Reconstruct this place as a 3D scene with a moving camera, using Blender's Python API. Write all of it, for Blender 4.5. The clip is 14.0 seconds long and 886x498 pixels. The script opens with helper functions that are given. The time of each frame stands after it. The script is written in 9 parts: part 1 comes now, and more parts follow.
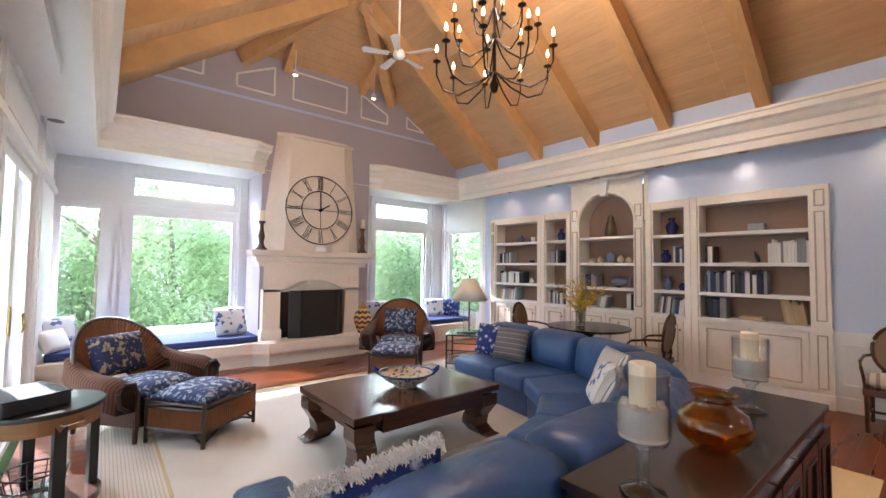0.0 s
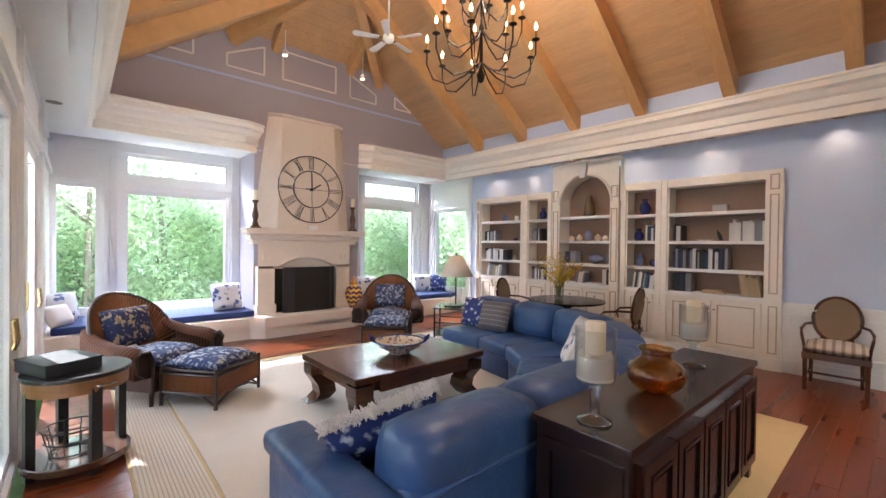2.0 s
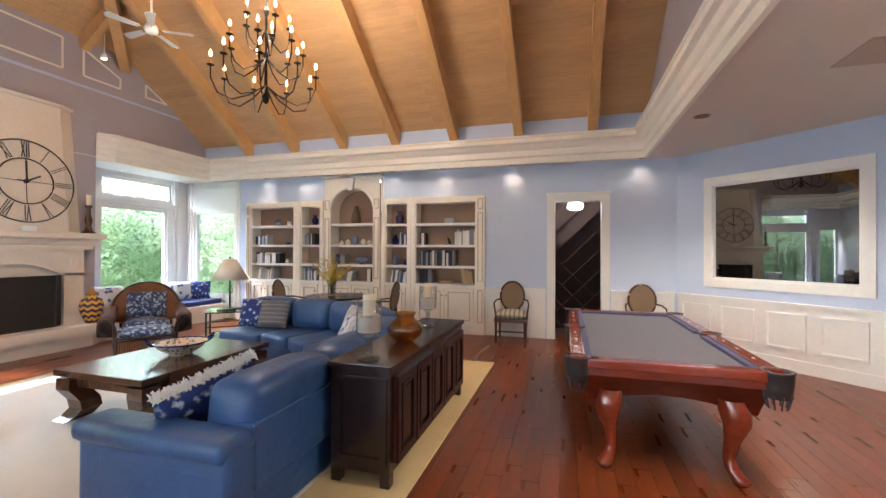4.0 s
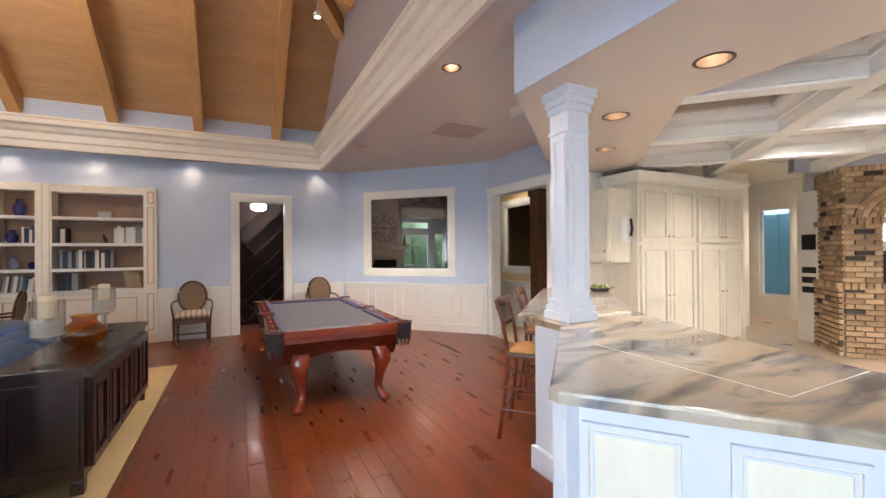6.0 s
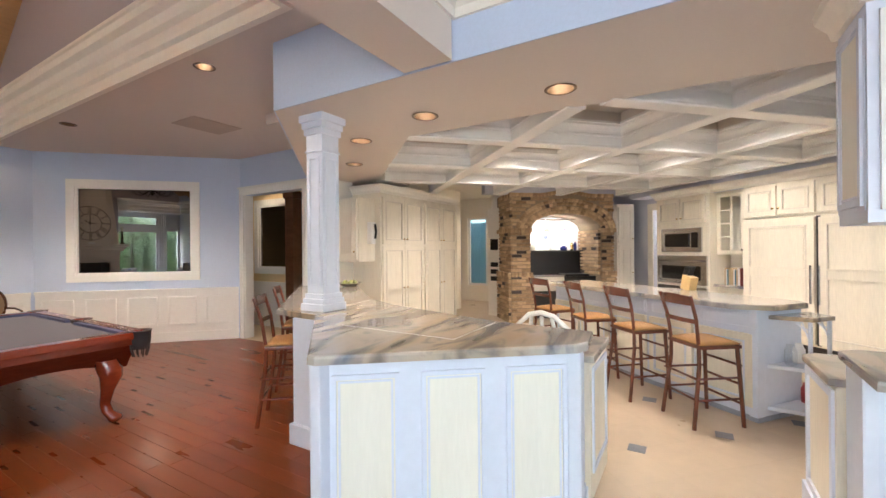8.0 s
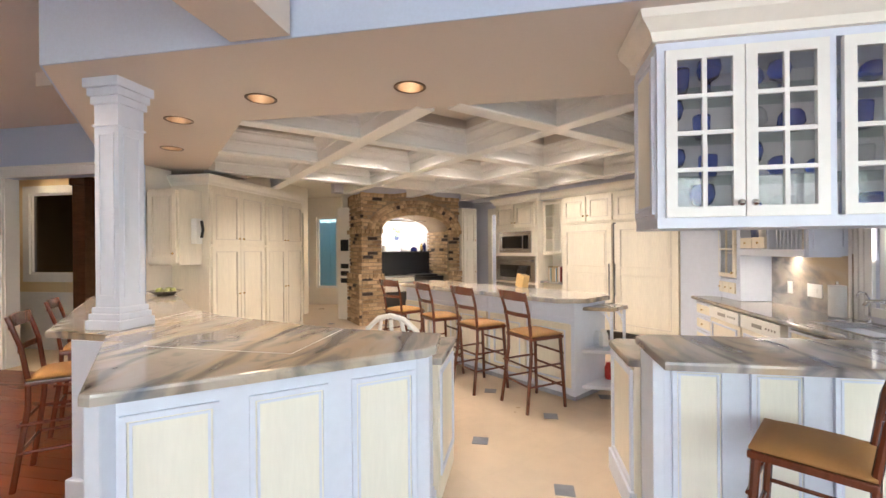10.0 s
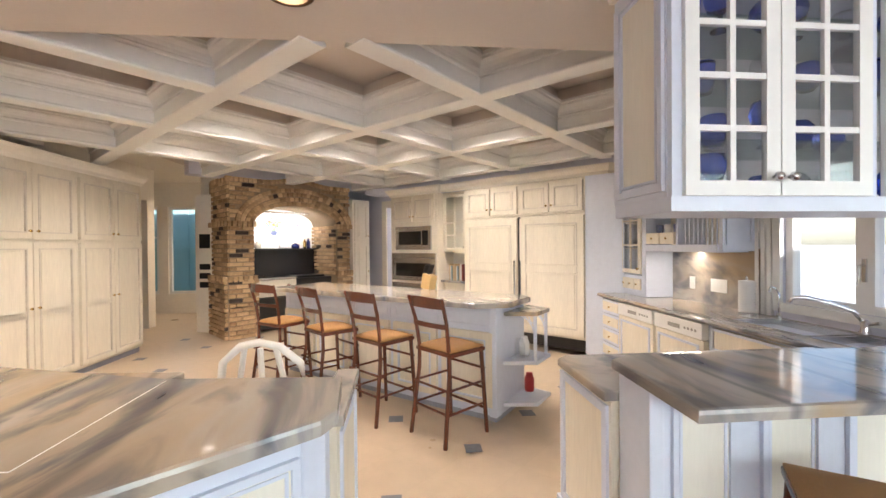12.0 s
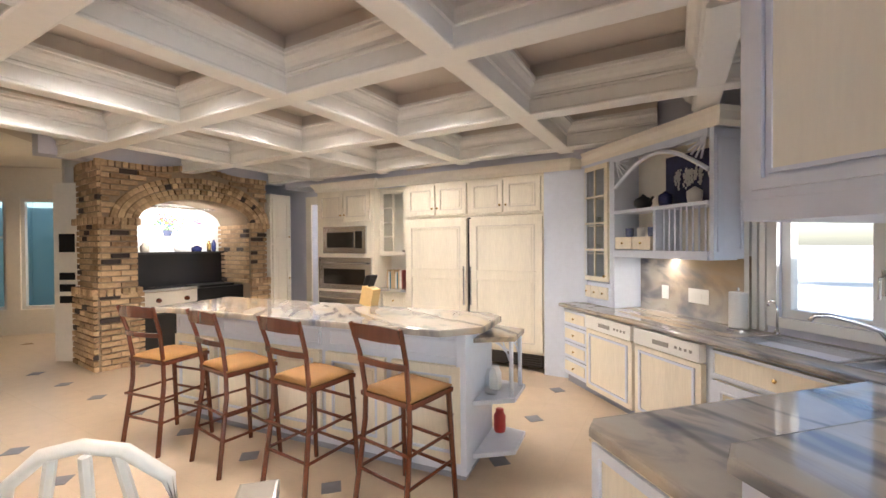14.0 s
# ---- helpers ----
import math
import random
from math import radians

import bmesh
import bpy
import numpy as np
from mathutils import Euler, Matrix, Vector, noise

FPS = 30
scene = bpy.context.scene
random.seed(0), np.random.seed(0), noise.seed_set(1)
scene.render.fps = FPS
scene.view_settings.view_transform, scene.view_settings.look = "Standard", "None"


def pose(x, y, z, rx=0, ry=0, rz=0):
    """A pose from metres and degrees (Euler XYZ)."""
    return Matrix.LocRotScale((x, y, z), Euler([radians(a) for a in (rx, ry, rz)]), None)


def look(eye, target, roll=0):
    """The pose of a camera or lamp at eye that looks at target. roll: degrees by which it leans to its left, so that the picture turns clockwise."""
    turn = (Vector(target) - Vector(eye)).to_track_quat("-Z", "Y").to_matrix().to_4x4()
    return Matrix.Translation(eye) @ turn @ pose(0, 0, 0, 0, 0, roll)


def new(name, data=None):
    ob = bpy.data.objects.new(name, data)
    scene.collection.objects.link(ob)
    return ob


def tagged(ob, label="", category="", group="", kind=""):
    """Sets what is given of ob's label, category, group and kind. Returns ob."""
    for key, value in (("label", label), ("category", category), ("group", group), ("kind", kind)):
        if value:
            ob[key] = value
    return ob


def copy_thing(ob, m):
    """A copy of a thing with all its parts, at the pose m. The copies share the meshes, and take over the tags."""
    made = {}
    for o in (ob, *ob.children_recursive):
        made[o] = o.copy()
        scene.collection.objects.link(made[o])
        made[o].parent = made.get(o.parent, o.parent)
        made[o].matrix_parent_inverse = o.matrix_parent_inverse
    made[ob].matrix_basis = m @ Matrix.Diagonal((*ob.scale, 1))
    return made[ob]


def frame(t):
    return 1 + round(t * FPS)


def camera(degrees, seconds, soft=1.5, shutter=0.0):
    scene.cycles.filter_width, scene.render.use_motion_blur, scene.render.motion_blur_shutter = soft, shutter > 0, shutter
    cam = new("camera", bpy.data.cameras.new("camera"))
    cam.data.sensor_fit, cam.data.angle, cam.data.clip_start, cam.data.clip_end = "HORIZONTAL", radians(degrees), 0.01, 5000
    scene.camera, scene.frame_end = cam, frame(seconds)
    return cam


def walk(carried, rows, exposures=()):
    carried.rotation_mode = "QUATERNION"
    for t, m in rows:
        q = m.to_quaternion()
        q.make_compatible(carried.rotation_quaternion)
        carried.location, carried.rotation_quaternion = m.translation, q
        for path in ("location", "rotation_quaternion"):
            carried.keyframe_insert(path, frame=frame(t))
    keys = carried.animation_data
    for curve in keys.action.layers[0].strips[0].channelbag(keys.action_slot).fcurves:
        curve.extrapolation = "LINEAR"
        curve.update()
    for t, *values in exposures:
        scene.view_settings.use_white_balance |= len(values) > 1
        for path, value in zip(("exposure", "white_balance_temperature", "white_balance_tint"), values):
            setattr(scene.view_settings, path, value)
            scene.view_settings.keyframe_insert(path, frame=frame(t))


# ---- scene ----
cam = camera(93.9, 14.0)
PATH = [
    (0, (0.41, -0.126, 1.579), (1.678, 1.418, 1.668), 0.7),
    (0.5, (0.398, -0.08, 1.576), (1.668, 1.464, 1.604), 0.7),
    (1, (0.353, -0.094, 1.578), (1.624, 1.45, 1.566), 0.7),
    (1.5, (0.283, -0.208, 1.592), (1.558, 1.333, 1.559), 0.7),
    (2, (0.151, -0.363, 1.589), (1.476, 1.135, 1.568), 0.7),
    (2.2, (0.083, -0.425, 1.581), (1.441, 1.043, 1.566), 0.6),
    (4.3, (-0.869, -0.754, 1.547), (1.105, -0.43, 1.563), 0.2),
    (4.5, (-0.974, -0.747, 1.541), (1.02, -0.598, 1.558), 0.1),
    (5, (-1.24, -0.702, 1.528), (0.743, -0.959, 1.546), -0.1),
    (5.5, (-1.437, -0.626, 1.524), (0.473, -1.218, 1.538), -0.3),
    (6, (-1.573, -0.526, 1.518), (0.22, -1.411, 1.529), -0.4),
    (6.5, (-1.693, -0.433, 1.506), (-0.071, -1.603, 1.517), -0.5),
    (7, (-1.8, -0.345, 1.504), (-0.384, -1.757, 1.515), -0.5),
    (7.5, (-1.896, -0.238, 1.516), (-0.681, -1.827, 1.521), -0.6),
    (8, (-1.967, -0.166, 1.529), (-0.946, -1.886, 1.53), -0.5),
    (8.5, (-2.004, -0.131, 1.541), (-1.17, -1.948, 1.537), -0.6),
    (9, (-2.015, -0.143, 1.544), (-1.337, -2.025, 1.538), -0.6),
    (9.2, (-2.005, -0.157, 1.535), (-1.391, -2.061, 1.536), -0.5),
    (11.5, (-1.771, -0.937, 1.529), (-1.829, -2.936, 1.509), -0.6),
    (12, (-1.717, -1.163, 1.516), (-1.896, -3.155, 1.498), -0.5),
    (12.5, (-1.684, -1.393, 1.522), (-1.971, -3.372, 1.507), -0.4),
    (13, (-1.651, -1.62, 1.548), (-2.035, -3.582, 1.529), -0.4),
    (13.5, (-1.634, -1.841, 1.553), (-2.101, -3.786, 1.536), -0.4),
    (14, (-1.616, -2.029, 1.57), (-2.148, -3.956, 1.548), -0.4),
]
walk(cam, [(t, look(eye, target, roll)) for t, eye, target, roll in PATH], [(0.0, 1.44, 5750, 16), (2.2, 1.40, 5800, 16), (4.5, 1.54, 5850, 12), (6.0, 1.44, 5850, 13), (8.5, 1.26, 6250, 14), (11.5, 1.20, 6450, 16), (14.0, 1.18, 6200, 15)])

# ---------------------------------------------------------------- light
world = bpy.data.worlds.new("sky")
scene.world = world
world.use_nodes = True
wt = world.node_tree
sky = wt.nodes.new("ShaderNodeTexSky")
sky.sky_type, sky.sun_disc = "NISHITA", False
sky.sun_elevation, sky.sun_rotation = radians(42), radians(-18)
wt.nodes["Background"].inputs["Strength"].default_value = 0.15
wt.links.new(sky.outputs["Color"], wt.nodes["Background"].inputs["Color"])
sun = new("sun", bpy.data.lights.new("sun", "SUN"))
sun.data.energy, sun.data.angle, sun.data.color = 5.0, radians(0.6), (1.0, 0.95, 0.87)
sun.matrix_world = look((-1.0, 16.0, 9.3), (2.2, 6.2, 0.0))


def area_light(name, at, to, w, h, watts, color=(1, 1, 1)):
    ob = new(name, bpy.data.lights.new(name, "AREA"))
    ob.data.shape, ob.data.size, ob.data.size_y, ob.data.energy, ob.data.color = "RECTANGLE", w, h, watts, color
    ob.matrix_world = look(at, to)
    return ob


def spot(name, at, to, watts, cone=95, color=(1.0, 0.82, 0.6), size=0.05):
    ob = new(name, bpy.data.lights.new(name, "SPOT"))
    ob.data.energy, ob.data.spot_size, ob.data.spot_blend, ob.data.color, ob.data.shadow_soft_size = watts, radians(cone), 0.7, color, size
    ob.matrix_world = look(at, to)
    return ob


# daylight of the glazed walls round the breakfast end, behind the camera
area_light("daylight_breakfast", (-3.6, 2.4, 1.55), (-3.6, 0.0, 1.5), 5.6, 2.2, 104, (0.95, 0.97, 1.0))
area_light("daylight_west", (-7.7, 0.0, 1.55), (0.0, 0.0, 1.4), 3.4, 2.2, 14, (0.95, 0.97, 1.0))
area_light("daylight_great_room", (-0.40, 4.95, 1.45), (4.0, 4.6, 1.3), 1.9, 2.2, 24, (0.95, 0.97, 1.0))
# lamps added outside, out of view above the windows, for more north daylight
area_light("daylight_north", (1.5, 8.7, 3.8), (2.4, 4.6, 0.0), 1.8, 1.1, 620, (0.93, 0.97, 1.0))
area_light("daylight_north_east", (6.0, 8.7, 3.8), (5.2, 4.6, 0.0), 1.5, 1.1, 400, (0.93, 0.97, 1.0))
# warm fill lamps added inside the kitchen coffers, without fixtures
for x, y in ((-2.27, -5.19), (-1.33, -6.11), (-0.39, -5.19), (-2.27, -7.03), (0.55, -6.11), (-3.21, -6.11)):
    spot("coffer_spot", (x, y, 2.93), (x, y, 0), 16 if x < -3 else 46 if y < -7 else 50 if x < -2 else 64, 140, (1.0, 0.89, 0.75), 0.08)
# unseen lamps added to warm and brighten the hall
spot("hall_spot", (5.2, -5.05, 2.9), (5.0, -5.1, 0), 14, 150, (1.0, 0.76, 0.48), 0.1)
spot("hall_spot", (2.0, -10.3, 2.9), (2.0, -10.3, 0), 60, 150, (1.0, 0.80, 0.56), 0.1)

# ---------------------------------------------------------------- materials
MATS = {}


def mat(name, col, rough=0.5, metal=0.0, var=0.12, grain=40.0, bump=0.05, stretch=(1, 1, 1), coat=0.0, big=1.5, col2=None, island=0.0, rnd=0.0, spec=0.5, rvar=0.1, fold=0.0):
    """A surface with colour and roughness varied at two scales, and a fine relief."""
    if name in MATS:
        return MATS[name]
    m = bpy.data.materials.new(name)
    MATS[name] = m
    m.use_nodes = True
    nt = m.node_tree
    b = nt.nodes["Principled BSDF"]
    b.inputs["Metallic"].default_value, b.inputs["Coat Weight"].default_value, b.inputs["Specular IOR Level"].default_value = metal, coat, spec
    b.inputs["Coat Roughness"].default_value = 0.08
    tc, mp = nt.nodes.new("ShaderNodeTexCoord"), nt.nodes.new("ShaderNodeMapping")
    mp.inputs["Scale"].default_value = stretch
    nt.links.new(tc.outputs["Object"], mp.inputs["Vector"])
    n1, n2 = nt.nodes.new("ShaderNodeTexNoise"), nt.nodes.new("ShaderNodeTexNoise")
    n1.inputs["Scale"].default_value, n1.inputs["Detail"].default_value = grain, 4
    n2.inputs["Scale"].default_value, n2.inputs["Detail"].default_value = big, 3
    for n in (n1, n2):
        nt.links.new(mp.outputs["Vector"], n.inputs["Vector"])
    add = nt.nodes.new("ShaderNodeMath")
    add.operation = "ADD"
    nt.links.new(n1.outputs["Fac"], add.inputs[0])
    nt.links.new(n2.outputs["Fac"], add.inputs[1])
    last = add
    if island or rnd:
        src = nt.nodes.new("ShaderNodeNewGeometry").outputs["Random Per Island"] if island else nt.nodes.new("ShaderNodeObjectInfo").outputs["Random"]
        mm = nt.nodes.new("ShaderNodeMath")
        mm.operation, mm.inputs[1].default_value = "MULTIPLY_ADD", (island or rnd)
        nt.links.new(src, mm.inputs[0])
        nt.links.new(add.outputs[0], mm.inputs[2])
        off = nt.nodes.new("ShaderNodeMath")
        off.operation, off.inputs[1].default_value = "SUBTRACT", (island or rnd) / 2
        nt.links.new(mm.outputs[0], off.inputs[0])
        last = off
    mr = nt.nodes.new("ShaderNodeMapRange")
    mr.inputs["From Min"].default_value, mr.inputs["From Max"].default_value = 0.55, 1.45
    nt.links.new(last.outputs[0], mr.inputs["Value"])
    mix = nt.nodes.new("ShaderNodeMix")
    mix.data_type = "RGBA"
    c = Vector(col)
    lo = c * (1 - var)
    hi = Vector(col2) if col2 else Vector([min(1, v * (1 + var)) for v in col])
    mix.inputs[6].default_value, mix.inputs[7].default_value = (*lo, 1), (*hi, 1)
    nt.links.new(mr.outputs["Result"], mix.inputs["Factor"])
    nt.links.new(mix.outputs[2], b.inputs["Base Color"])
    rr = nt.nodes.new("ShaderNodeMapRange")
    rr.inputs["To Min"].default_value, rr.inputs["To Max"].default_value = max(0.02, rough * (1 - rvar * 2)), min(1, rough * (1 + rvar * 2))
    nt.links.new(n2.outputs["Fac"], rr.inputs["Value"])
    nt.links.new(rr.outputs["Result"], b.inputs["Roughness"])
    if bump:
        bp = nt.nodes.new("ShaderNodeBump")
        bp.inputs["Strength"].default_value, bp.inputs["Distance"].default_value = bump, 0.01
        nt.links.new(n1.outputs["Fac"], bp.inputs["Height"])
        nt.links.new(bp.outputs["Normal"], b.inputs["Normal"])
        if fold:
            n3, b3 = nt.nodes.new("ShaderNodeTexNoise"), nt.nodes.new("ShaderNodeBump")
            n3.inputs["Scale"].default_value, n3.inputs["Detail"].default_value, n3.inputs["Distortion"].default_value = 5.0, 3, 0.8
            nt.links.new(mp.outputs["Vector"], n3.inputs["Vector"])
            b3.inputs["Strength"].default_value, b3.inputs["Distance"].default_value = fold, 0.05
            nt.links.new(n3.outputs["Fac"], b3.inputs["Height"])
            nt.links.new(b3.outputs["Normal"], bp.inputs["Normal"])
    return m


def glow(name, col, strength):
    if name in MATS:
        return MATS[name]
    m = bpy.data.materials.new(name)
    MATS[name] = m
    m.use_nodes = True
    b = m.node_tree.nodes["Principled BSDF"]
    b.inputs["Base Color"].default_value = (*col, 1)
    b.inputs["Emission Color"].default_value, b.inputs["Emission Strength"].default_value = (*col, 1), strength
    return m


def glass(name, col=(1, 1, 1), rough=0.0, thin=True, ior=1.45):
    if name in MATS:
        return MATS[name]
    m = bpy.data.materials.new(name)
    MATS[name] = m
    m.use_nodes = True
    nt = m.node_tree
    b = nt.nodes["Principled BSDF"]
    if thin:
        nt.nodes.remove(b)
        tr, gl, mx, lw, pw, fr = (nt.nodes.new("ShaderNode" + k) for k in ("BsdfTransparent", "BsdfGlossy", "MixShader", "LayerWeight", "Math", "Math"))
        tr.inputs["Color"].default_value = (*col, 1)
        gl.inputs["Roughness"].default_value = 0.01
        pw.operation, fr.operation = "POWER", "MULTIPLY_ADD"
        pw.inputs[1].default_value = 4.0
        base = ((ior - 1) / (ior + 1)) ** 2
        fr.inputs[1].default_value, fr.inputs[2].default_value = 0.8, base
        nt.links.new(lw.outputs["Facing"], pw.inputs[0])
        nt.links.new(pw.outputs[0], fr.inputs[0])
        nt.links.new(fr.outputs[0], mx.inputs[0])
        nt.links.new(tr.outputs[0], mx.inputs[1])
        nt.links.new(gl.outputs[0], mx.inputs[2])
        nt.links.new(mx.outputs[0], nt.nodes["Material Output"].inputs["Surface"])
    else:
        b.inputs["Base Color"].default_value = (*col, 1)
        b.inputs["Transmission Weight"].default_value, b.inputs["Roughness"].default_value, b.inputs["IOR"].default_value = 1.0, rough, ior
    return m


def veined(name, base, vein, gold, rough=0.12):
    """Polished stone with long streaks: a pale base, grey-blue and golden clouds drawn out one way, and thin dark veins."""
    m = bpy.data.materials.new(name)
    MATS[name] = m
    m.use_nodes = True
    nt = m.node_tree
    b = nt.nodes["Principled BSDF"]
    b.inputs["Roughness"].default_value, b.inputs["Coat Weight"].default_value = rough, 0.25
    tc, mp, n1, n2, wv, r1, r2, r3, mx, mx2 = (nt.nodes.new("ShaderNode" + k) for k in ("TexCoord", "Mapping", "TexNoise", "TexNoise", "TexWave", "ValToRGB", "ValToRGB", "ValToRGB", "Mix", "Mix"))
    mp.inputs["Rotation"].default_value, mp.inputs["Scale"].default_value = (0.0, 0.0, radians(-28)), (2.3, 0.85, 1.6)
    nt.links.new(tc.outputs["Object"], mp.inputs["Vector"])
    for n, sc, dt, ds in ((n1, 1.15, 8, 2.2), (n2, 0.8, 4, 0.6)):
        n.inputs["Scale"].default_value, n.inputs["Detail"].default_value, n.inputs["Distortion"].default_value = sc, dt, ds
        nt.links.new(mp.outputs["Vector"], n.inputs["Vector"])
    wv.inputs["Scale"].default_value, wv.inputs["Distortion"].default_value, wv.inputs["Detail"].default_value, wv.inputs["Detail Scale"].default_value = 0.42, 9.0, 4.0, 0.9
    nt.links.new(mp.outputs["Vector"], wv.inputs["Vector"])

    def ramp(node, stops):
        e = node.color_ramp.elements
        e[0].position, e[0].color = stops[0][0], (*stops[0][1], 1)
        e[1].position, e[1].color = stops[-1][0], (*stops[-1][1], 1)
        for p, c in stops[1:-1]:
            e.new(p).color = (*c, 1)

    half = [a * 0.5 + c * 0.5 for a, c in zip(base, vein)]
    ramp(r1, [(0.30, vein), (0.42, half), (0.50, base), (0.62, [min(1, v * 1.10) for v in base]), (0.70, half)])
    ramp(r2, [(0.48, (1, 1, 1)), (0.66, gold)])
    ramp(r3, [(0.0, (0.50, 0.52, 0.58)), (0.05, (0.86, 0.87, 0.90)), (0.10, (1, 1, 1))])
    nt.links.new(n1.outputs["Fac"], r1.inputs["Fac"])
    nt.links.new(n2.outputs["Fac"], r2.inputs["Fac"])
    nt.links.new(wv.outputs["Fac"], r3.inputs["Fac"])
    for k, (m1, c2) in enumerate(((mx, r2), (mx2, r3))):
        m1.data_type, m1.blend_type = "RGBA", "MULTIPLY"
        m1.inputs["Factor"].default_value = 0.9
        nt.links.new(c2.outputs["Color"], m1.inputs[7])
    nt.links.new(r1.outputs["Color"], mx.inputs[6])
    nt.links.new(mx.outputs[2], mx2.inputs[6])
    nt.links.new(mx2.outputs[2], b.inputs["Base Color"])
    return m


WHITE = mat("white_paint", (0.80, 0.80, 0.78), 0.35, var=0.04, grain=18, bump=0.02)
CREAM = mat("cream_paint", (0.83, 0.79, 0.71), 0.4, var=0.05, grain=18, bump=0.02)
BLUEWALL = mat("pale_blue_wall", (0.52, 0.61, 0.78), 0.6, var=0.06, grain=60, bump=0.04, big=0.7)
GREYWALL = mat("lilac_grey_wall", (0.42, 0.38, 0.42), 0.6, var=0.06, grain=60, bump=0.04, big=0.7)
TAUPE = mat("taupe_ceiling", (0.65, 0.59, 0.535), 0.7, var=0.03, grain=60, bump=0.03)
TAN = mat("tan_backing", (0.25, 0.165, 0.115), 0.6, var=0.08, grain=30)
YELLOW = mat("buttery_wall", (0.78, 0.62, 0.36), 0.6, var=0.05)
WOODCEIL = mat("honey_ceiling_boards", (0.60, 0.375, 0.18), 0.45, var=0.14, grain=9, stretch=(3, 0.35, 3), island=0.30, bump=0.03)
BEAMWOOD = mat("honey_beam", (0.62, 0.37, 0.155), 0.45, var=0.15, grain=7, stretch=(1, 4, 1), bump=0.03)
FLOORWOOD = mat("cherry_plank", (0.140, 0.033, 0.009), 0.29, var=0.22, grain=5, stretch=(0.5, 3, 1), rnd=0.55, bump=0.01, coat=0.1, rvar=0.12, spec=0.25)
FLOORREST = mat("cherry_plank_far", (0.140, 0.033, 0.009), 0.29, var=0.22, grain=5, stretch=(0.5, 3, 1), island=0.55, bump=0.01, coat=0.1, rvar=0.12, spec=0.25)
LIMESTONE = mat("limestone_tile", (0.56, 0.445, 0.32), 0.3, var=0.08, grain=8, bump=0.02, island=0.25)
SLATE = mat("slate_inset", (0.16, 0.17, 0.20), 0.35, var=0.25, grain=12)
GROUT = mat("grout", (0.55, 0.45, 0.32), 0.8)
RUGM = mat("cream_rug", (0.62, 0.57, 0.50), 0.95, var=0.10, grain=260, bump=0.5, spec=0.1)
SISAL = mat("sisal_edge", (0.56, 0.42, 0.22), 0.9, var=0.15, grain=200, bump=0.5, spec=0.1)
STONE = mat("cast_stone", (0.73, 0.64, 0.54), 0.6, var=0.08, grain=30, bump=0.08)
STONEW = veined("blue_veined_stone", (0.43, 0.405, 0.37), (0.14, 0.16, 0.21), (0.95, 0.76, 0.52))
ESPRESSO = mat("espresso_wood", (0.020, 0.010, 0.008), 0.24, var=0.3, grain=9, stretch=(1, 8, 8), coat=0.1)
WALNUT = mat("dark_walnut", (0.075, 0.032, 0.016), 0.24, var=0.35, grain=8, stretch=(1, 7, 7), coat=0.3)
CHERRY = mat("cherry_polish", (0.19, 0.030, 0.012), 0.18, var=0.3, grain=10, stretch=(1, 1, 5), coat=0.5)
STOOLWOOD = mat("stool_wood", (0.115, 0.032, 0.015), 0.25, var=0.3, grain=10, stretch=(5, 5, 1), coat=0.3)
RUSH = mat("rush_weave", (0.36, 0.18, 0.055), 0.7, var=0.3, grain=110, stretch=(1, 6, 1), bump=0.5)
# near-black backing: the shade between the canes is put into its colour
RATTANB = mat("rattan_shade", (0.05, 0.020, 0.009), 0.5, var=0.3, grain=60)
RATTAN = mat("rattan", (0.24, 0.085, 0.024), 0.4, var=0.35, grain=90, stretch=(4, 4, 0.6), bump=0.5)
RATTAND = mat("rattan_frame", (0.035, 0.018, 0.012), 0.35, var=0.3, grain=30)
LEATHER = mat("blue_leather", (0.034, 0.085, 0.225), 0.38, var=0.22, grain=140, bump=0.12, big=3, spec=0.5, fold=0.28)
NAVY = mat("navy_cloth", (0.018, 0.035, 0.13), 0.85, var=0.2, grain=200, bump=0.2)
WHITECLOTH = mat("white_cloth", (0.72, 0.71, 0.69), 0.9, var=0.06, grain=150, bump=0.2)
BLACK = mat("black_metal", (0.012, 0.012, 0.013), 0.35, var=0.2)
IRON = mat("wrought_iron", (0.03, 0.022, 0.018), 0.4, metal=0.7, var=0.2)
STEEL = mat("brushed_steel", (0.60, 0.60, 0.60), 0.25, metal=1.0, var=0.08, grain=30, stretch=(1, 1, 14))
CHROME = mat("chrome", (0.8, 0.8, 0.8), 0.08, metal=1.0, var=0.02)
BRASS = mat("brass", (0.70, 0.50, 0.20), 0.2, metal=1.0, var=0.08)
PANELFIELD = mat("off_white_panel", (0.80, 0.78, 0.70), 0.42, var=0.05, grain=14, stretch=(5, 5, 0.6), bump=0.03)
PICKLED = mat("pickled_cream", (0.79, 0.735, 0.62), 0.42, var=0.10, grain=14, stretch=(5, 5, 0.6), bump=0.03)
PALEBLUE = mat("pale_blue_paint", (0.67, 0.72, 0.83), 0.4, var=0.05, grain=18)
FELT = mat("grey_felt", (0.12, 0.12, 0.14), 0.95, var=0.06, grain=300, bump=0.1, spec=0.1)
MORTAR = mat("mortar", (0.31, 0.235, 0.16), 0.9, var=0.2)
BRICKM = mat("tan_brick", (0.44, 0.28, 0.155), 0.85, var=0.35, grain=30, rnd=0.8, bump=0.3, col2=(0.66, 0.47, 0.28))
BRICKD = mat("burnt_brick", (0.05, 0.035, 0.03), 0.7, var=0.4, grain=30, bump=0.3)
PANE = glass("window_glass", (0.97, 0.98, 0.98))
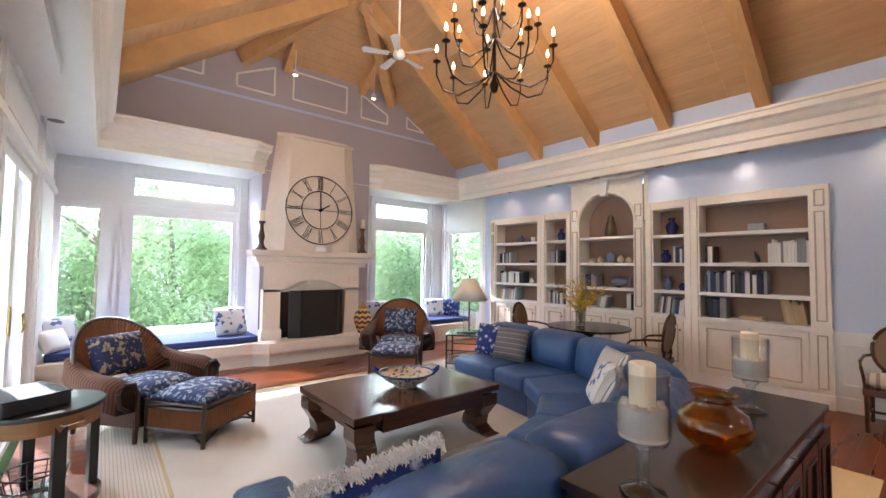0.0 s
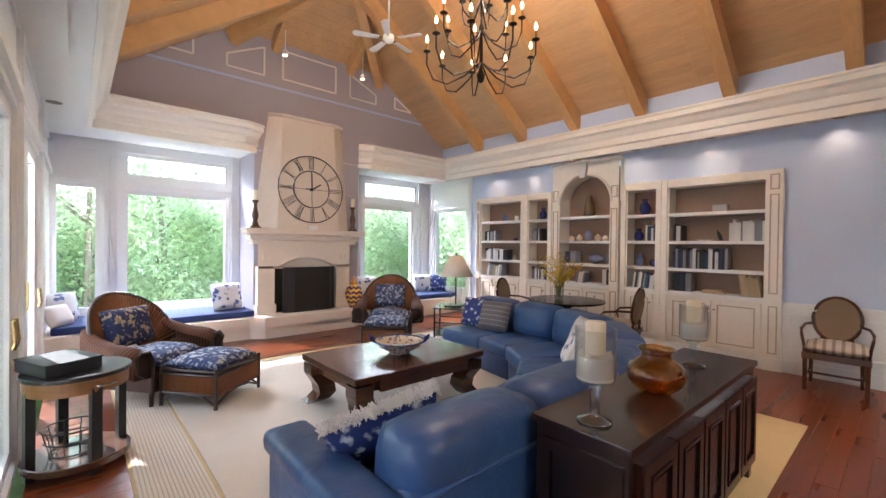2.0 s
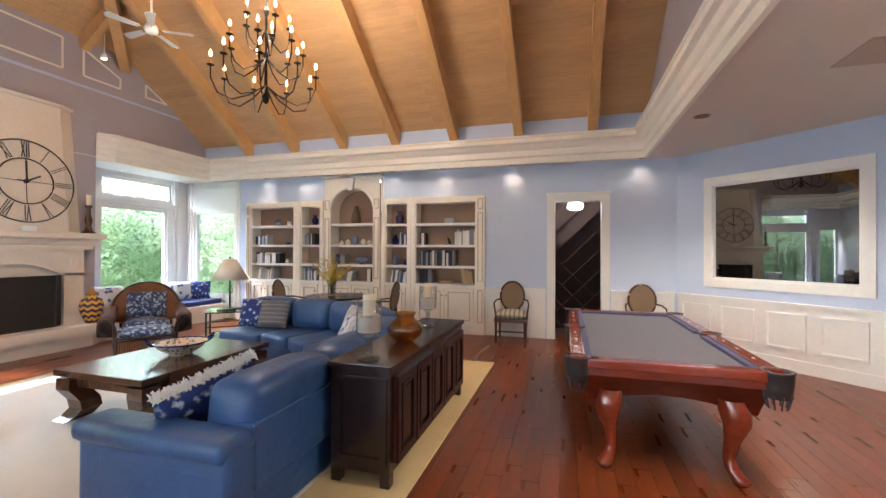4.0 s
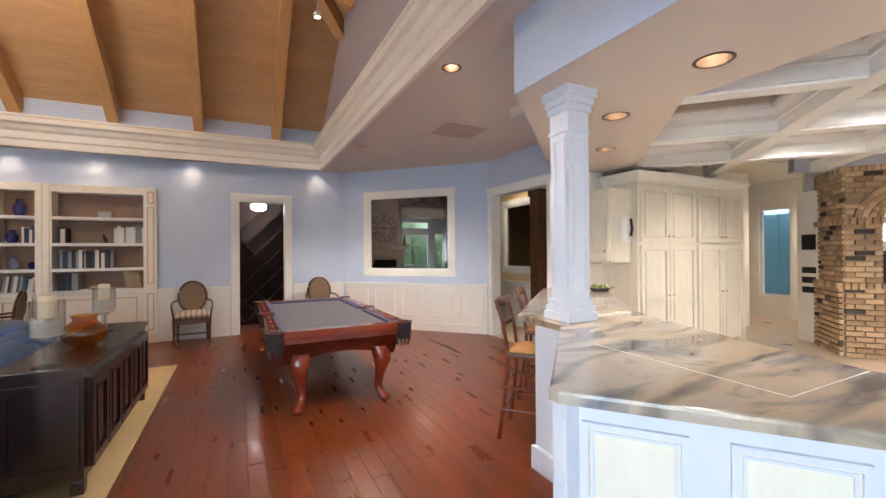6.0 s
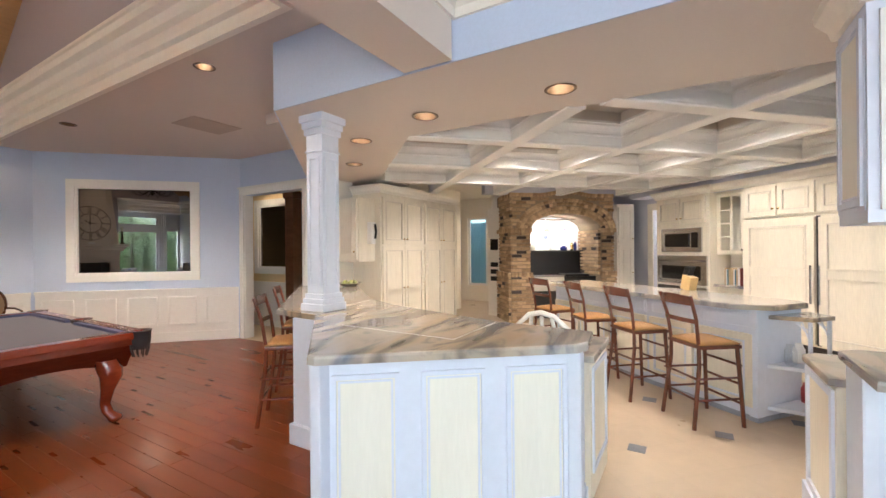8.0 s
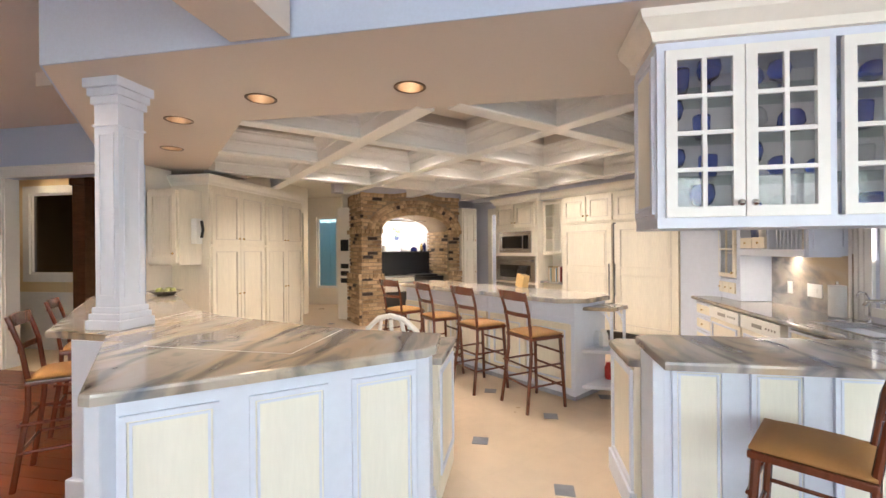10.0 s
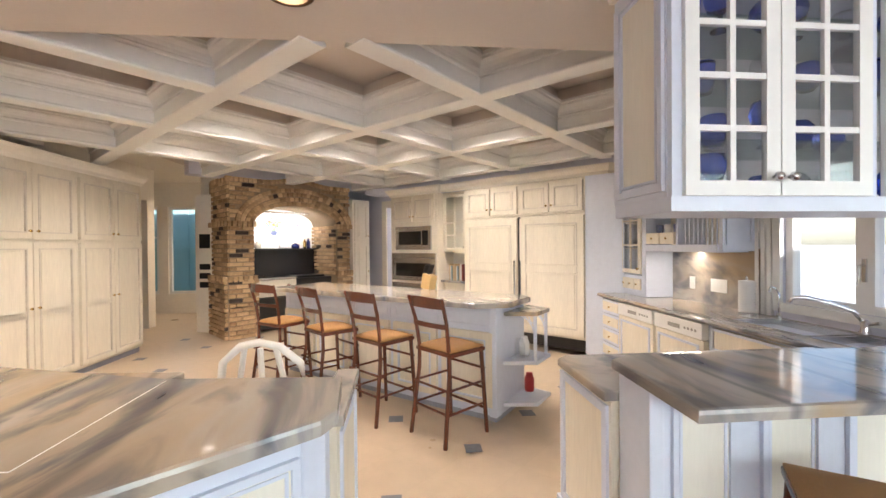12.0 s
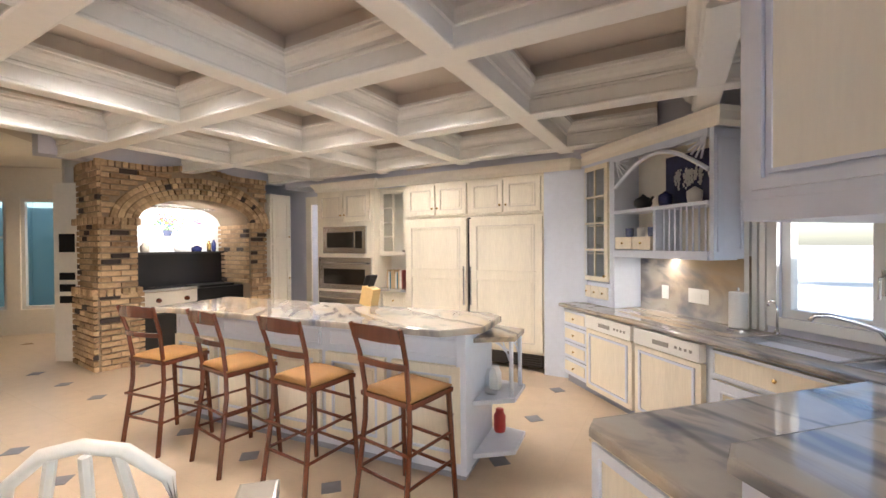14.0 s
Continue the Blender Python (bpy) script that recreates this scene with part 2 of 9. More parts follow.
CLEAR = glass("clear_glass", (0.96, 0.97, 0.97), ior=1.6)
THICK = glass("thick_glass", (0.84, 0.88, 0.90), ior=2.1)
AMBER = glass("amber_glass", (0.86, 0.60, 0.20), ior=1.8)
COBALT = glass("cobalt_glass", (0.16, 0.24, 0.80), thin=False)
LAMPGLOW = glow("lamp_glow", (1.0, 0.92, 0.80), 14)
BULB = glow("bulb_glow", (1.0, 0.66, 0.32), 7)
ANTIQUE = mat("antique_glaze", (0.50, 0.41, 0.32), 0.5, var=0.2, grain=25, bump=0.02)
# darker cream for door mouldings, their shade lines put into the colour
PICKLINE = mat("pickled_shadow", (0.68, 0.63, 0.55), 0.5, var=0.15, grain=25, bump=0.02)
LILAC = mat("pale_lilac_wall", (0.60, 0.61, 0.70), 0.6, var=0.05, grain=60, bump=0.03)
WAX = mat("ivory_wax", (0.80, 0.70, 0.52), 0.5, var=0.06)


# ---------------------------------------------------------------- mesh helpers
def mesh_of(name, bm, material):
    me = bpy.data.meshes.new(name)
    bmesh.ops.recalc_face_normals(bm, faces=bm.faces)
    bm.to_mesh(me)
    bm.free()
    for m in (material if isinstance(material, (list, tuple)) else [material]):
        me.materials.append(m)
    return me


def part(name, bm, material, parent=None, label="", smooth=False):
    ob = new(name, mesh_of(name, bm, material))
    if smooth:
        for p in ob.data.polygons:
            p.use_smooth = True
    if parent:
        ob.parent = parent
    if label:
        ob["label"] = label
    return ob


def thing(name, label, category, group="", at=None, kind=""):
    """An Empty at a thing's base, to carry its parts."""
    ob = new(name)
    ob.empty_display_size = 0.1
    if at is not None:
        ob.matrix_world = at
    return tagged(ob, label, category, group, kind)


def structure(name, bm, material, label, category="structure", smooth=False):
    return tagged(part(name, bm, material, smooth=smooth), label, category, "", "structure")


def box(x0, y0, z0, x1, y1, z1, bm=None, m=None, bevel=0.0):
    bm = bm or bmesh.new()
    s = (abs(x1 - x0), abs(y1 - y0), abs(z1 - z0))
    t = Matrix.Translation(((x0 + x1) / 2, (y0 + y1) / 2, (z0 + z1) / 2)) @ Matrix.Diagonal((*s, 1))
    r = bmesh.ops.create_cube(bm, size=1.0, matrix=(m @ t) if m else t)
    if bevel:
        es = list({e for v in r["verts"] for e in v.link_edges})
        bmesh.ops.bevel(bm, geom=es, offset=bevel, segments=2, profile=0.7, affect="EDGES")
    return bm


def prism(points, z0, z1, bm=None, m=None, bevel=0.0):
    """A polygon in x, y raised from z0 to z1."""
    bm = bm or bmesh.new()
    lo = [bm.verts.new((m @ Vector((x, y, z0))) if m else (x, y, z0)) for x, y in points]
    hi = [bm.verts.new((m @ Vector((x, y, z1))) if m else (x, y, z1)) for x, y in points]
    n = len(points)
    fs = [bm.faces.new(lo[::-1]), bm.faces.new(hi)]
    fs += [bm.faces.new((lo[i], lo[(i + 1) % n], hi[(i + 1) % n], hi[i])) for i in range(n)]
    if bevel:
        es = [e for e in fs[1].edges]
        bmesh.ops.bevel(bm, geom=es, offset=bevel, segments=2, profile=0.6, affect="EDGES")
    return bm


def lathe(profile, bm=None, m=None, n=20, caps=True):
    """A profile of (radius, height) turned about z."""
    bm = bm or bmesh.new()
    rings = []
    for r, z in profile:
        ring = []
        for i in range(n):
            a = 2 * math.pi * i / n
            p = Vector((r * math.cos(a), r * math.sin(a), z))
            ring.append(bm.verts.new((m @ p) if m else p))
        rings.append(ring)
    for a, b in zip(rings, rings[1:]):
        for i in range(n):
            bm.faces.new((a[i], a[(i + 1) % n], b[(i + 1) % n], b[i]))
    if caps and profile[0][0] > 1e-4:
        bm.faces.new(rings[0][::-1])
    if caps and profile[-1][0] > 1e-4:
        bm.faces.new(rings[-1])
    return bm


def tube(points, r, bm=None, n=8, r2=None, m=None):
    """A round bar along a line of points, tapered from r to r2."""
    bm = bm or bmesh.new()
    pts = [Vector(p) for p in points]
    if m:
        pts = [m @ p for p in pts]
    r2 = r if r2 is None else r2
    rings, up = [], Vector((0, 0, 1))
    for i, p in enumerate(pts):
        d = (pts[min(i + 1, len(pts) - 1)] - pts[max(i - 1, 0)]).normalized()
        side = d.cross(up if abs(d.z) < 0.95 else Vector((1, 0, 0))).normalized()
        other = d.cross(side)
        q = r + (r2 - r) * i / max(1, len(pts) - 1)
        rings.append([bm.verts.new(p + (side * math.cos(2 * math.pi * k / n) + other * math.sin(2 * math.pi * k / n)) * q) for k in range(n)])
    for a, b in zip(rings, rings[1:]):
        for k in range(n):
            bm.faces.new((a[k], a[(k + 1) % n], b[(k + 1) % n], b[k]))
    bm.faces.new(rings[0][::-1])
    bm.faces.new(rings[-1])
    return bm


def bar(a, b, w, h, bm=None, m=None):
    """A rectangular bar from a to b, w wide and h high."""
    a, b = Vector(a), Vector(b)
    d = b - a
    t = Matrix.Translation((a + b) / 2) @ d.to_track_quat("X", "Z").to_matrix().to_4x4()
    bm = bm or bmesh.new()
    bmesh.ops.create_cube(bm, size=1.0, matrix=(m @ t if m else t) @ Matrix.Diagonal((d.length, w, h, 1)))
    return bm


def sweep(path, profile, bm=None, closed=False, z=0.0):
    """A moulding: a profile of (out, up) carried along a line in plan; out is to the left of the way."""
    bm = bm or bmesh.new()
    pts = [Vector((x, y)) for x, y in path]
    n = len(pts)
    rings = []
    for i in range(n):
        a = pts[i] - pts[i - 1] if (i or closed) else pts[1] - pts[0]
        b = pts[(i + 1) % n] - pts[i] if (i < n - 1 or closed) else a
        na, nb = Vector((-a.y, a.x)).normalized(), Vector((-b.y, b.x)).normalized()
        s = (na + nb)
        s = s / max(0.3, s.dot(na))
        rings.append([bm.verts.new((pts[i].x + s.x * o, pts[i].y + s.y * o, z + u)) for o, u in profile])
    k = len(profile)
    for i in range(n if closed else n - 1):
        a, b = rings[i], rings[(i + 1) % n]
        for j in range(k):
            bm.faces.new((a[j], a[(j + 1) % k], b[(j + 1) % k], b[j]))
    if not closed:
        bm.faces.new(rings[0])
        bm.faces.new(rings[-1][::-1])
    return bm


def wall_rects(u0, u1, z0, z1, holes):
    """The rectangles that are left of a wall u0..u1, z0..z1 round its openings (u0, u1, z0, z1)."""
    us = sorted({u0, u1, *[h[0] for h in holes], *[h[1] for h in holes]})
    out = []
    for a, b in zip(us, us[1:]):
        mid, z = (a + b) / 2, z0
        for h in sorted([h for h in holes if h[0] < mid < h[1]], key=lambda h: h[2]):
            if h[2] > z:
                out.append((a, b, z, h[2]))
            z = h[3]
        if z < z1:
            out.append((a, b, z, z1))
    return out


def frame_on(origin, along):
    """A pose whose x runs along a wall's way in plan, y to the left of the way and z up."""
    ax = Vector((along[0], along[1], 0)).normalized()
    ay = Vector((-ax.y, ax.x, 0))
    return Matrix(((ax.x, ay.x, 0, origin[0]), (ax.y, ay.y, 0, origin[1]), (0, 0, 1, origin[2] if len(origin) > 2 else 0), (0, 0, 0, 1)))


def wall(name, a, b, z0, z1, material, label, holes=(), thick=0.16):
    """A wall from a to b in plan; its room side lies on the line, its thickness to the left of the way."""
    length = (Vector(b) - Vector(a)).length
    m = frame_on(a, (b[0] - a[0], b[1] - a[1]))
    bm = bmesh.new()
    for u0, u1, w0, w1 in wall_rects(0, length, z0, z1, holes):
        box(u0, 0, w0, u1, thick, w1, bm, m)
    return structure(name, bm, material, label, "wall")


def frame_bars(m, u0, u1, z0, z1, w, depth, y0=0.0, bm=None):
    """Four bars round an opening, w wide, standing from y0 to y0 + depth."""
    bm = bm or bmesh.new()
    for r in ((u0, z0, u0 + w, z1), (u1 - w, z0, u1, z1), (u0 + w, z0, u1 - w, z0 + w), (u0 + w, z1 - w, u1 - w, z1)):
        box(r[0], y0, r[1], r[2], y0 + depth, r[3], bm, m)
    return bm


def raised_panel(m, u0, u1, z0, z1, bm, rim=0.03, out=0.024):
    """A moulded rectangle on a face: a rim that stands out, with a bevelled field in it (y = 0 is the face)."""
    frame_bars(m, u0, u1, z0, z1, rim, out + 0.004, -out, bm)
    frame_bars(m, u0 + rim, u1 - rim, z0 + rim, z1 - rim, rim * 0.45, out * 0.5 + 0.004, -out * 0.5, bm)
    return bm


def cushion(w, d, h, bm=None, m=None, puff=0.35, n=7):
    """A soft pad, w by d by h, with pinched corners; its base at z = 0."""
    bm = bm or bmesh.new()
    grid = {}
    for s in (0, 1):
        for i in range(n + 1):
            for j in range(n + 1):
                u, v = 2 * i / n - 1, 2 * j / n - 1
                edge = (1 - abs(u) ** 4) * (1 - abs(v) ** 4)
                pinch = 1 - 0.05 * (1 - edge)
                hh = h / 2 * (1 - puff + puff * edge) * (0.25 + 0.75 * edge ** 0.4)
                p = Vector((u * w / 2 * pinch, v * d / 2 * pinch, h / 2 + (hh if s else -hh)))
                grid[s, i, j] = bm.verts.new((m @ p) if m else p)
    for i in range(n):
        for j in range(n):
            for s in (0, 1):
                q = [grid[s, i, j], grid[s, i + 1, j], grid[s, i + 1, j + 1], grid[s, i, j + 1]]
                bm.faces.new(q if s else q[::-1])
    rim = [(i, 0) for i in range(n)] + [(n, j) for j in range(n)] + [(n - i, n) for i in range(n)] + [(0, n - j) for j in range(n)]
    for a, b in zip(rim, rim[1:] + rim[:1]):
        bm.faces.new((grid[0, a[0], a[1]], grid[0, b[0], b[1]], grid[1, b[0], b[1]], grid[1, a[0], a[1]]))
    return bm

# ---------------------------------------------------------------- setting
EAST, NORTH, WEST, SOUTH = 7.0, 7.95, -0.16, -4.62
CEIL, KSOF, COFF = 3.15, 2.62, 3.01
VX0, VX1, VY0, VY1 = 0.25, 6.70, -2.0, 7.1
EAVE, RIDGE, VMID = 3.86, 6.15, 3.47

structure("ground", box(-220, -220, -0.32, 220, 220, -0.22), mat("lawn", (0.07, 0.12, 0.03), 0.9, var=0.4, grain=6, bump=0.6), "mown green lawn round the house", "ground")
wood_area = [(-7.3, -2.62), (0.55, -2.62), (2.65, -4.62), (7.2, -4.62), (7.2, 8.1), (-0.1, 8.1), (-0.1, 2.1), (-7.3, 2.1)]
floor = structure("floor", prism(wood_area, -0.2, -0.012), mat("underfloor", (0.03, 0.012, 0.006), 0.7), "reddish cherry plank floor of the great room", "floor")
stone_area = [(-7.3, -13.0), (7.2, -13.0), (7.2, -4.62), (2.65, -4.62), (0.55, -2.62), (-7.3, -2.62)]
kitchen_floor = structure("kitchen_floor", prism(stone_area, -0.2, -0.006), GROUT, "cream limestone kitchen floor with slate insets", "floor")

# walls of the great room and the games end
wall("wall_north", (-0.26, NORTH), (EAST, NORTH), 0, CEIL, WHITE, "white panelled window wall of the great room",
     [(0.12, 0.68, 0.5, 2.46), (0.96, 2.50, 0.5, 2.40), (0.96, 2.50, 2.60, 3.0), (5.32, 6.76, 0.5, 2.46), (5.32, 6.86, 2.62, 3.05)])
wall("wall_north_east", (EAST, NORTH), (EAST, 6.40), 0, CEIL, WHITE, "white wall with a corner window above the seat", [(0.22, 1.40, 0.5, 2.46)])
wall("wall_east", (EAST, 6.40), (EAST, -2.5), 0, CEIL, BLUEWALL, "pale blue wall that holds the built-in bookcases",
     [(0.27, 5.63, 0, 2.60), (2.26, 3.52, 2.60, 3.06), (6.93, 7.73, 0, 2.46)])
wall("wall_angled", (EAST, -2.5), (4.83, SOUTH), 0, CEIL, BLUEWALL, "pale blue angled wall with an inner window", [(0.57, 2.27, 1.16, 2.60)])
wall("wall_south", (4.83, SOUTH), (2.7, SOUTH), 0, CEIL, BLUEWALL, "pale blue wall with a cased opening", [(0.12, 1.62, 0, 2.50)])
wall("wall_west", (WEST, 2.0), (WEST, NORTH), 0, CEIL, WHITE, "white wall with glazed french doors", [(0.15, 1.75, 0.05, 2.5), (1.95, 3.95, 0.05, 2.5)])
wall("wall_breakfast", (-7.3, 2.0), (WEST - 0.16, 2.0), 0, CEIL, WHITE, "white glazed wall of the breakfast end", [(0.6, 2.4, 0.4, 2.6), (2.7, 4.5, 0.4, 2.6), (4.8, 6.6, 0.4, 2.6)])
wall("wall_far_west", (-7.3, -2.3), (-7.3, 2.0), 0, CEIL, WHITE, "white glazed wall facing the garden", [(0.4, 2.0, 0.4, 2.6), (2.3, 3.9, 0.4, 2.6)])
wall("wall_return", (-4.8, -2.3), (-7.3, -2.3), 0, CEIL, WHITE, "plain white return wall")
# kitchen, hall and closet
wall("wall_sink", (-4.8, -6.4), (-4.8, -2.3), 0, COFF, LILAC, "pale blue kitchen wall with the sink window", [(2.1, 4.0, 1.02, 2.2)])
wall("wall_cabinets", (-0.42, -10.78), (-4.8, -6.4), 0, COFF, LILAC, "pale blue wall behind the tall kitchen cabinets", [(1.30, 2.00, 0.0, 2.3)])
wall("wall_kitchen_back", (1.95, -9.05), (-0.42, -10.78), 0, COFF, CREAM, "cream wall behind the brick cooking alcove")
wall("wall_hall_kitchen", (3.1, SOUTH - 0.16), (3.1, -9.6), 0, COFF, CREAM, "cream wall between hall and kitchen", [(2.9, 4.6, 0.0, 2.4)])
wall("wall_far_hall", (7.2, -11.2), (-1.2, -11.2), 0, COFF, CREAM, "cream far wall with tall windows", [(2.90, 3.28, 0.45, 2.45), (3.48, 4.12, 0.45, 2.45)])
wall("wall_hall_south", (7.2, -5.6), (3.26, -5.6), 0, COFF, YELLOW, "buttery hall wall with a dark inner window", [(1.5, 2.45, 1.18, 2.45)])
wall("wall_hall_east", (7.2, -2.6), (7.2, -12.4), 0, COFF, YELLOW, "plain buttery wall closing the hall")
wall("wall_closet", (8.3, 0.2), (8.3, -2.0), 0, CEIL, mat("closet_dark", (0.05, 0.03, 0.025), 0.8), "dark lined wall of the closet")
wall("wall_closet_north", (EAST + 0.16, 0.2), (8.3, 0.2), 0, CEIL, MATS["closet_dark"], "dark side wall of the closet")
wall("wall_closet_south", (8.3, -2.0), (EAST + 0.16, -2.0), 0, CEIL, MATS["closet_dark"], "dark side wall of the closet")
structure("closet_floor", box(EAST + 0.16, -2.2, -0.2, 8.5, 0.4, -0.004), mat("closet_wood", (0.12, 0.035, 0.015), 0.3), "reddish wooden closet floor", "floor")
structure("closet_ceiling", box(EAST + 0.16, -2.2, 2.9, 8.5, 0.4, 3.0), TAUPE, "closet ceiling", "ceiling")
wall("wall_chimney", (2.42, VY1), (4.43, VY1), 0, CEIL + 0.02, GREYWALL, "lilac grey chimney wall", thick=NORTH - VY1)

# ceilings
EAST_CANS = [(6.90 if y == 3.66 else 6.86, y) for y in (5.60, 4.62, 3.66, 2.60, 1.54, 0.22, -1.94)]
GAMES_CANS = [(4.76, -2.25), (1.68, -2.23)]
BAR_CANS = [(-0.12, -3.01), (-1.22, -3.02), (0.84, -3.31), (1.68, -4.12)]


def slab(name, points, z, material, label, up=0.12, cans=(), r=0.07):
    """A ceiling over a plan outline, open below at each recessed light."""
    bm = bmesh.new()
    loops = [[Vector((x, y)) for x, y in points]]
    loops += [[Vector((cx + r * math.cos(2 * math.pi * i / 24), cy + r * math.sin(2 * math.pi * i / 24))) for i in range(24)] for cx, cy in cans]
    low = []
    for k, loop in enumerate(loops):
        vs = [bm.verts.new((p.x, p.y, z)) for p in loop]
        low += [bm.edges.new((vs[i], vs[(i + 1) % len(vs)])) for i in range(len(vs))]
        if k == 0:
            hi = [bm.verts.new((p.x, p.y, z + up)) for p in loop]
            bm.faces.new(hi)
            for i in range(len(vs)):
                bm.faces.new((vs[i], vs[(i + 1) % len(vs)], hi[(i + 1) % len(vs)], hi[i]))
    bmesh.ops.triangle_fill(bm, use_beauty=True, edges=low, normal=(0, 0, -1))
    return structure(name, bm, material, label, "ceiling")


slab("ceiling_east", [(VX1, VY0), (EAST + 0.1, VY0), (EAST + 0.1, NORTH), (VX1, NORTH)], CEIL, TAUPE, "narrow soffit over the bookcases", cans=EAST_CANS, r=0.05)
slab("ceiling_north", [(WEST, VY1 + 0.004), (VX1, VY1 + 0.004), (VX1, NORTH), (WEST, NORTH)], CEIL, WHITE, "white soffit over the window seats")
slab("ceiling_west", [(WEST - 0.1, 2.0), (VX0, 2.0), (VX0, VY1 + 0.004), (WEST - 0.1, VY1 + 0.004)], CEIL, WHITE, "white soffit along the french doors")
slab("ceiling_games", [(VX0, VY0), (VX0, -2.3), (0.78, -2.3), (3.1, SOUTH - 0.1), (4.9, SOUTH - 0.1), (7.1, -2.5), (7.1, VY0)], CEIL, TAUPE, "taupe flat ceiling over the games end", cans=GAMES_CANS)
slab("ceiling_breakfast", [(-7.4, -2.3), (VX0, -2.3), (VX0, 2.0), (-7.4, 2.0)], CEIL, TAUPE, "taupe flat ceiling of the breakfast end")
slab("ceiling_bulkhead", [(-4.9, -2.28), (-4.9, -3.45), (0.36, -3.45), (2.15, -5.2), (2.15, -6.0), (3.2, -6.0), (3.2, -4.72), (0.80, -2.28)], KSOF, TAUPE, "taupe bulkhead over the bars", COFF - KSOF + 0.3, BAR_CANS, 0.09)
structure("bulkhead_face", sweep([(-7.3, -2.272), (0.81, -2.272), (3.22, -4.74)][::-1], [(0, 0), (0.012, 0), (0.012, CEIL - KSOF), (0, CEIL - KSOF)], z=KSOF), BLUEWALL, "pale blue upright face of the bulkhead", "trim")
structure("ceiling_beam", box(-0.80, -2.25, KSOF, -0.46, 2.0, CEIL), TAUPE, "taupe dropped beam across the breakfast end", "ceiling")
TRAYC = [(0, 0), (0.02, 0), (0.025, 0.05), (0.05, 0.07), (0.10, 0.17), (0.13, 0.20), (0.13, 0.24), (0.155, 0.26), (0.155, 0.285), (0, 0.285)]
structure("tray_crown", sweep([(-7.1, -2.272), (-0.80, -2.272), (-0.80, 1.98)], TRAYC, z=CEIL - 0.29), CREAM, "cream crown moulding round the breakfast ceiling", "trim")
# unseen slab added outside to keep sun patches off the breakfast floor
structure("porch_roof", box(-7.6, 2.17, 3.05, 0.1, 4.25, 3.17), WHITE, "white slab added to keep sun off the breakfast windows", "roof")
slab("ceiling_coffer", [(-5.2, -3.3), (2.3, -3.3), (2.3, -9.0), (-0.5, -10.5), (-5.2, -6.6)], COFF, TAUPE, "taupe coffered kitchen ceiling")
slab("ceiling_hall", [(-1.2, -9.0), (2.2, -9.0), (2.2, -6.0), (3.1, -6.0), (3.1, -4.7), (7.3, -4.7), (7.3, -12.5), (-1.2, -12.5)], COFF + 0.01, CREAM, "cream hall ceiling")
slab("ceiling_hall_corner", [(4.9, -4.62), (7.05, -2.55), (7.3, -2.5), (7.3, -4.7), (4.9, -4.7)], COFF + 0.01, CREAM, "cream hall ceiling corner")

# the vault: two slopes and a hip at each end, over upright strips
HIPZ = 5.12
SL = (RIDGE - EAVE) / (VX1 - VMID)
HX0, HX1 = VX0 + (HIPZ - EAVE) / SL, VX1 - (HIPZ - EAVE) / SL
HY = (RIDGE - HIPZ) / SL


def rz(x):
    return EAVE + (min(x - VX0, VX1 - x)) * SL


def vault_boards():
    """Boards along the room, each a strip of its slope, with a small open joint."""
    bm = bmesh.new()
    n = 28
    for side in (0, 1):
        for i in range(n):
            t0, t1 = i / n, (i + 1) / n - 0.0010
            xs = [(VX1 + (VMID - VX1) * t) if side else (VX0 + (VMID - VX0) * t) for t in (t0, t1)]
            zs = [rz(x) for x in xs]
            ys = []
            for z in zs:
                cut = max(0.0, (z - HIPZ) / SL)
                ys.append((VY0 + cut, VY1 - cut))
            k = 5
            for j in range(k):
                a, b = j / k + (0.0002 if j else 0), (j + 1) / k
                q = [(xs[0], ys[0][0] + (ys[0][1] - ys[0][0]) * a, zs[0]), (xs[0], ys[0][0] + (ys[0][1] - ys[0][0]) * b, zs[0]),
                     (xs[1], ys[1][0] + (ys[1][1] - ys[1][0]) * b, zs[1]), (xs[1], ys[1][0] + (ys[1][1] - ys[1][0]) * a, zs[1])]
                lo = [bm.verts.new(p) for p in q]
                hi = [bm.verts.new((p[0], p[1], p[2] + 0.02)) for p in q]
                bm.faces.new(lo)
                bm.faces.new(hi)
                for a2 in range(4):
                    bm.faces.new((lo[a2], lo[(a2 + 1) % 4], hi[(a2 + 1) % 4], hi[a2]))
    for y0, s in ((VY1, -1), (VY0, 1)):
        for i in range(10):
            t0, t1 = i / 10, (i + 1) / 10 - 0.002
            pts = []
            for t, rev in ((t0, 0), (t1, 1)):
                z = HIPZ + (RIDGE - HIPZ) * t
                x0, x1 = HX0 + (VMID - HX0) * t, HX1 + (VMID - HX1) * t
                row = [(x0, y0 + s * HY * t, z), (x1, y0 + s * HY * t, z)]
                pts += row[::-1] if rev else row
            bm.faces.new([bm.verts.new(p) for p in pts])
    return bm


structure("ceiling_vault", vault_boards(), WOODCEIL, "vaulted ceiling of honey-coloured boards", "ceiling")
roof = bmesh.new()
UP = 0.024
for xe, xh in ((VX0 - 0.1, HX0), (VX1 + 0.1, HX1)):
    ez = EAVE - 0.1 * SL
    pts = [(xe, VY0 - 0.1, ez), (xe, VY1 + 0.1, ez), (xh, VY1 + 0.1, HIPZ), (xh, VY1, HIPZ), (VMID, VY1 - HY, RIDGE), (VMID, VY0 + HY, RIDGE), (xh, VY0, HIPZ), (xh, VY0 - 0.1, HIPZ)]
    roof.faces.new([roof.verts.new((x, y, z + UP)) for x, y, z in pts])
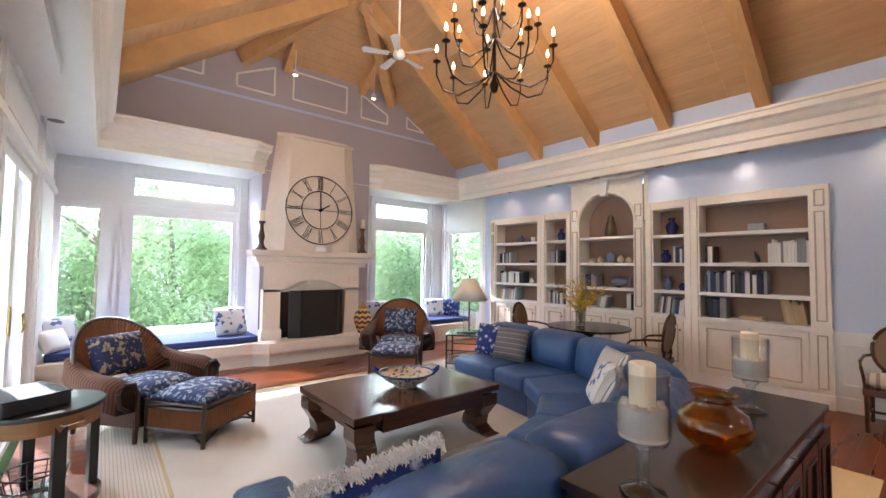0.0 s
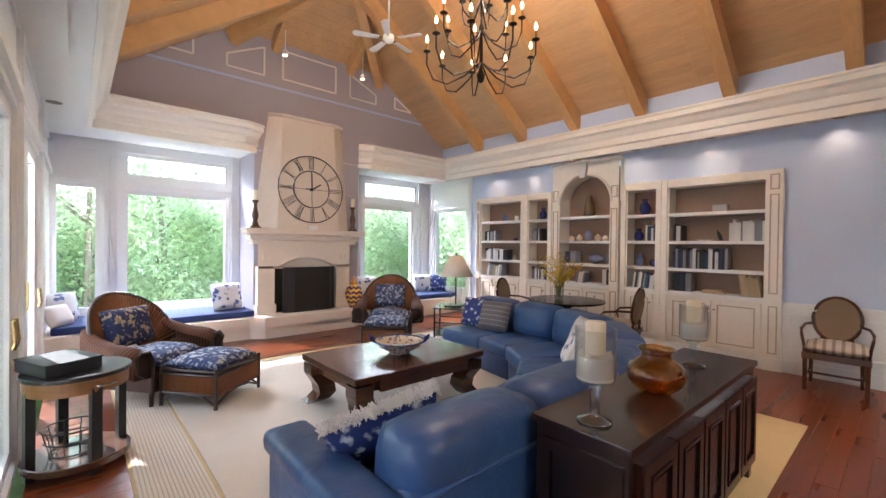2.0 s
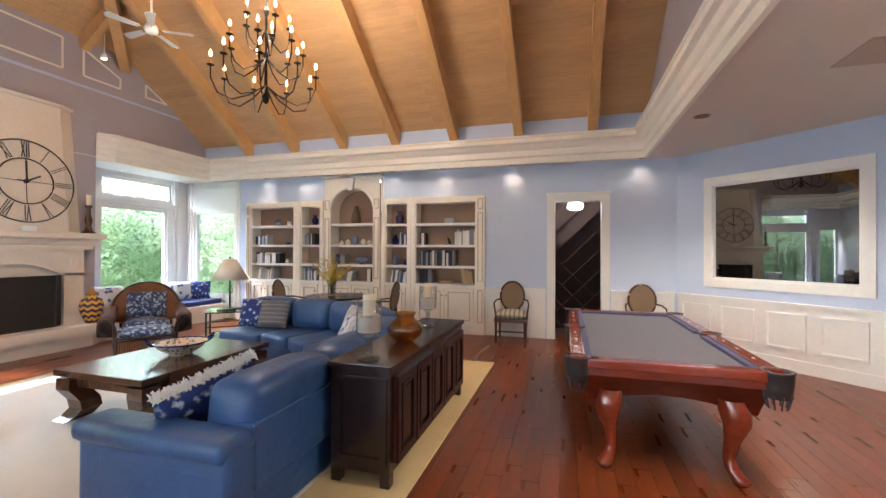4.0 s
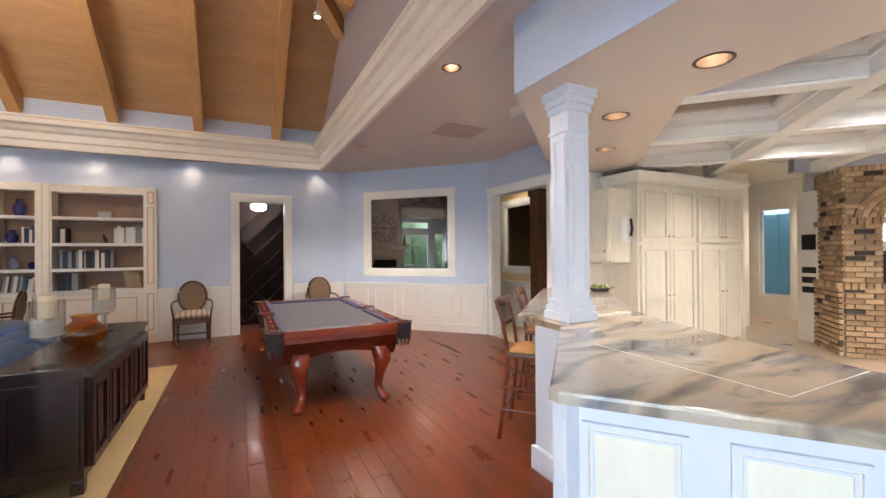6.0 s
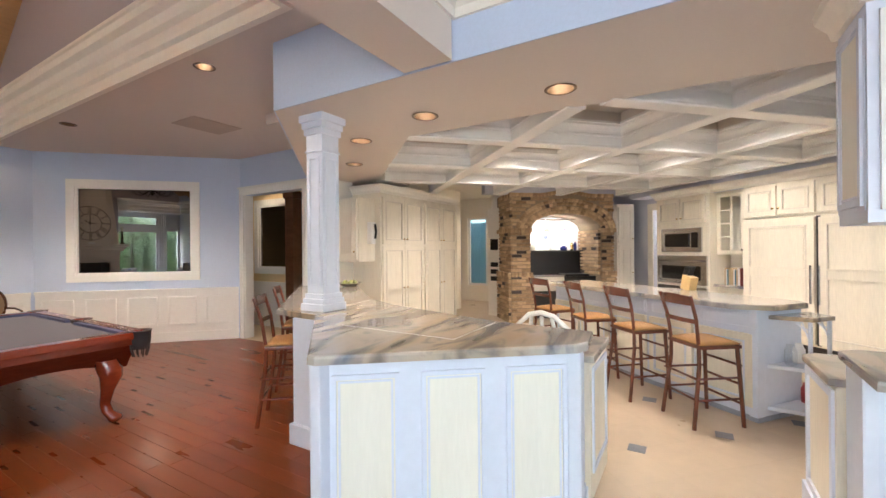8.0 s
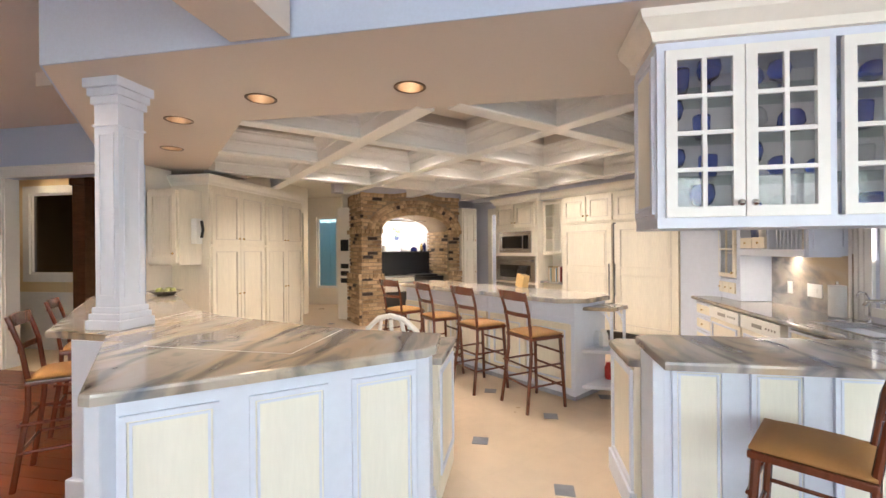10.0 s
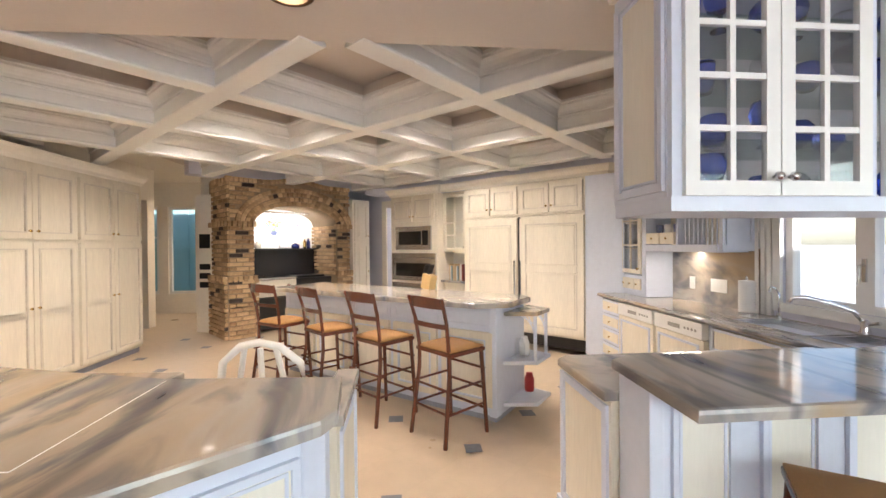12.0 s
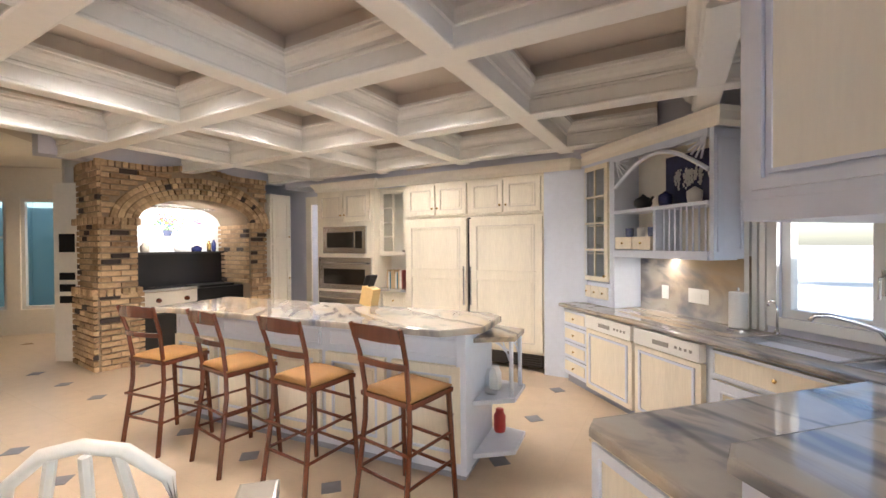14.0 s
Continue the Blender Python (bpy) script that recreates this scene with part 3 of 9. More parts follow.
for y, s in ((VY1, -1), (VY0, 1)):
    pts = [(HX0, y - s * 0.1, HIPZ), (HX1, y - s * 0.1, HIPZ), (HX1, y, HIPZ), (VMID, y + s * HY, RIDGE), (HX0, y, HIPZ)]
    roof.faces.new([roof.verts.new((x, y2, z + UP)) for x, y2, z in pts])
structure("roof", roof, mat("roof_deck", (0.30, 0.19, 0.10), 0.8), "dark roof deck over the vault", "roof")


def gable(y, thick, name, label):
    pts = [(VX0 - 0.12, CEIL + 0.03), (VX1 + 0.12, CEIL + 0.03), (VX1 + 0.12, EAVE + 0.1), (HX1, HIPZ + 0.1), (HX0, HIPZ + 0.1), (VX0 - 0.12, EAVE + 0.1)]
    bm = bmesh.new()
    a = [bm.verts.new((x, y, z)) for x, z in pts]
    b = [bm.verts.new((x, y + thick, z)) for x, z in pts]
    bm.faces.new(a)
    bm.faces.new(b)
    for i in range(6):
        bm.faces.new((a[i], a[(i + 1) % 6], b[(i + 1) % 6], b[i]))
    return structure(name, bm, GREYWALL, label, "wall")


gable(VY1, 0.2, "wall_gable", "lilac grey gable wall above the fireplace")
gable(VY0 - 0.2, 0.2, "wall_gable_south", "lilac grey gable wall above the games end")
structure("wall_upper_east", box(VX1, VY0, CEIL + 0.005, VX1 + 0.12, VY1, EAVE + 0.1), BLUEWALL, "pale blue strip wall under the rafters", "wall")
structure("wall_upper_west", box(VX0 - 0.12, VY0, CEIL + 0.005, VX0, VY1, EAVE + 0.1), BLUEWALL, "pale blue strip wall under the rafters", "wall")

CORNICE = [(0, 0), (0.05, 0), (0.05, 0.10), (0.085, 0.12), (0.085, 0.22), (0.12, 0.25), (0.15, 0.31), (0.20, 0.34), (0.20, 0.41), (0.22, 0.42), (0.22, 0.45), (0, 0.45)]
cpath = [(2.42, VY1), (2.20, 6.98), (VX0, 6.98), (VX0, VY0), (VX1, VY0), (VX1, 6.98), (4.65, 6.98), (4.43, VY1)]
structure("cornice", sweep(cpath, CORNICE, z=CEIL - 0.04), CREAM, "deep cream moulded cornice round the vault", "trim")
for nm, x0, x1 in (("cornice_shelf_1", VX0, 2.2), ("cornice_shelf_2", 4.65, VX1)):
    structure(nm, box(x0, 6.98, CEIL - 0.04, x1, VY1, CEIL + 0.40), CREAM, "cream box above the window seat", "trim")

# rafters
def rafter(y, side):
    bm = bmesh.new()
    x0, x1 = (VX0, VMID) if side < 0 else (VX1, VMID)
    z0, z1 = rz(x0), RIDGE
    a, b = Vector((x0, y, z0 - 0.14)), Vector((x1, y, z1 - 0.14))
    return bar(a - (b - a).normalized() * 0.03, b, 0.15, 0.28, bm)


for y in (5.84, 4.69, 3.55, 2.42, 1.26, 0.08, -1.15):
    for side in (-1, 1):
        structure("rafter", rafter(y, side), BEAMWOOD, "honey-coloured boxed rafter", "beam")
for x, y in ((HX0, VY1), (HX1, VY1), (HX0, VY0), (HX1, VY0)):
    s = -1 if y > 0 else 1
    structure("hip_rafter", bar((x, y, HIPZ - 0.16), (VMID, y + s * HY, RIDGE - 0.16), 0.16, 0.28), BEAMWOOD, "honey-coloured hip rafter", "beam")
for x in (2.75, 4.2):
    for y, s in ((VY1, -1), (VY0, 1)):
        t = 0.42
        structure("jack_rafter", bar((x, y, HIPZ - 0.12), (x, y + s * HY * t, HIPZ - 0.12 + (RIDGE - HIPZ) * t), 0.12, 0.22), BEAMWOOD, "short honey-coloured jack rafter", "beam")
structure("ridge_beam", box(VMID - 0.09, VY0 + HY, RIDGE - 0.38, VMID + 0.09, VY1 - HY, RIDGE - 0.04), BEAMWOOD, "honey-coloured ridge beam", "beam")

# moulded panels on the gable
for pts in (((1.98, 4.48), (2.57, 4.48), (2.57, 4.96), (1.98, 4.68)), ((2.89, 4.50), (3.91, 4.50), (3.91, 5.0), (2.89, 5.0)), ((4.22, 4.50), (4.82, 4.50), (4.82, 4.68), (4.22, 4.96))):
    bm = bmesh.new()
    for a, b in zip(pts, pts[1:] + pts[:1]):
        bar((a[0], VY1 - 0.006, a[1]), (b[0], VY1 - 0.006, b[1]), 0.022, 0.028, bm)
    structure("gable_panel", bm, CREAM, "cream moulded panel on the gable", "trim")
for u0, u1, s in ((1.06, 1.50, 1), (5.30, 5.74, -1)):
    bm = bmesh.new()
    lo, hi = ((u0, 4.52), (u1, 4.76)) if s > 0 else ((u1, 4.52), (u0, 4.76))
    for a, b in ((lo, hi), (lo, (hi[0], 4.52)), ((hi[0], 4.52), hi)):
        bar((a[0], VY1 - 0.006, a[1]), (b[0], VY1 - 0.006, b[1]), 0.022, 0.028, bm)
    structure("gable_panel", bm, CREAM, "cream moulded triangle on the gable", "trim")
structure("gable_band", box(VX0, VY1 - 0.012, 4.30, VX1 - 0.5, VY1 + 0.01, 4.34), BLUEWALL, "thin blue band across the gable", "trim")

# ---------------------------------------------------------------- windows, doors, trims of the great room
COUNT = [0]


def window(m, u0, u1, z0, z1, label, bars_u=(), bars_z=(), w=0.06, y0=0.03, tint=None, casing=0.0, deep=0.07):
    COUNT[0] += 1
    ob = thing("window_%d" % COUNT[0], label, "window", kind="structure")
    part("window_frame", frame_bars(m, u0, u1, z0, z1, w, deep, y0), WHITE, ob)
    for u in bars_u:
        part("mullion", box(u - 0.025, y0, z0 + w, u + 0.025, y0 + deep, z1 - w, None, m), WHITE, ob)
    for z in bars_z:
        part("glazing_bar", box(u0 + w, y0 + 0.01, z - 0.02, u1 - w, y0 + deep - 0.01, z + 0.02, None, m), WHITE, ob)
    p = part("pane", box(u0 + w, y0 + 0.03, z0 + w, u1 - w, y0 + 0.036, z1 - w, None, m), tint or PANE, ob)
    p.visible_shadow = False
    if casing:
        part("casing", frame_bars(m, u0 - casing, u1 + casing, z0 - casing, z1 + casing, casing, 0.03, -0.026), WHITE, ob)
    return ob


nm = frame_on((-0.26, NORTH), (1, 0))
window(nm, 0.12, 0.68, 0.5, 2.46, "white narrow fixed window looking onto the garden")
window(nm, 0.96, 2.50, 0.5, 2.40, "large white picture window above the seat")
window(nm, 0.96, 2.50, 2.60, 3.0, "white transom above the picture window")
window(nm, 5.32, 6.76, 0.5, 2.46, "white picture window beside the fireplace")
window(nm, 5.32, 6.86, 2.62, 3.05, "white transom above the window")
window(frame_on((EAST, NORTH), (0, -1)), 0.22, 1.40, 0.5, 2.46, "white corner window above the seat")
bm = bmesh.new()
for u in (0.05, 0.72, 0.80, 0.88, 2.54, 5.22, 6.90, 6.98):
    box(u, -0.03, 0, u + 0.045, 0.0, CEIL, bm, nm)
box(0.12, -0.035, 2.50, 2.56, 0.0, 2.56, bm, nm)
box(5.2, -0.035, 2.52, 7.1, 0.0, 2.58, bm, nm)
frame_bars(nm, 0.12, 0.68, 2.60, 3.02, 0.03, 0.02, -0.02, bm)
structure("window_trim", bm, WHITE, "white fluted mouldings round the windows", "trim")
ne = frame_on((EAST, NORTH), (0, -1))
bm = frame_bars(ne, 0.14, 1.48, 2.52, 3.05, 0.04, 0.02, -0.02)
for u in (0.04, 0.12, 1.46, 1.52):
    box(u, -0.03, 0, u + 0.04, 0, CEIL, bm, ne)
structure("corner_trim", bm, WHITE, "white mouldings of the corner bay", "trim")

wm = frame_on((WEST, 2.0), (0, 1))
for u0, u1 in ((0.15, 0.95), (0.95, 1.75), (1.95, 2.95), (2.95, 3.95)):
    COUNT[0] += 1
    d = thing("door_%d" % COUNT[0], "white glazed french door with brass lever", "door", kind="structure")
    part("door_frame", frame_bars(wm, u0, u1, 0.05, 2.5, 0.10, 0.06, 0.03), WHITE, d)
    p = part("pane", box(u0 + 0.10, 0.055, 0.15, u1 - 0.10, 0.061, 2.40, None, wm), PANE, d)
    p.visible_shadow = False
    hu = u1 - 0.05 if u0 in (0.15, 1.95) else u0 + 0.05
    part("door_handle", tube([(hu, -0.05, 0.98), (hu, -0.06, 1.02), (hu, -0.05, 1.14)], 0.012, m=wm), BRASS, d, "brass door pull")
    part("lock_plate", box(hu - 0.02, 0.02, 0.95, hu + 0.02, 0.032, 1.2, None, wm), BRASS, d, "brass plate")
bm = bmesh.new()
for u in (0.04, 1.79, 1.87, 3.99, 4.2):
    box(u, -0.03, 0, u + 0.07, 0, CEIL, bm, wm)
box(0.04, -0.04, 2.55, 5.9, 0, 2.62, bm, wm)
for u0, u1 in ((0.2, 1.7), (2.0, 3.9), (4.35, 5.7)):
    frame_bars(wm, u0, u1, 2.68, 3.05, 0.03, 0.02, -0.02, bm)
structure("door_trim", bm, WHITE, "white mouldings over the french doors", "trim")
for m, us in ((frame_on((-7.3, 2.0), (1, 0)), ((0.6, 2.4), (2.7, 4.5), (4.8, 6.6))), (frame_on((-7.3, -2.3), (0, 1)), ((0.4, 2.0), (2.3, 3.9)))):
    for u0, u1 in us:
        window(m, u0, u1, 0.4, 2.6, "white garden window of the breakfast end", bars_u=((u0 + u1) / 2,))

# wainscot of the games end
def wainscot(a, b, spans, name, base=0.16):
    m = frame_on(a, (b[0] - a[0], b[1] - a[1]))
    bm = bmesh.new()
    for u0, u1 in spans:
        box(u0, -0.02, 0, u1, 0, 0.86, bm, m)
        box(u0, -0.05, 0.86, u1, 0, 0.90, bm, m)
        box(u0, -0.035, 0.83, u1, 0, 0.86, bm, m)
        box(u0, -0.04, 0, u1, 0, base, bm, m)
        n = max(1, round((u1 - u0) / 0.62))
        w = (u1 - u0) / n
        for i in range(n):
            raised_panel(m @ Matrix.Translation((0, -0.02, 0)), u0 + w * i + 0.07, u0 + w * (i + 1) - 0.07, base + 0.12, 0.76, bm, 0.025)
    structure(name, bm, WHITE, "white panelled wainscot with a chair rail", "trim")


wainscot((EAST, 6.4), (EAST, -2.5), ((5.66, 6.78), (7.88, 8.86)), "wainscot_east")
wainscot((EAST, -2.5), (4.83, SOUTH), ((0.03, 3.0),), "wainscot_angled")

em = frame_on((EAST, 6.40), (0, -1))
def casing(m, u0, u1, z1, name, label, material=WHITE, w=0.13):
    bm = bmesh.new()
    for a in (u0 - w, u1):
        box(a, -0.03, 0, a + w, 0, z1 + w, bm, m)
        box(a + 0.02, -0.042, 0, a + w - 0.05, -0.03, z1 + 0.02, bm, m)
    box(u0, -0.03, z1, u1, 0, z1 + w, bm, m)
    box(u0 - w - 0.015, -0.05, z1 + w, u1 + w + 0.015, 0, z1 + w + 0.03, bm, m)
    for a in (u0, u1 - 0.012):
        box(a, 0.0, 0, a + 0.012, 0.16, z1, bm, m)
    return structure(name, bm, material, label, "trim")


casing(em, 6.93, 7.73, 2.46, "closet_casing", "white casing round the closet doorway")
sm = frame_on((4.83, SOUTH), (-1, 0))
casing(sm, 0.12, 1.62, 2.50, "opening_casing", "white casing of the hall opening", w=0.11)
am = frame_on((EAST, -2.5), (4.83 - EAST, SOUTH + 2.5))
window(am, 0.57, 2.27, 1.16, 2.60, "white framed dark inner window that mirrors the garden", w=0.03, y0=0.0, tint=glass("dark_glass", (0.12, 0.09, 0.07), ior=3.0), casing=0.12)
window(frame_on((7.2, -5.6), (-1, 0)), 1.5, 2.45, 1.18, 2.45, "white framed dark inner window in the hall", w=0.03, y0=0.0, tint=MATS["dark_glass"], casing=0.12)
# plain dark sheets added behind the glass, in place of dim rooms beyond
structure("study_dark", box(0.3, 0.5, 0.6, 2.6, 0.54, 2.8, None, am), mat("dim_room_dark", (0.05, 0.035, 0.028), 0.6), "dark sheet for the dim room behind the inner window", "wall")
structure("study_dark_2", box(1.2, 0.4, 0.6, 3.0, 0.44, 2.8, None, frame_on((7.2, -5.6), (-1, 0))), MATS["dim_room_dark"], "dark sheet for the dim room behind the hall window", "wall")
structure("hall_wainscot", box(0.1, -0.03, 0, 3.9, 0, 0.9, None, frame_on((7.2, -5.6), (-1, 0))), WHITE, "white hall wainscot", "trim")
hd = thing("hall_cabinet", "tall dark red wooden cabinet in the hall", "cabinet")
part("body", box(4.28, -5.56, 0, 4.50, -5.30, 2.50), WALNUT, hd)
part("cap", box(4.25, -5.565, 2.50, 4.53, -5.27, 2.63, bevel=0.02), WALNUT, hd)

# closet: latticed wine rack and a lamp
rack = thing("wine_rack", "dark wooden diamond lattice rack in the closet", "rack")
for i in range(9):
    for s in (-1, 1):
        c = -2.3 + i * 0.42
        z0, z1 = 0.05, 2.6
        y0, y1 = (c, c + (z1 - z0)) if s > 0 else (c + 1.2, c + 1.2 - (z1 - z0))
        pts = []
        for k in range(25):
            t = k / 24
            y, z = y0 + (y1 - y0) * t, z0 + (z1 - z0) * t
            if -1.95 < y < 0.15:
                pts.append((8.18, y, z))
        if len(pts) > 2:
            part("slat", bar(pts[0], pts[-1], 0.18, 0.03), mat("rack_wood", (0.05, 0.018, 0.008), 0.7, var=0.3), rack)
part("base", box(8.05, -1.95, 0, 8.29, 0.15, 0.05), WALNUT, rack)
lamp = thing("closet_lamp", "small frosted glass ceiling lamp in the closet", "lamp")
part("shade", lathe([(0.10, 0), (0.14, 0.03), (0.15, 0.09), (0.10, 0.14)], m=Matrix.Translation((7.75, -0.895, 2.39))), LAMPGLOW, lamp, smooth=True)
part("stem", lathe([(0.012, 0), (0.012, 0.36)], m=Matrix.Translation((7.75, -0.895, 2.53))), BRASS, lamp)

# ---------------------------------------------------------------- built-in bookcases
BK = frame_on((6.95, 6.17), (0, -1))
BZ = (0.93, 2.50)


def panel_door(parent, m, u0, u1, z0, z1, material=WHITE, knob=None, t=0.022, knob_z=None, inset=None, rim=0.06, knob_mat=None, glaze=None):
    """A framed door that stands t in front of its carcass, with a moulded field and a knob."""
    d = part("door", box(u0, -t, z0, u1, 0.0, z1, None, m), material, parent)
    bm = frame_bars(m, u0, u1, z0, z1, rim, 0.016, -t - 0.014)
    part("panel_moulding", frame_bars(m, u0 + rim, u1 - rim, z0 + rim, z1 - rim, 0.014, 0.022, -t - 0.020), glaze or inset or material, d)
    g_ = rim + 0.04
    if u1 - u0 > 2 * g_ + 0.05 and z1 - z0 > 2 * g_ + 0.05:
        box(u0 + g_, -t - 0.008, z0 + g_, u1 - g_, -t + 0.002, z1 - g_, bm, m, 0.006)
    part("door_rim", bm, inset or material, d)
    if knob is not None:
        kz = knob_z if knob_z is not None else (z0 + z1) / 2
        part("knob", lathe([(0.006, 0), (0.006, 0.012), (0.015, 0.018), (0.012, 0.030), (0.0, 0.032)], m=m @ Matrix.Translation((knob, -t - 0.014, kz)) @ Matrix.Rotation(math.pi / 2, 4, "X"), n=10), knob_mat or BRASS, d, smooth=True)
    return d


def pilaster(parent, u0, u1, z0, z1, proud=0.0):
    bm = box(u0, -0.03 - proud, z0, u1, 0.30, z1, None, BK)
    w = u1 - u0
    if w > 0.12:
        for a, b in ((z0 + 0.22, 0.84), (1.0, z1 - 0.32), (z1 - 0.26, z1 - 0.06)):
            part("pilaster_moulding", frame_bars(BK, u0 + 0.035, u1 - 0.035, a, b, 0.014, 0.014, -0.044 - proud), ANTIQUE, parent, "antiqued moulding")
        box(u0 - 0.012, -0.05 - proud, 0.86, u1 + 0.012, 0, 0.93, bm, BK)
        box(u0 - 0.012, -0.05 - proud, z0, u1 + 0.012, 0, z0 + 0.16, bm, BK)
    part("pilaster", bm, CREAM, parent)


def bookcase(u0, u1, o0, o1, label, doors, top=2.62, left=True, right=True):
    b = thing("bookcase", label, "bookcase", "built-in bookcases")
    part("back", box(o0 - 0.02, 0.27, 0.9, o1 + 0.02, 0.29, BZ[1] + 0.02, None, BK), TAN, b, "tan back board")
    for a in (o0 - 0.02, o1):
        part("side", box(a, 0.0, 0.9, a + 0.02, 0.28, BZ[1], None, BK), CREAM, b)
    if left:
        pilaster(b, u0, o0 - 0.021, 0, top)
    if right:
        pilaster(b, o1 + 0.021, u1, 0, top)
    part("top_rail", box(o0 - 0.02, -0.02, BZ[1], o1 + 0.02, 0.30, top, None, BK), CREAM, b)
    part("counter", box(o0 - 0.02, -0.045, 0.88, o1 + 0.02, 0.28, 0.93, None, BK, 0.006), WHITE, b)
    part("base", box(o0 - 0.02, 0.0, 0.0, o1 + 0.02, 0.28, 0.88, None, BK), CREAM, b)
    part("plinth", box(o0 - 0.02, -0.035, 0.0, o1 + 0.02, 0.0, 0.15, None, BK), WHITE, b)
    for z in (1.28, 1.69, 2.11):
        part("shelf", box(o0, -0.01, z - 0.045, o1, 0.27, z, None, BK), WHITE, b)
    w = (o1 - o0 - 0.02) / doors
    for i in range(doors):
        k = o0 + 0.01 + w * i
        panel_door(b, BK, k + 0.01, k + w - 0.01, 0.19, 0.85, CREAM, knob=(k + w - 0.04 if i % 2 == 0 else k + 0.04), knob_z=0.72, glaze=ANTIQUE)
    return b


bookcase(0.0, 1.33, 0.15, 1.23, "cream built-in bookcase beside the corner window", 3)
bookcase(1.335, 1.98, 1.44, 1.88, "narrow cream built-in bookcase bay", 1)
bookcase(3.33, 3.96, 3.43, 3.87, "narrow cream built-in bookcase bay with vases", 1)
bookcase(3.965, 5.44, 4.07, 5.25, "wide cream built-in bookcase with rows of books", 2)


def arch_bookcase():
    b = thing("bookcase", "tall arched cream niche bookcase with a keystone", "bookcase", "built-in bookcases")
    o0, o1, c, r = 2.18, 3.15, 2.665, 0.485
    part("back", box(o0 - 0.02, 0.29, 0.9, o1 + 0.02, 0.31, 3.0, None, BK), TAN, b, "tan back board")
    bm = bmesh.new()
    zs = 2.36
    n = 16
    arc = [(c - r * math.cos(math.pi * i / n), zs + r * math.sin(math.pi * i / n)) for i in range(n + 1)]
    top, ul, ur = 3.10, 2.02, 3.30
    for y in (-0.05,):
        outer = []
        for i, (u, z) in enumerate(arc):
            t = i / n
            outer.append((ul + (ur - ul) * t, top))
        fr = [bm.verts.new(BK @ Vector((u, y, z))) for u, z in arc]
        fo = [bm.verts.new(BK @ Vector((u, y, z))) for u, z in outer]
        bk = [bm.verts.new(BK @ Vector((u, 0.30, z))) for u, z in arc]
        bo = [bm.verts.new(BK @ Vector((u, 0.30, z))) for u, z in outer]
        for i in range(n):
            bm.faces.new((fr[i], fr[i + 1], fo[i + 1], fo[i]))
            bm.faces.new((fr[i], fr[i + 1], bk[i + 1], bk[i]))
            bm.faces.new((fo[i], fo[i + 1], bo[i + 1], bo[i]))
    for a0, a1 in ((ul, o0), (o1, ur)):
        box(a0, -0.05, 0.0, a1, 0.30, zs, bm, BK)
    for a0, s in ((ul, 1), (ur, -1)):
        q = [(a0, -0.05, zs), (a0, -0.05, top), (o0 if s > 0 else o1, -0.05, zs)]
        bm.faces.new([bm.verts.new(BK @ Vector(p)) for p in q])
    part("surround", bm, CREAM, b)
    bm = bmesh.new()
    prof = [BK @ Vector((u + (u - c) * 0.06, -0.06, z + (z - zs) * 0.06)) for u, z in arc]
    tube(prof, 0.022, bm, 6)
    part("arch_moulding", bm, CREAM, b)
    part("keystone", prism([(c - 0.05, 0), (c + 0.05, 0), (c + 0.085, 0.26), (c - 0.085, 0.26)], -0.12, -0.04, None, BK @ Matrix(((1, 0, 0, 0), (0, 0, 1, 0), (0, 1, 0, 2.80), (0, 0, 0, 1)))), WHITE, b)
    part("crown", box(ul - 0.04, -0.09, 3.07, ur + 0.04, 0.0, 3.11, None, BK, 0.008), CREAM, b)
    for u in (ul + 0.02, o1 + 0.02):
        bm = bmesh.new()
        for a, z in ((0.2, 0.84), (1.0, 2.24), (2.42, 2.62)):
            frame_bars(BK, u, u + 0.11, a, z, 0.016, 0.012, -0.061, bm)
        part("pilaster_moulding", bm, ANTIQUE, b, "antiqued moulding")
    part("counter", box(o0, -0.06, 0.88, o1, 0.28, 0.93, None, BK, 0.006), WHITE, b)
    part("base", box(o0, 0.0, 0.0, o1, 0.28, 0.88, None, BK), CREAM, b)
    part("plinth", box(ul, -0.075, 0.0, ur, -0.051, 0.15, None, BK), WHITE, b)
    for z in (1.28, 1.69, 2.13):
        part("shelf", box(o0, -0.02, z - 0.045, o1, 0.29, z, None, BK), WHITE, b)
    for k in (o0 + 0.01, c + 0.005):
        panel_door(b, BK, k, k + 0.465, 0.19, 0.85, CREAM, knob=k + 0.23, knob_z=0.72, glaze=ANTIQUE)


arch_bookcase()

# books and ornaments
BOOKCOL = {"white": (0.70, 0.69, 0.66), "navy": (0.02, 0.035, 0.10), "black": (0.015, 0.015, 0.018), "grey": (0.25, 0.26, 0.28), "red": (0.22, 0.03, 0.03), "teal": (0.03, 0.14, 0.20), "tan": (0.45, 0.33, 0.19)}
BOOKMESH = {}


def book(u, z, w, h, colour, lean=0.0, d=0.19, label=""):
    key = (round(w, 3), round(h, 2), colour)
    if key not in BOOKMESH:
        bm = box(-w / 2, 0, 0, w / 2, d, h, bevel=min(0.004, w / 5))
        for k in (0.15, 0.82):
            box(-w / 2 - 0.0005, -0.0012, h * k, w / 2 + 0.0005, 0.01, h * k + 0.012, bm)
        BOOKMESH[key] = mesh_of("book", bm, mat("book_" + colour, BOOKCOL[colour], 0.55, var=0.15, rnd=0.5))
    ob = new("book", BOOKMESH[key])
    ob.matrix_world = BK @ Matrix.Translation((u, 0.05, z)) @ Matrix.Rotation(lean, 4, "Y")
    return tagged(ob, label or "%s clothbound book upright on the shelf" % colour, "book", "books on the shelves")


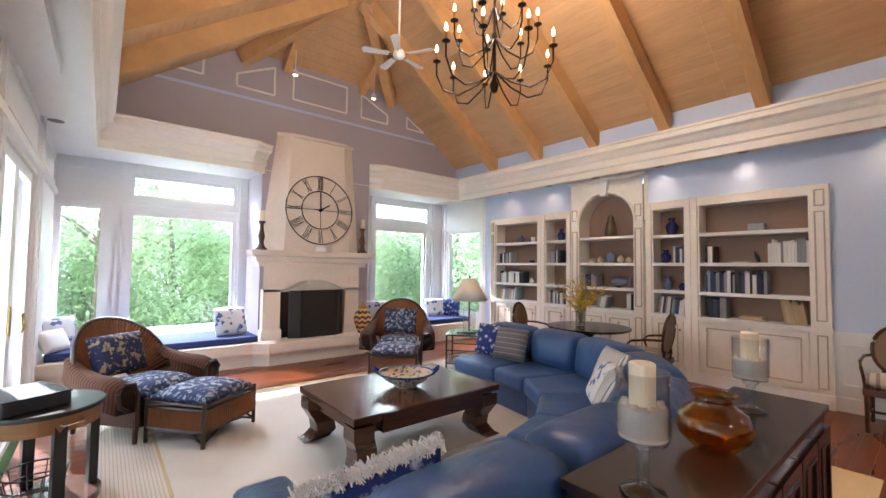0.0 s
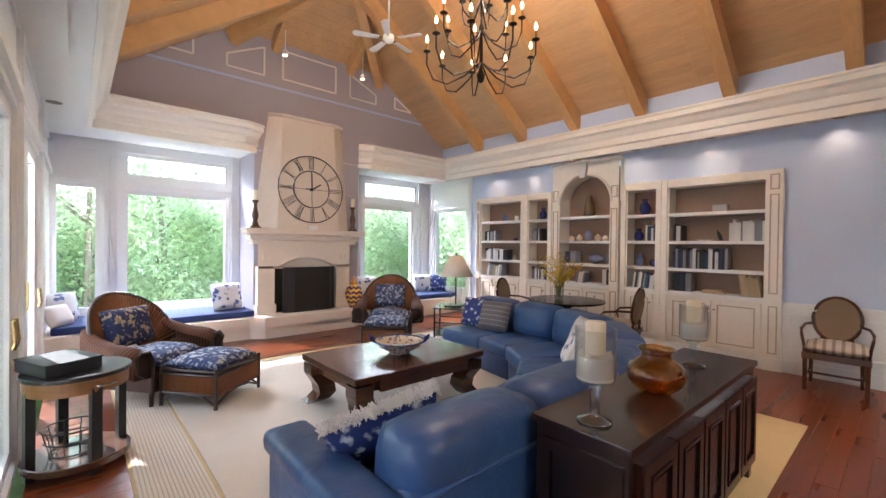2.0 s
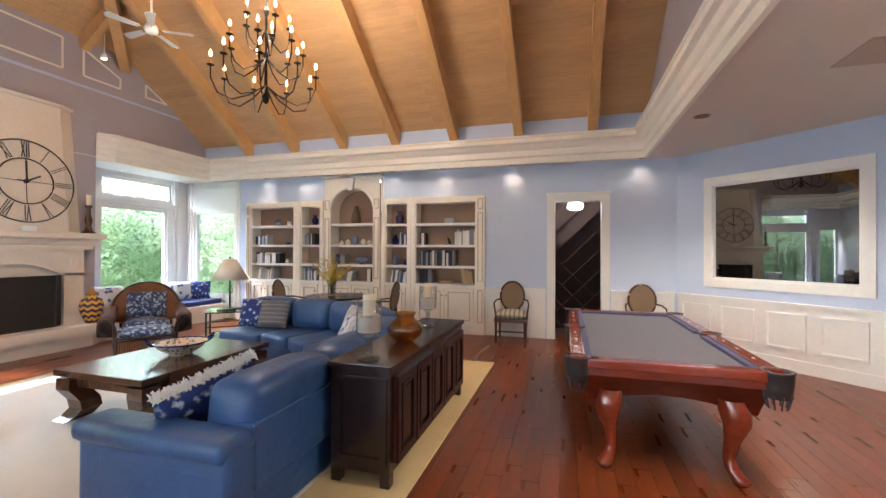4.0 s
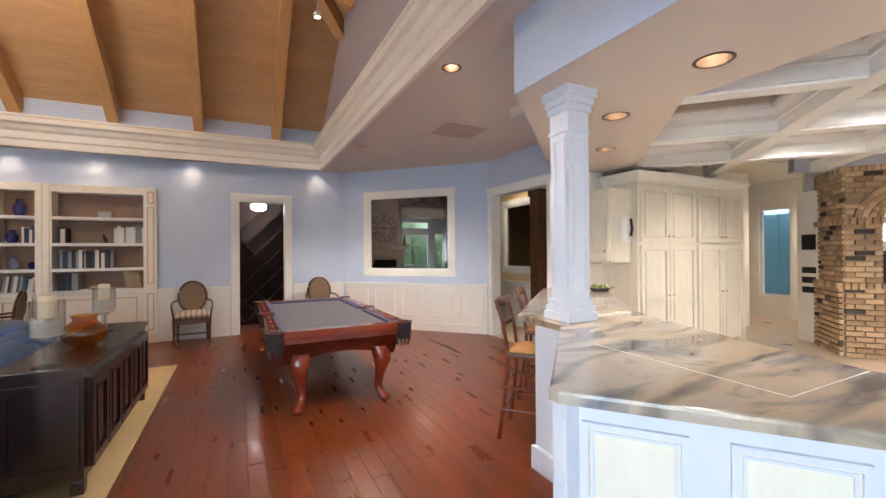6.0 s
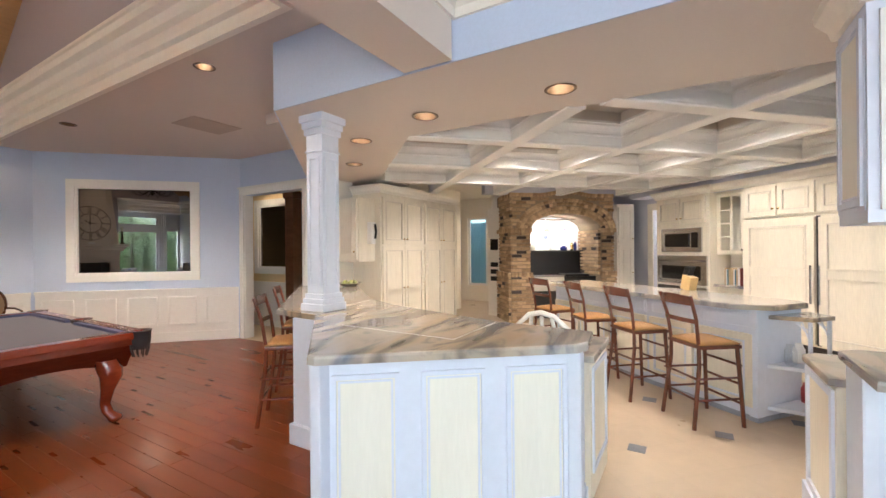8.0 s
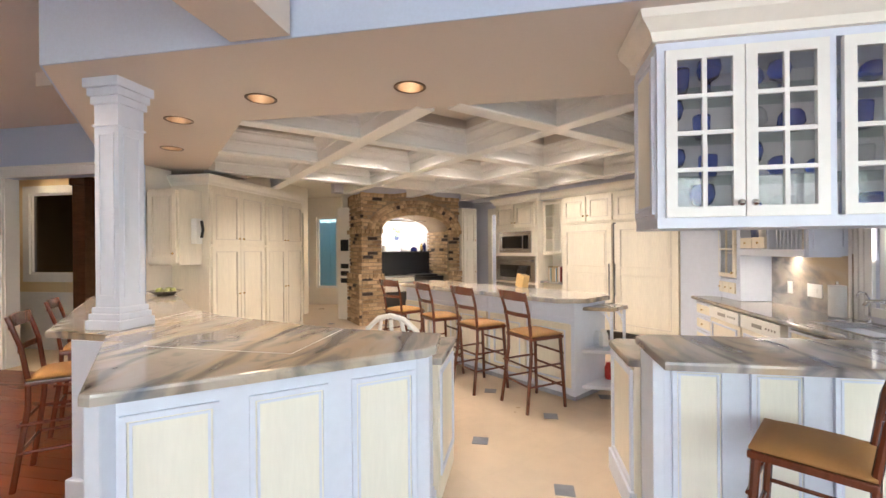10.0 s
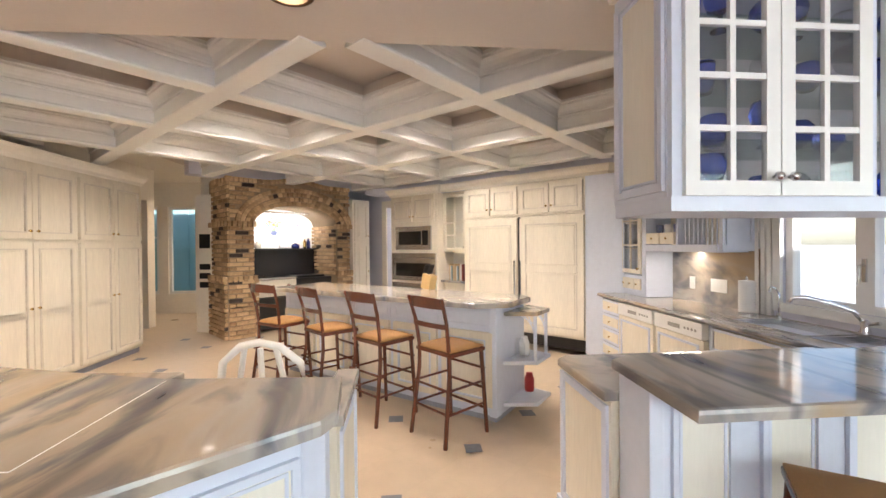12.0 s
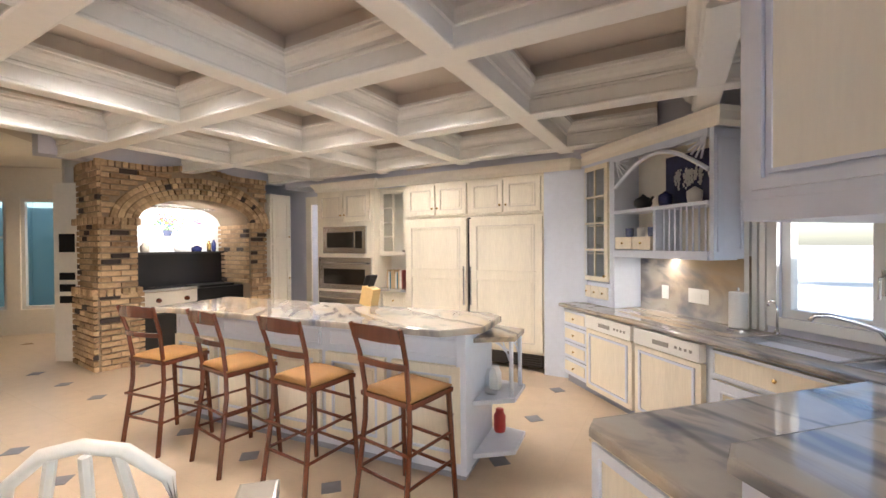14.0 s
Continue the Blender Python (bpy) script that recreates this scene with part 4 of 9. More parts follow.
rng = random.Random(7)


def book_row(u0, u1, z, palette, h=0.26, lean=0.0):
    u = u0
    while u < u1:
        w = rng.choice((0.022, 0.028, 0.034, 0.042))
        hh = round(h * rng.choice((0.82, 0.9, 0.95, 1.0)), 2)
        book(u + w / 2 + (hh * math.sin(lean) * 0.0), z, w, hh, rng.choice(palette), lean)
        u += w * (1.0 / math.cos(lean)) + 0.0015


book_row(4.12, 4.22, 1.69, ("white", "black"), 0.28)
book_row(4.84, 5.22, 1.69, ("white", "white", "grey", "navy"), 0.30)
book_row(4.12, 4.80, 1.28, ("white", "white", "grey", "black", "navy"), 0.30)
book_row(4.12, 4.34, 0.93, ("black", "navy", "grey"), 0.30)
book_row(5.00, 5.20, 0.93, ("tan",), 0.30, -0.16)
book_row(3.48, 3.80, 0.93, ("navy", "teal", "white", "grey"), 0.26, 0.12)
book_row(3.70, 3.86, 1.69, ("white", "navy"), 0.26)
book_row(2.24, 2.44, 1.28, ("navy", "black", "grey"), 0.22)
book_row(2.98, 3.13, 0.93, ("white", "black"), 0.26)
book_row(2.46, 2.60, 0.93, ("white", "grey"), 0.22, 0.2)
book_row(1.47, 1.84, 0.93, ("white", "white", "grey", "navy"), 0.25)
book_row(1.48, 1.72, 1.69, ("white", "black", "grey"), 0.24)
book_row(0.20, 0.52, 1.69, ("white", "navy", "black", "grey"), 0.22)
book_row(0.22, 0.84, 1.28, ("white", "white", "black", "grey"), 0.24)
book_row(0.24, 0.66, 0.93, ("white", "tan", "grey"), 0.26, 0.14)
for i, (z, w) in enumerate(((0.931, 0.30), (0.956, 0.26))):
    ob = part("book", box(4.50 + 0.02 * i, 0.06, z, 4.50 + w, 0.25, z + 0.024, None, BK, 0.004), mat("book_tan", BOOKCOL["tan"], 0.55))
    tagged(ob, "tan book lying flat on the shelf", "book", "books on the shelves")

COB = mat("cobalt_glaze", (0.015, 0.02, 0.12), 0.12, var=0.3)
BLUEWHITE = mat("blue_white_glaze", (0.55, 0.58, 0.66), 0.15, var=0.5, grain=45, col2=(0.05, 0.09, 0.30))
SHELL = mat("shell", (0.66, 0.55, 0.42), 0.35, var=0.25, grain=25)


def ornament(name, u, z, profile, material, label, v=0.14):
    ob = part(name, lathe(profile, m=BK @ Matrix.Translation((u, v, z)), n=18), material, smooth=True)
    return tagged(ob, label, "ornament")


def vase_profile(h, r):
    return [(r * 0.55, 0), (r * 0.75, h * 0.12), (r, h * 0.42), (r * 0.92, h * 0.6), (r * 0.45, h * 0.78), (r * 0.42, h * 0.86), (r * 0.62, h)]


ornament("vase", 3.65, 2.11, vase_profile(0.26, 0.085), COB, "dark cobalt glazed vase on the top shelf")
ornament("vase", 1.68, 2.11, vase_profile(0.22, 0.075), COB, "dark cobalt glazed vase on the top shelf")
ornament("jar", 3.56, 1.69, vase_profile(0.20, 0.075), COB, "dark cobalt jar with looped handles")
ornament("jar", 3.58, 1.28, vase_profile(0.20, 0.07), BLUEWHITE, "blue and white ginger jar")
ornament("jar", 3.80, 1.28, [(0.04, 0), (0.06, 0.04), (0.05, 0.09), (0.02, 0.11), (0.0, 0.115)], COB, "small dark blue lidded jar")
ornament("jug", 0.72, 2.11, vase_profile(0.15, 0.07), BLUEWHITE, "round blue and gilt jug")
ornament("cup", 1.02, 2.11, [(0.04, 0), (0.045, 0.1), (0.04, 0.1)], WHITE, "small white ceramic cup")
ornament("bowl", 1.0, 1.69, [(0.03, 0), (0.06, 0.05), (0.055, 0.05)], COB, "small dark blue bowl on the shelf")
ornament("shell", 0.98, 1.28, [(0.0, 0), (0.05, 0.03), (0.03, 0.08), (0.0, 0.12)], SHELL, "pale spiral sea shell")
ornament("figurine", 2.67, 2.13, [(0.09, 0), (0.10, 0.06), (0.085, 0.16), (0.075, 0.24), (0.05, 0.28), (0.055, 0.33), (0.03, 0.37), (0.0, 0.38)], mat("dark_figurine", (0.02, 0.02, 0.025), 0.2, var=0.6, grain=7, col2=(0.16, 0.12, 0.06)), "dark and gilt ceramic bird figurine")
for u, h in ((2.32, 0.10), (2.48, 0.12), (2.84, 0.13), (2.98, 0.10)):
    ornament("shell", u, 1.69, [(0.02, 0), (0.055, 0.03), (0.05, h * 0.6), (0.02, h * 0.9), (0.0, h)], SHELL, "pale sea shell on the arched shelf")
ornament("fish_figurine", 2.66, 1.69, [(0.03, 0), (0.07, 0.05), (0.075, 0.12), (0.03, 0.19), (0.0, 0.2)], BLUEWHITE, "blue and white ceramic ornament")
fish = thing("ceramic_fish", "blue and white ceramic fish on a small stand", "ornament")
part("body", lathe([(0.0, 0), (0.05, 0.05), (0.075, 0.14), (0.05, 0.24), (0.02, 0.28), (0.0, 0.29)], m=BK @ Matrix.Translation((2.66, 0.15, 1.38)) @ Matrix.Rotation(math.pi / 2, 4, "Y"), n=14), BLUEWHITE, fish, smooth=True)
part("tail", prism([(0, 0.02), (0.08, 0.08), (0.06, 0), (0.08, -0.08), (0, -0.02)], -0.01, 0.01, None, BK @ Matrix.Translation((2.94, 0.15, 1.38)) @ Matrix.Rotation(math.pi / 2, 4, "X")), BLUEWHITE, fish)
part("stand", lathe([(0.05, 0), (0.02, 0.03), (0.02, 0.04)], m=BK @ Matrix.Translation((2.8, 0.15, 1.28))), BLACK, fish)
ob = part("radio", box(4.62, 0.08, 2.11, 4.80, 0.2, 2.21, None, BK, 0.012), mat("radio_grey", (0.36, 0.36, 0.37), 0.5))
tagged(ob, "small silver radio on the top shelf", "radio")
bird = thing("bird_figurine", "dark metal bird figurine beside the books", "ornament")
part("body", lathe([(0.0, 0), (0.025, 0.02), (0.03, 0.08), (0.012, 0.15), (0.0, 0.17)], m=BK @ Matrix.Translation((4.74, 0.1, 1.69)) @ pose(0, 0, 0, 0, -20, 0), n=12), BLACK, bird, smooth=True)
ob = part("shallow_dish", lathe([(0.05, 0), (0.12, 0.018), (0.125, 0.018)], m=BK @ Matrix.Translation((4.52, 0.12, 1.69))), SHELL)
tagged(ob, "shallow tan dish on the shelf", "dish")

for nm, a, b in (("bookcase_filler_1", 1.97, 2.03), ("bookcase_filler_2", 3.285, 3.345)):
    structure(nm, box(a, 0.03, 0, b, 0.30, 3.08, None, BK), CREAM, "narrow cream filler strip between the bookcases", "trim")

# recessed lights
def can_light(x, y, z, watts=0, to=None, r=0.07, lit=True, cone=95, color=(1.0, 0.66, 0.36), soft=0.08):
    c = thing("recessed_light", "recessed ceiling light with a bronze ring", "ceiling light", "recessed ceiling lights")
    part("ring", lathe([(r - 0.001, 0.0), (r - 0.001, -0.004), (r + 0.012, -0.007), (r + 0.02, -0.004), (r + 0.02, -0.001)], m=Matrix.Translation((x, y, z)), n=24, caps=False), mat("bronze_ring", (0.12, 0.07, 0.04), 0.3, metal=0.8), c)
    bm = bmesh.new()
    rings = [[bm.verts.new((x + q * math.cos(2 * math.pi * i / 24), y + q * math.sin(2 * math.pi * i / 24), z + h)) for i in range(24)] for q, h in ((r - 0.001, -0.003), (r - 0.004, 0.03), (r * 0.8, 0.075))]
    for a, b in zip(rings, rings[1:]):
        for i in range(24):
            bm.faces.new((a[i], a[(i + 1) % 24], b[(i + 1) % 24], b[i]))
    part("baffle", bm, mat("bronze_baffle", (0.26, 0.17, 0.10), 0.35, metal=0.9), c, smooth=True)
    part("lens", lathe([(0.0, 0), (r * 0.8, 0.0), (r * 0.8, 0.004)], m=Matrix.Translation((x, y, z + 0.070)), n=24), LAMPGLOW if lit else BLACK, c)
    if watts:
        spot("recessed_spot", (x, y, z - 0.02), to or (x, y, 0), watts, cone, color, soft)
    return c


for x, y in EAST_CANS:
    can_light(x, y, CEIL, 3.6, (x + 0.05, y, 2.2), 0.05, cone=106)
bm = lathe([(0.0, 0.0), (0.07, 0.0), (0.075, 0.004), (0.0, 0.004)], m=Matrix.Translation((-0.05, 6.1, CEIL - 0.005)), n=24)
tagged(part("recessed_light", bm, mat("bronze_ring", (0.12, 0.07, 0.04), 0.3, metal=0.8)), "unlit bronze recessed ceiling light", "ceiling light", "recessed ceiling lights")
# the unlit eastern can still gets a spot, added to brighten the games walls
for x, y in GAMES_CANS:
    can_light(x, y, CEIL, 180, lit=x < 3, cone=135, color=(1.0, 0.82, 0.62), soft=0.2)
for x, y in BAR_CANS:
    can_light(x, y, KSOF, 18, r=0.09, color=(1.0, 0.78, 0.54), soft=0.12)
ob = part("ceiling_speaker", box(3.10, -3.52, CEIL - 0.008, 3.62, -2.90, CEIL - 0.001), mat("vent_grey", (0.48, 0.40, 0.34), 0.7, grain=200, bump=0.4))
tagged(ob, "flat taupe ceiling speaker grille", "speaker")

# ---------------------------------------------------------------- fireplace and window seats
FX, HT = 3.30, 0.36
structure("hearth", prism([(-0.16, 6.74), (2.25, 6.74), (2.45, 6.58), (4.15, 6.58), (4.35, 6.74), (7.0, 6.74), (7.0, 7.10), (-0.16, 7.10)], 0.20, HT, bevel=0.02), STONE, "long pale stone hearth and window bench", "hearth")
structure("hearth_base", prism([(-0.16, 6.80), (2.28, 6.80), (2.48, 6.65), (4.12, 6.65), (4.32, 6.80), (7.0, 6.80), (7.0, 7.10), (-0.16, 7.10)], 0, 0.198), STONE, "pale stone base of the hearth", "hearth")
structure("seat_base_1", box(-0.16, 7.1, 0, 2.418, 7.93, HT - 0.002), STONE, "pale stone window bench", "bench")
structure("seat_base_2", box(4.432, 7.1, 0, 7.0, 7.93, HT - 0.002), STONE, "pale stone window bench", "bench")

fp = thing("fireplace", "pale cast stone fireplace with tapering hood", "fireplace")
for x0, x1 in ((2.44, 2.72), (3.88, 4.16)):
    bm = box(x0, 6.94, HT, x1, 7.098, 1.18)
    box(x0 - 0.02, 6.91, HT, x1 + 0.02, 7.098, HT + 0.16, bm)
    part("leg", bm, STONE, fp)
bm = bmesh.new()
n = 14
arc = [(FX - 0.58 + 1.16 * i / n, 1.14 + 0.20 * math.sin(math.pi * i / n)) for i in range(n + 1)]
vs = [[bm.verts.new((x, y, z)) for x, z in arc] for y in (6.94, 7.098)]
vt = [[bm.verts.new((2.44 + 1.72 * i / n, y, 1.56)) for i in range(n + 1)] for y in (6.94, 7.098)]
for i in range(n):
    bm.faces.new((vs[0][i], vs[0][i + 1], vt[0][i + 1], vt[0][i]))
    bm.faces.new((vs[0][i], vs[0][i + 1], vs[1][i + 1], vs[1][i]))
for a, b in ((2.44, 2.72), (3.88, 4.16)):
    bm.faces.new([bm.verts.new(p) for p in ((a, 6.94, 1.14), (b, 6.94, 1.14), (a if a < 3 else b, 6.94, 1.56))])
bmesh.ops.recalc_face_normals(bm, faces=bm.faces)
part("lintel", bm, STONE, fp)
MANT = [(0, 0), (0.06, 0), (0.06, 0.06), (0.10, 0.09), (0.12, 0.15), (0.19, 0.18), (0.19, 0.24), (0, 0.24)]
part("mantel", sweep([(4.20, 7.09), (4.20, 6.94), (2.40, 6.94), (2.40, 7.09)][::-1], [(-o, u) for o, u in MANT], z=1.56), STONE, fp)
part("mantel_top", box(2.19, 6.74, 1.80, 4.41, 7.098, 1.825, bevel=0.006), STONE, fp)
bm = bmesh.new()
lo = [(2.40, 7.098), (2.72, 6.84), (3.88, 6.84), (4.20, 7.098)]
hi = [(2.64, 7.098), (2.86, 6.98), (3.82, 6.98), (4.04, 7.098)]
a = [bm.verts.new((x, y, 1.825)) for x, y in lo]
b = [bm.verts.new((x, y, 3.80)) for x, y in hi]
for i in range(4):
    bm.faces.new((a[i], a[(i + 1) % 4], b[(i + 1) % 4], b[i]))
bm.faces.new(b)
part("hood", bm, STONE, fp)
part("hood_cap", sweep([(hi[3][0], 7.09), (hi[2][0], 6.98), (hi[1][0], 6.98), (hi[0][0], 7.09)][::-1], [(0, 0), (-0.03, 0.01), (-0.045, 0.05), (0, 0.05)], z=3.80), STONE, fp)
part("firebox", box(2.72, 7.04, HT, 3.88, 7.096, 1.30), mat("firebox_black", (0.03, 0.025, 0.02), 0.9), fp, "flat black firebox panel")
part("tympanum", box(2.70, 7.005, 1.13, 3.90, 7.034, 1.37), STONE, fp)
for x in (2.58, 4.02):
    part("rosette", frame_bars(frame_on((0, 6.94), (1, 0)), x - 0.06, x + 0.06, 1.28, 1.40, 0.02, 0.02, -0.015), STONE, fp)
ob = thing("fire_screen", "black three-panel mesh fire screen", "fire screen")
for p0, p1 in (((2.84, 6.90), (3.02, 6.82)), ((3.02, 6.82), (3.70, 6.82)), ((3.70, 6.82), (3.82, 6.90))):
    m = frame_on((*p0, HT), (p1[0] - p0[0], p1[1] - p0[1]))
    w = (Vector(p1) - Vector(p0)).length
    part("frame", frame_bars(m, 0, w, 0, 0.80, 0.018, 0.018), BLACK, ob)
    part("mesh_panel", box(0.018, 0.006, 0.018, w - 0.018, 0.012, 0.782, None, m), mat("mesh_black", (0.014, 0.011, 0.009), 0.7, var=0.3, grain=400), ob)

clock = thing("wall_clock", "large black iron skeleton clock with roman numerals", "clock")
cm = Matrix.Translation((3.345, 6.862, 2.56)) @ Matrix.Rotation(radians(90 - 4.2), 4, "X")
for r in (0.605, 0.335):
    bm = bmesh.new()
    tube([(r * math.cos(2 * math.pi * i / 48), r * math.sin(2 * math.pi * i / 48), 0) for i in range(49)], 0.0095, bm, 6, m=cm)
    part("ring", bm, BLACK, clock)
for i, num in enumerate(("XII", "I", "II", "III", "IIII", "V", "VI", "VII", "VIII", "IX", "X", "XI")):
    bm = bmesh.new()
    rm = cm @ Matrix.Rotation(-2 * math.pi * i / 12, 4, "Z")
    w = 0.028
    u = -w * (len(num) - 1) / 2
    for ch in num:
        if ch == "I":
            bar((u, 0.36, 0), (u, 0.585, 0), 0.009, 0.008, bm, rm)
        elif ch == "V":
            bar((u - 0.022, 0.585, 0), (u, 0.36, 0), 0.008, 0.008, bm, rm)
            bar((u + 0.022, 0.585, 0), (u, 0.36, 0), 0.008, 0.008, bm, rm)
        else:
            bar((u - 0.02, 0.585, 0), (u + 0.02, 0.36, 0), 0.008, 0.008, bm, rm)
            bar((u + 0.02, 0.585, 0), (u - 0.02, 0.36, 0), 0.008, 0.008, bm, rm)
        u += w * (1.5 if ch in "VX" else 1.0)
    part("numeral", bm, BLACK, clock)
bm = bmesh.new()
for i in range(4):
    bar((0, 0.03, -0.004), (0, 0.34, -0.004), 0.007, 0.006, bm, cm @ Matrix.Rotation(math.pi / 2 * i, 4, "Z"))
part("spokes", bm, BLACK, clock)
part("hub", lathe([(0.03, -0.02), (0.03, 0.02), (0.01, 0.03)], m=cm), BLACK, clock)
part("hour_hand", bar((0, 0, 0.01), (0.17, 0.10, 0.01), 0.025, 0.005, None, cm), BLACK, clock)
part("minute_hand", bar((0, 0, 0.016), (0.0, 0.30, 0.016), 0.018, 0.005, None, cm), BLACK, clock)
part("hand_tail", bar((0, 0, 0.013), (-0.12, 0.0, 0.013), 0.02, 0.005, None, cm), BLACK, clock)

for x in (2.38, 4.20):
    c = thing("candlestick", "turned dark wooden candlestick with a white candle", "candlestick", "mantel candlesticks")
    m = Matrix.Translation((x, 6.90, 1.825))
    part("stem", lathe([(0.095, 0), (0.095, 0.02), (0.06, 0.05), (0.035, 0.12), (0.055, 0.22), (0.03, 0.34), (0.028, 0.42), (0.05, 0.44), (0.055, 0.47)], m=m, n=14), WALNUT, c, smooth=True)
    part("candle", lathe([(0.04, 0.47), (0.04, 0.64), (0.0, 0.645)], m=m, n=14), WAX, c)
ob = part("card", box(3.24, 6.76, 1.826, 3.42, 6.79, 1.90, bevel=0.004), WHITE)
tagged(ob, "small white box on the mantel", "box")
urn = thing("urn", "tall lidded urn with yellow and blue zigzags", "urn")
m = Matrix.Translation((4.14, 6.72, HT))


def zigzag():
    mt = bpy.data.materials.new("zigzag_glaze")
    mt.use_nodes = True
    nt = mt.node_tree
    b = nt.nodes["Principled BSDF"]
    b.inputs["Roughness"].default_value = 0.15
    tc, sep, at, mul, pp, ad, md, cr = (nt.nodes.new("ShaderNode" + k) for k in ("TexCoord", "SeparateXYZ", "Math", "Math", "Math", "Math", "Math", "ValToRGB"))
    nt.links.new(tc.outputs["Object"], sep.inputs[0])
    at.operation = "ARCTAN2"
    nt.links.new(sep.outputs[1], at.inputs[0])
    nt.links.new(sep.outputs[0], at.inputs[1])
    mul.operation, mul.inputs[1].default_value = "MULTIPLY", 0.10
    nt.links.new(at.outputs[0], mul.inputs[0])
    pp.operation, pp.inputs[1].default_value = "PINGPONG", 0.035
    nt.links.new(mul.outputs[0], pp.inputs[0])
    ad.operation = "ADD"
    nt.links.new(pp.outputs[0], ad.inputs[0])
    nt.links.new(sep.outputs[2], ad.inputs[1])
    md.operation, md.inputs[1].default_value = "PINGPONG", 0.045
    nt.links.new(ad.outputs[0], md.inputs[0])
    sc = nt.nodes.new("ShaderNodeMath")
    sc.operation, sc.inputs[1].default_value = "MULTIPLY", 22.0
    nt.links.new(md.outputs[0], sc.inputs[0])
    cr.color_ramp.interpolation = "CONSTANT"
    cr.color_ramp.elements[0].color, cr.color_ramp.elements[1].color, cr.color_ramp.elements[1].position = (0.62, 0.33, 0.03, 1), (0.05, 0.03, 0.10, 1), 0.5
    nt.links.new(sc.outputs[0], cr.inputs["Fac"])
    nt.links.new(cr.outputs["Color"], b.inputs["Base Color"])
    return mt


ZIG = zigzag()
u1 = part("body", lathe([(0.075, 0), (0.09, 0.03), (0.15, 0.18), (0.165, 0.28), (0.14, 0.38), (0.075, 0.43), (0.075, 0.46)], n=24), ZIG, urn, smooth=True)
part("lid", lathe([(0.085, 0.46), (0.06, 0.50), (0.025, 0.54), (0.03, 0.57), (0.0, 0.60)], n=20), mat("ochre_lid", (0.35, 0.16, 0.03), 0.2), urn, "ochre domed lid", smooth=True)
urn.matrix_world = m

# cushions
def damask(name, a, b, scale=9.0, thresh=0.5, cell=1.0, soft=0.24):
    """A printed cloth of two colours in a small repeating figure."""
    mt = bpy.data.materials.new(name)
    MATS[name] = mt
    mt.use_nodes = True
    nt = mt.node_tree
    bs = nt.nodes["Principled BSDF"]
    bs.inputs["Roughness"].default_value = 0.85
    tc, nz, vo, ad, cr, bp, n2 = (nt.nodes.new("ShaderNode" + k) for k in ("TexCoord", "TexNoise", "TexVoronoi", "Math", "ValToRGB", "Bump", "TexNoise"))
    nz.inputs["Scale"].default_value, nz.inputs["Detail"].default_value = scale * 2.2, 5
    vo.inputs["Scale"].default_value = scale
    n2.inputs["Scale"].default_value = 180
    for n in (nz, vo, n2):
        nt.links.new(tc.outputs["Object"], n.inputs["Vector"])
    ad.operation = "ADD"
    nt.links.new(nz.outputs["Fac"], ad.inputs[0])
    cl = nt.nodes.new("ShaderNodeMath")
    cl.operation, cl.inputs[1].default_value = "MULTIPLY", cell
    nt.links.new(vo.outputs["Distance"], cl.inputs[0])
    nt.links.new(cl.outputs[0], ad.inputs[1])
    e = cr.color_ramp.elements
    e[0].position, e[0].color, e[1].position, e[1].color = thresh + 0.20, (*a, 1), thresh + 0.20 + soft, (*b, 1)
    nt.links.new(ad.outputs[0], cr.inputs["Fac"])
    nt.links.new(cr.outputs["Color"], bs.inputs["Base Color"])
    bp.inputs["Strength"].default_value = 0.25
    nt.links.new(n2.outputs["Fac"], bp.inputs["Height"])
    nt.links.new(bp.outputs["Normal"], bs.inputs["Normal"])
    return mt


TOILE = damask("blue_toile", (0.33, 0.36, 0.42), (0.026, 0.044, 0.12), 13, 0.37, 0.30, 0.06)
FLORAL = damask("navy_floral", (0.36, 0.28, 0.18), (0.020, 0.030, 0.09), 12, 0.36, 0.30, 0.06)
IKAT = damask("blue_ikat", (0.08, 0.13, 0.34), (0.66, 0.66, 0.67), 10, 0.53, 0.8, 0.08)
PRINT = damask("indigo_print", (0.60, 0.64, 0.72), (0.02, 0.04, 0.18), 14, 0.46)


def stripes(name, a, b, rep, axis=0, share=0.5):
    mt = bpy.data.materials.new(name)
    MATS[name] = mt
    mt.use_nodes = True
    nt = mt.node_tree
    bs = nt.nodes["Principled BSDF"]
    bs.inputs["Roughness"].default_value = 0.9
    tc, sep, ml, fr, gt, mx = (nt.nodes.new("ShaderNode" + k) for k in ("TexCoord", "SeparateXYZ", "Math", "Math", "Math", "Mix"))
    nt.links.new(tc.outputs["Object"], sep.inputs[0])
    ml.operation, ml.inputs[1].default_value = "MULTIPLY", rep
    nt.links.new(sep.outputs[axis], ml.inputs[0])
    fr.operation = "FRACT"
    nt.links.new(ml.outputs[0], fr.inputs[0])
    gt.operation, gt.inputs[1].default_value = "GREATER_THAN", share
    nt.links.new(fr.outputs[0], gt.inputs[0])
    mx.data_type = "RGBA"
    mx.inputs[6].default_value, mx.inputs[7].default_value = (*a, 1), (*b, 1)
    nt.links.new(gt.outputs[0], mx.inputs["Factor"])
    nt.links.new(mx.outputs[2], bs.inputs["Base Color"])
    return mt


TICKING = stripes("ticking", (0.66, 0.64, 0.60), (0.20, 0.20, 0.26), 38, 0, 0.62)
PLAID = stripes("grey_plaid", (0.13, 0.13, 0.15), (0.30, 0.28, 0.25), 16, 1, 0.85)


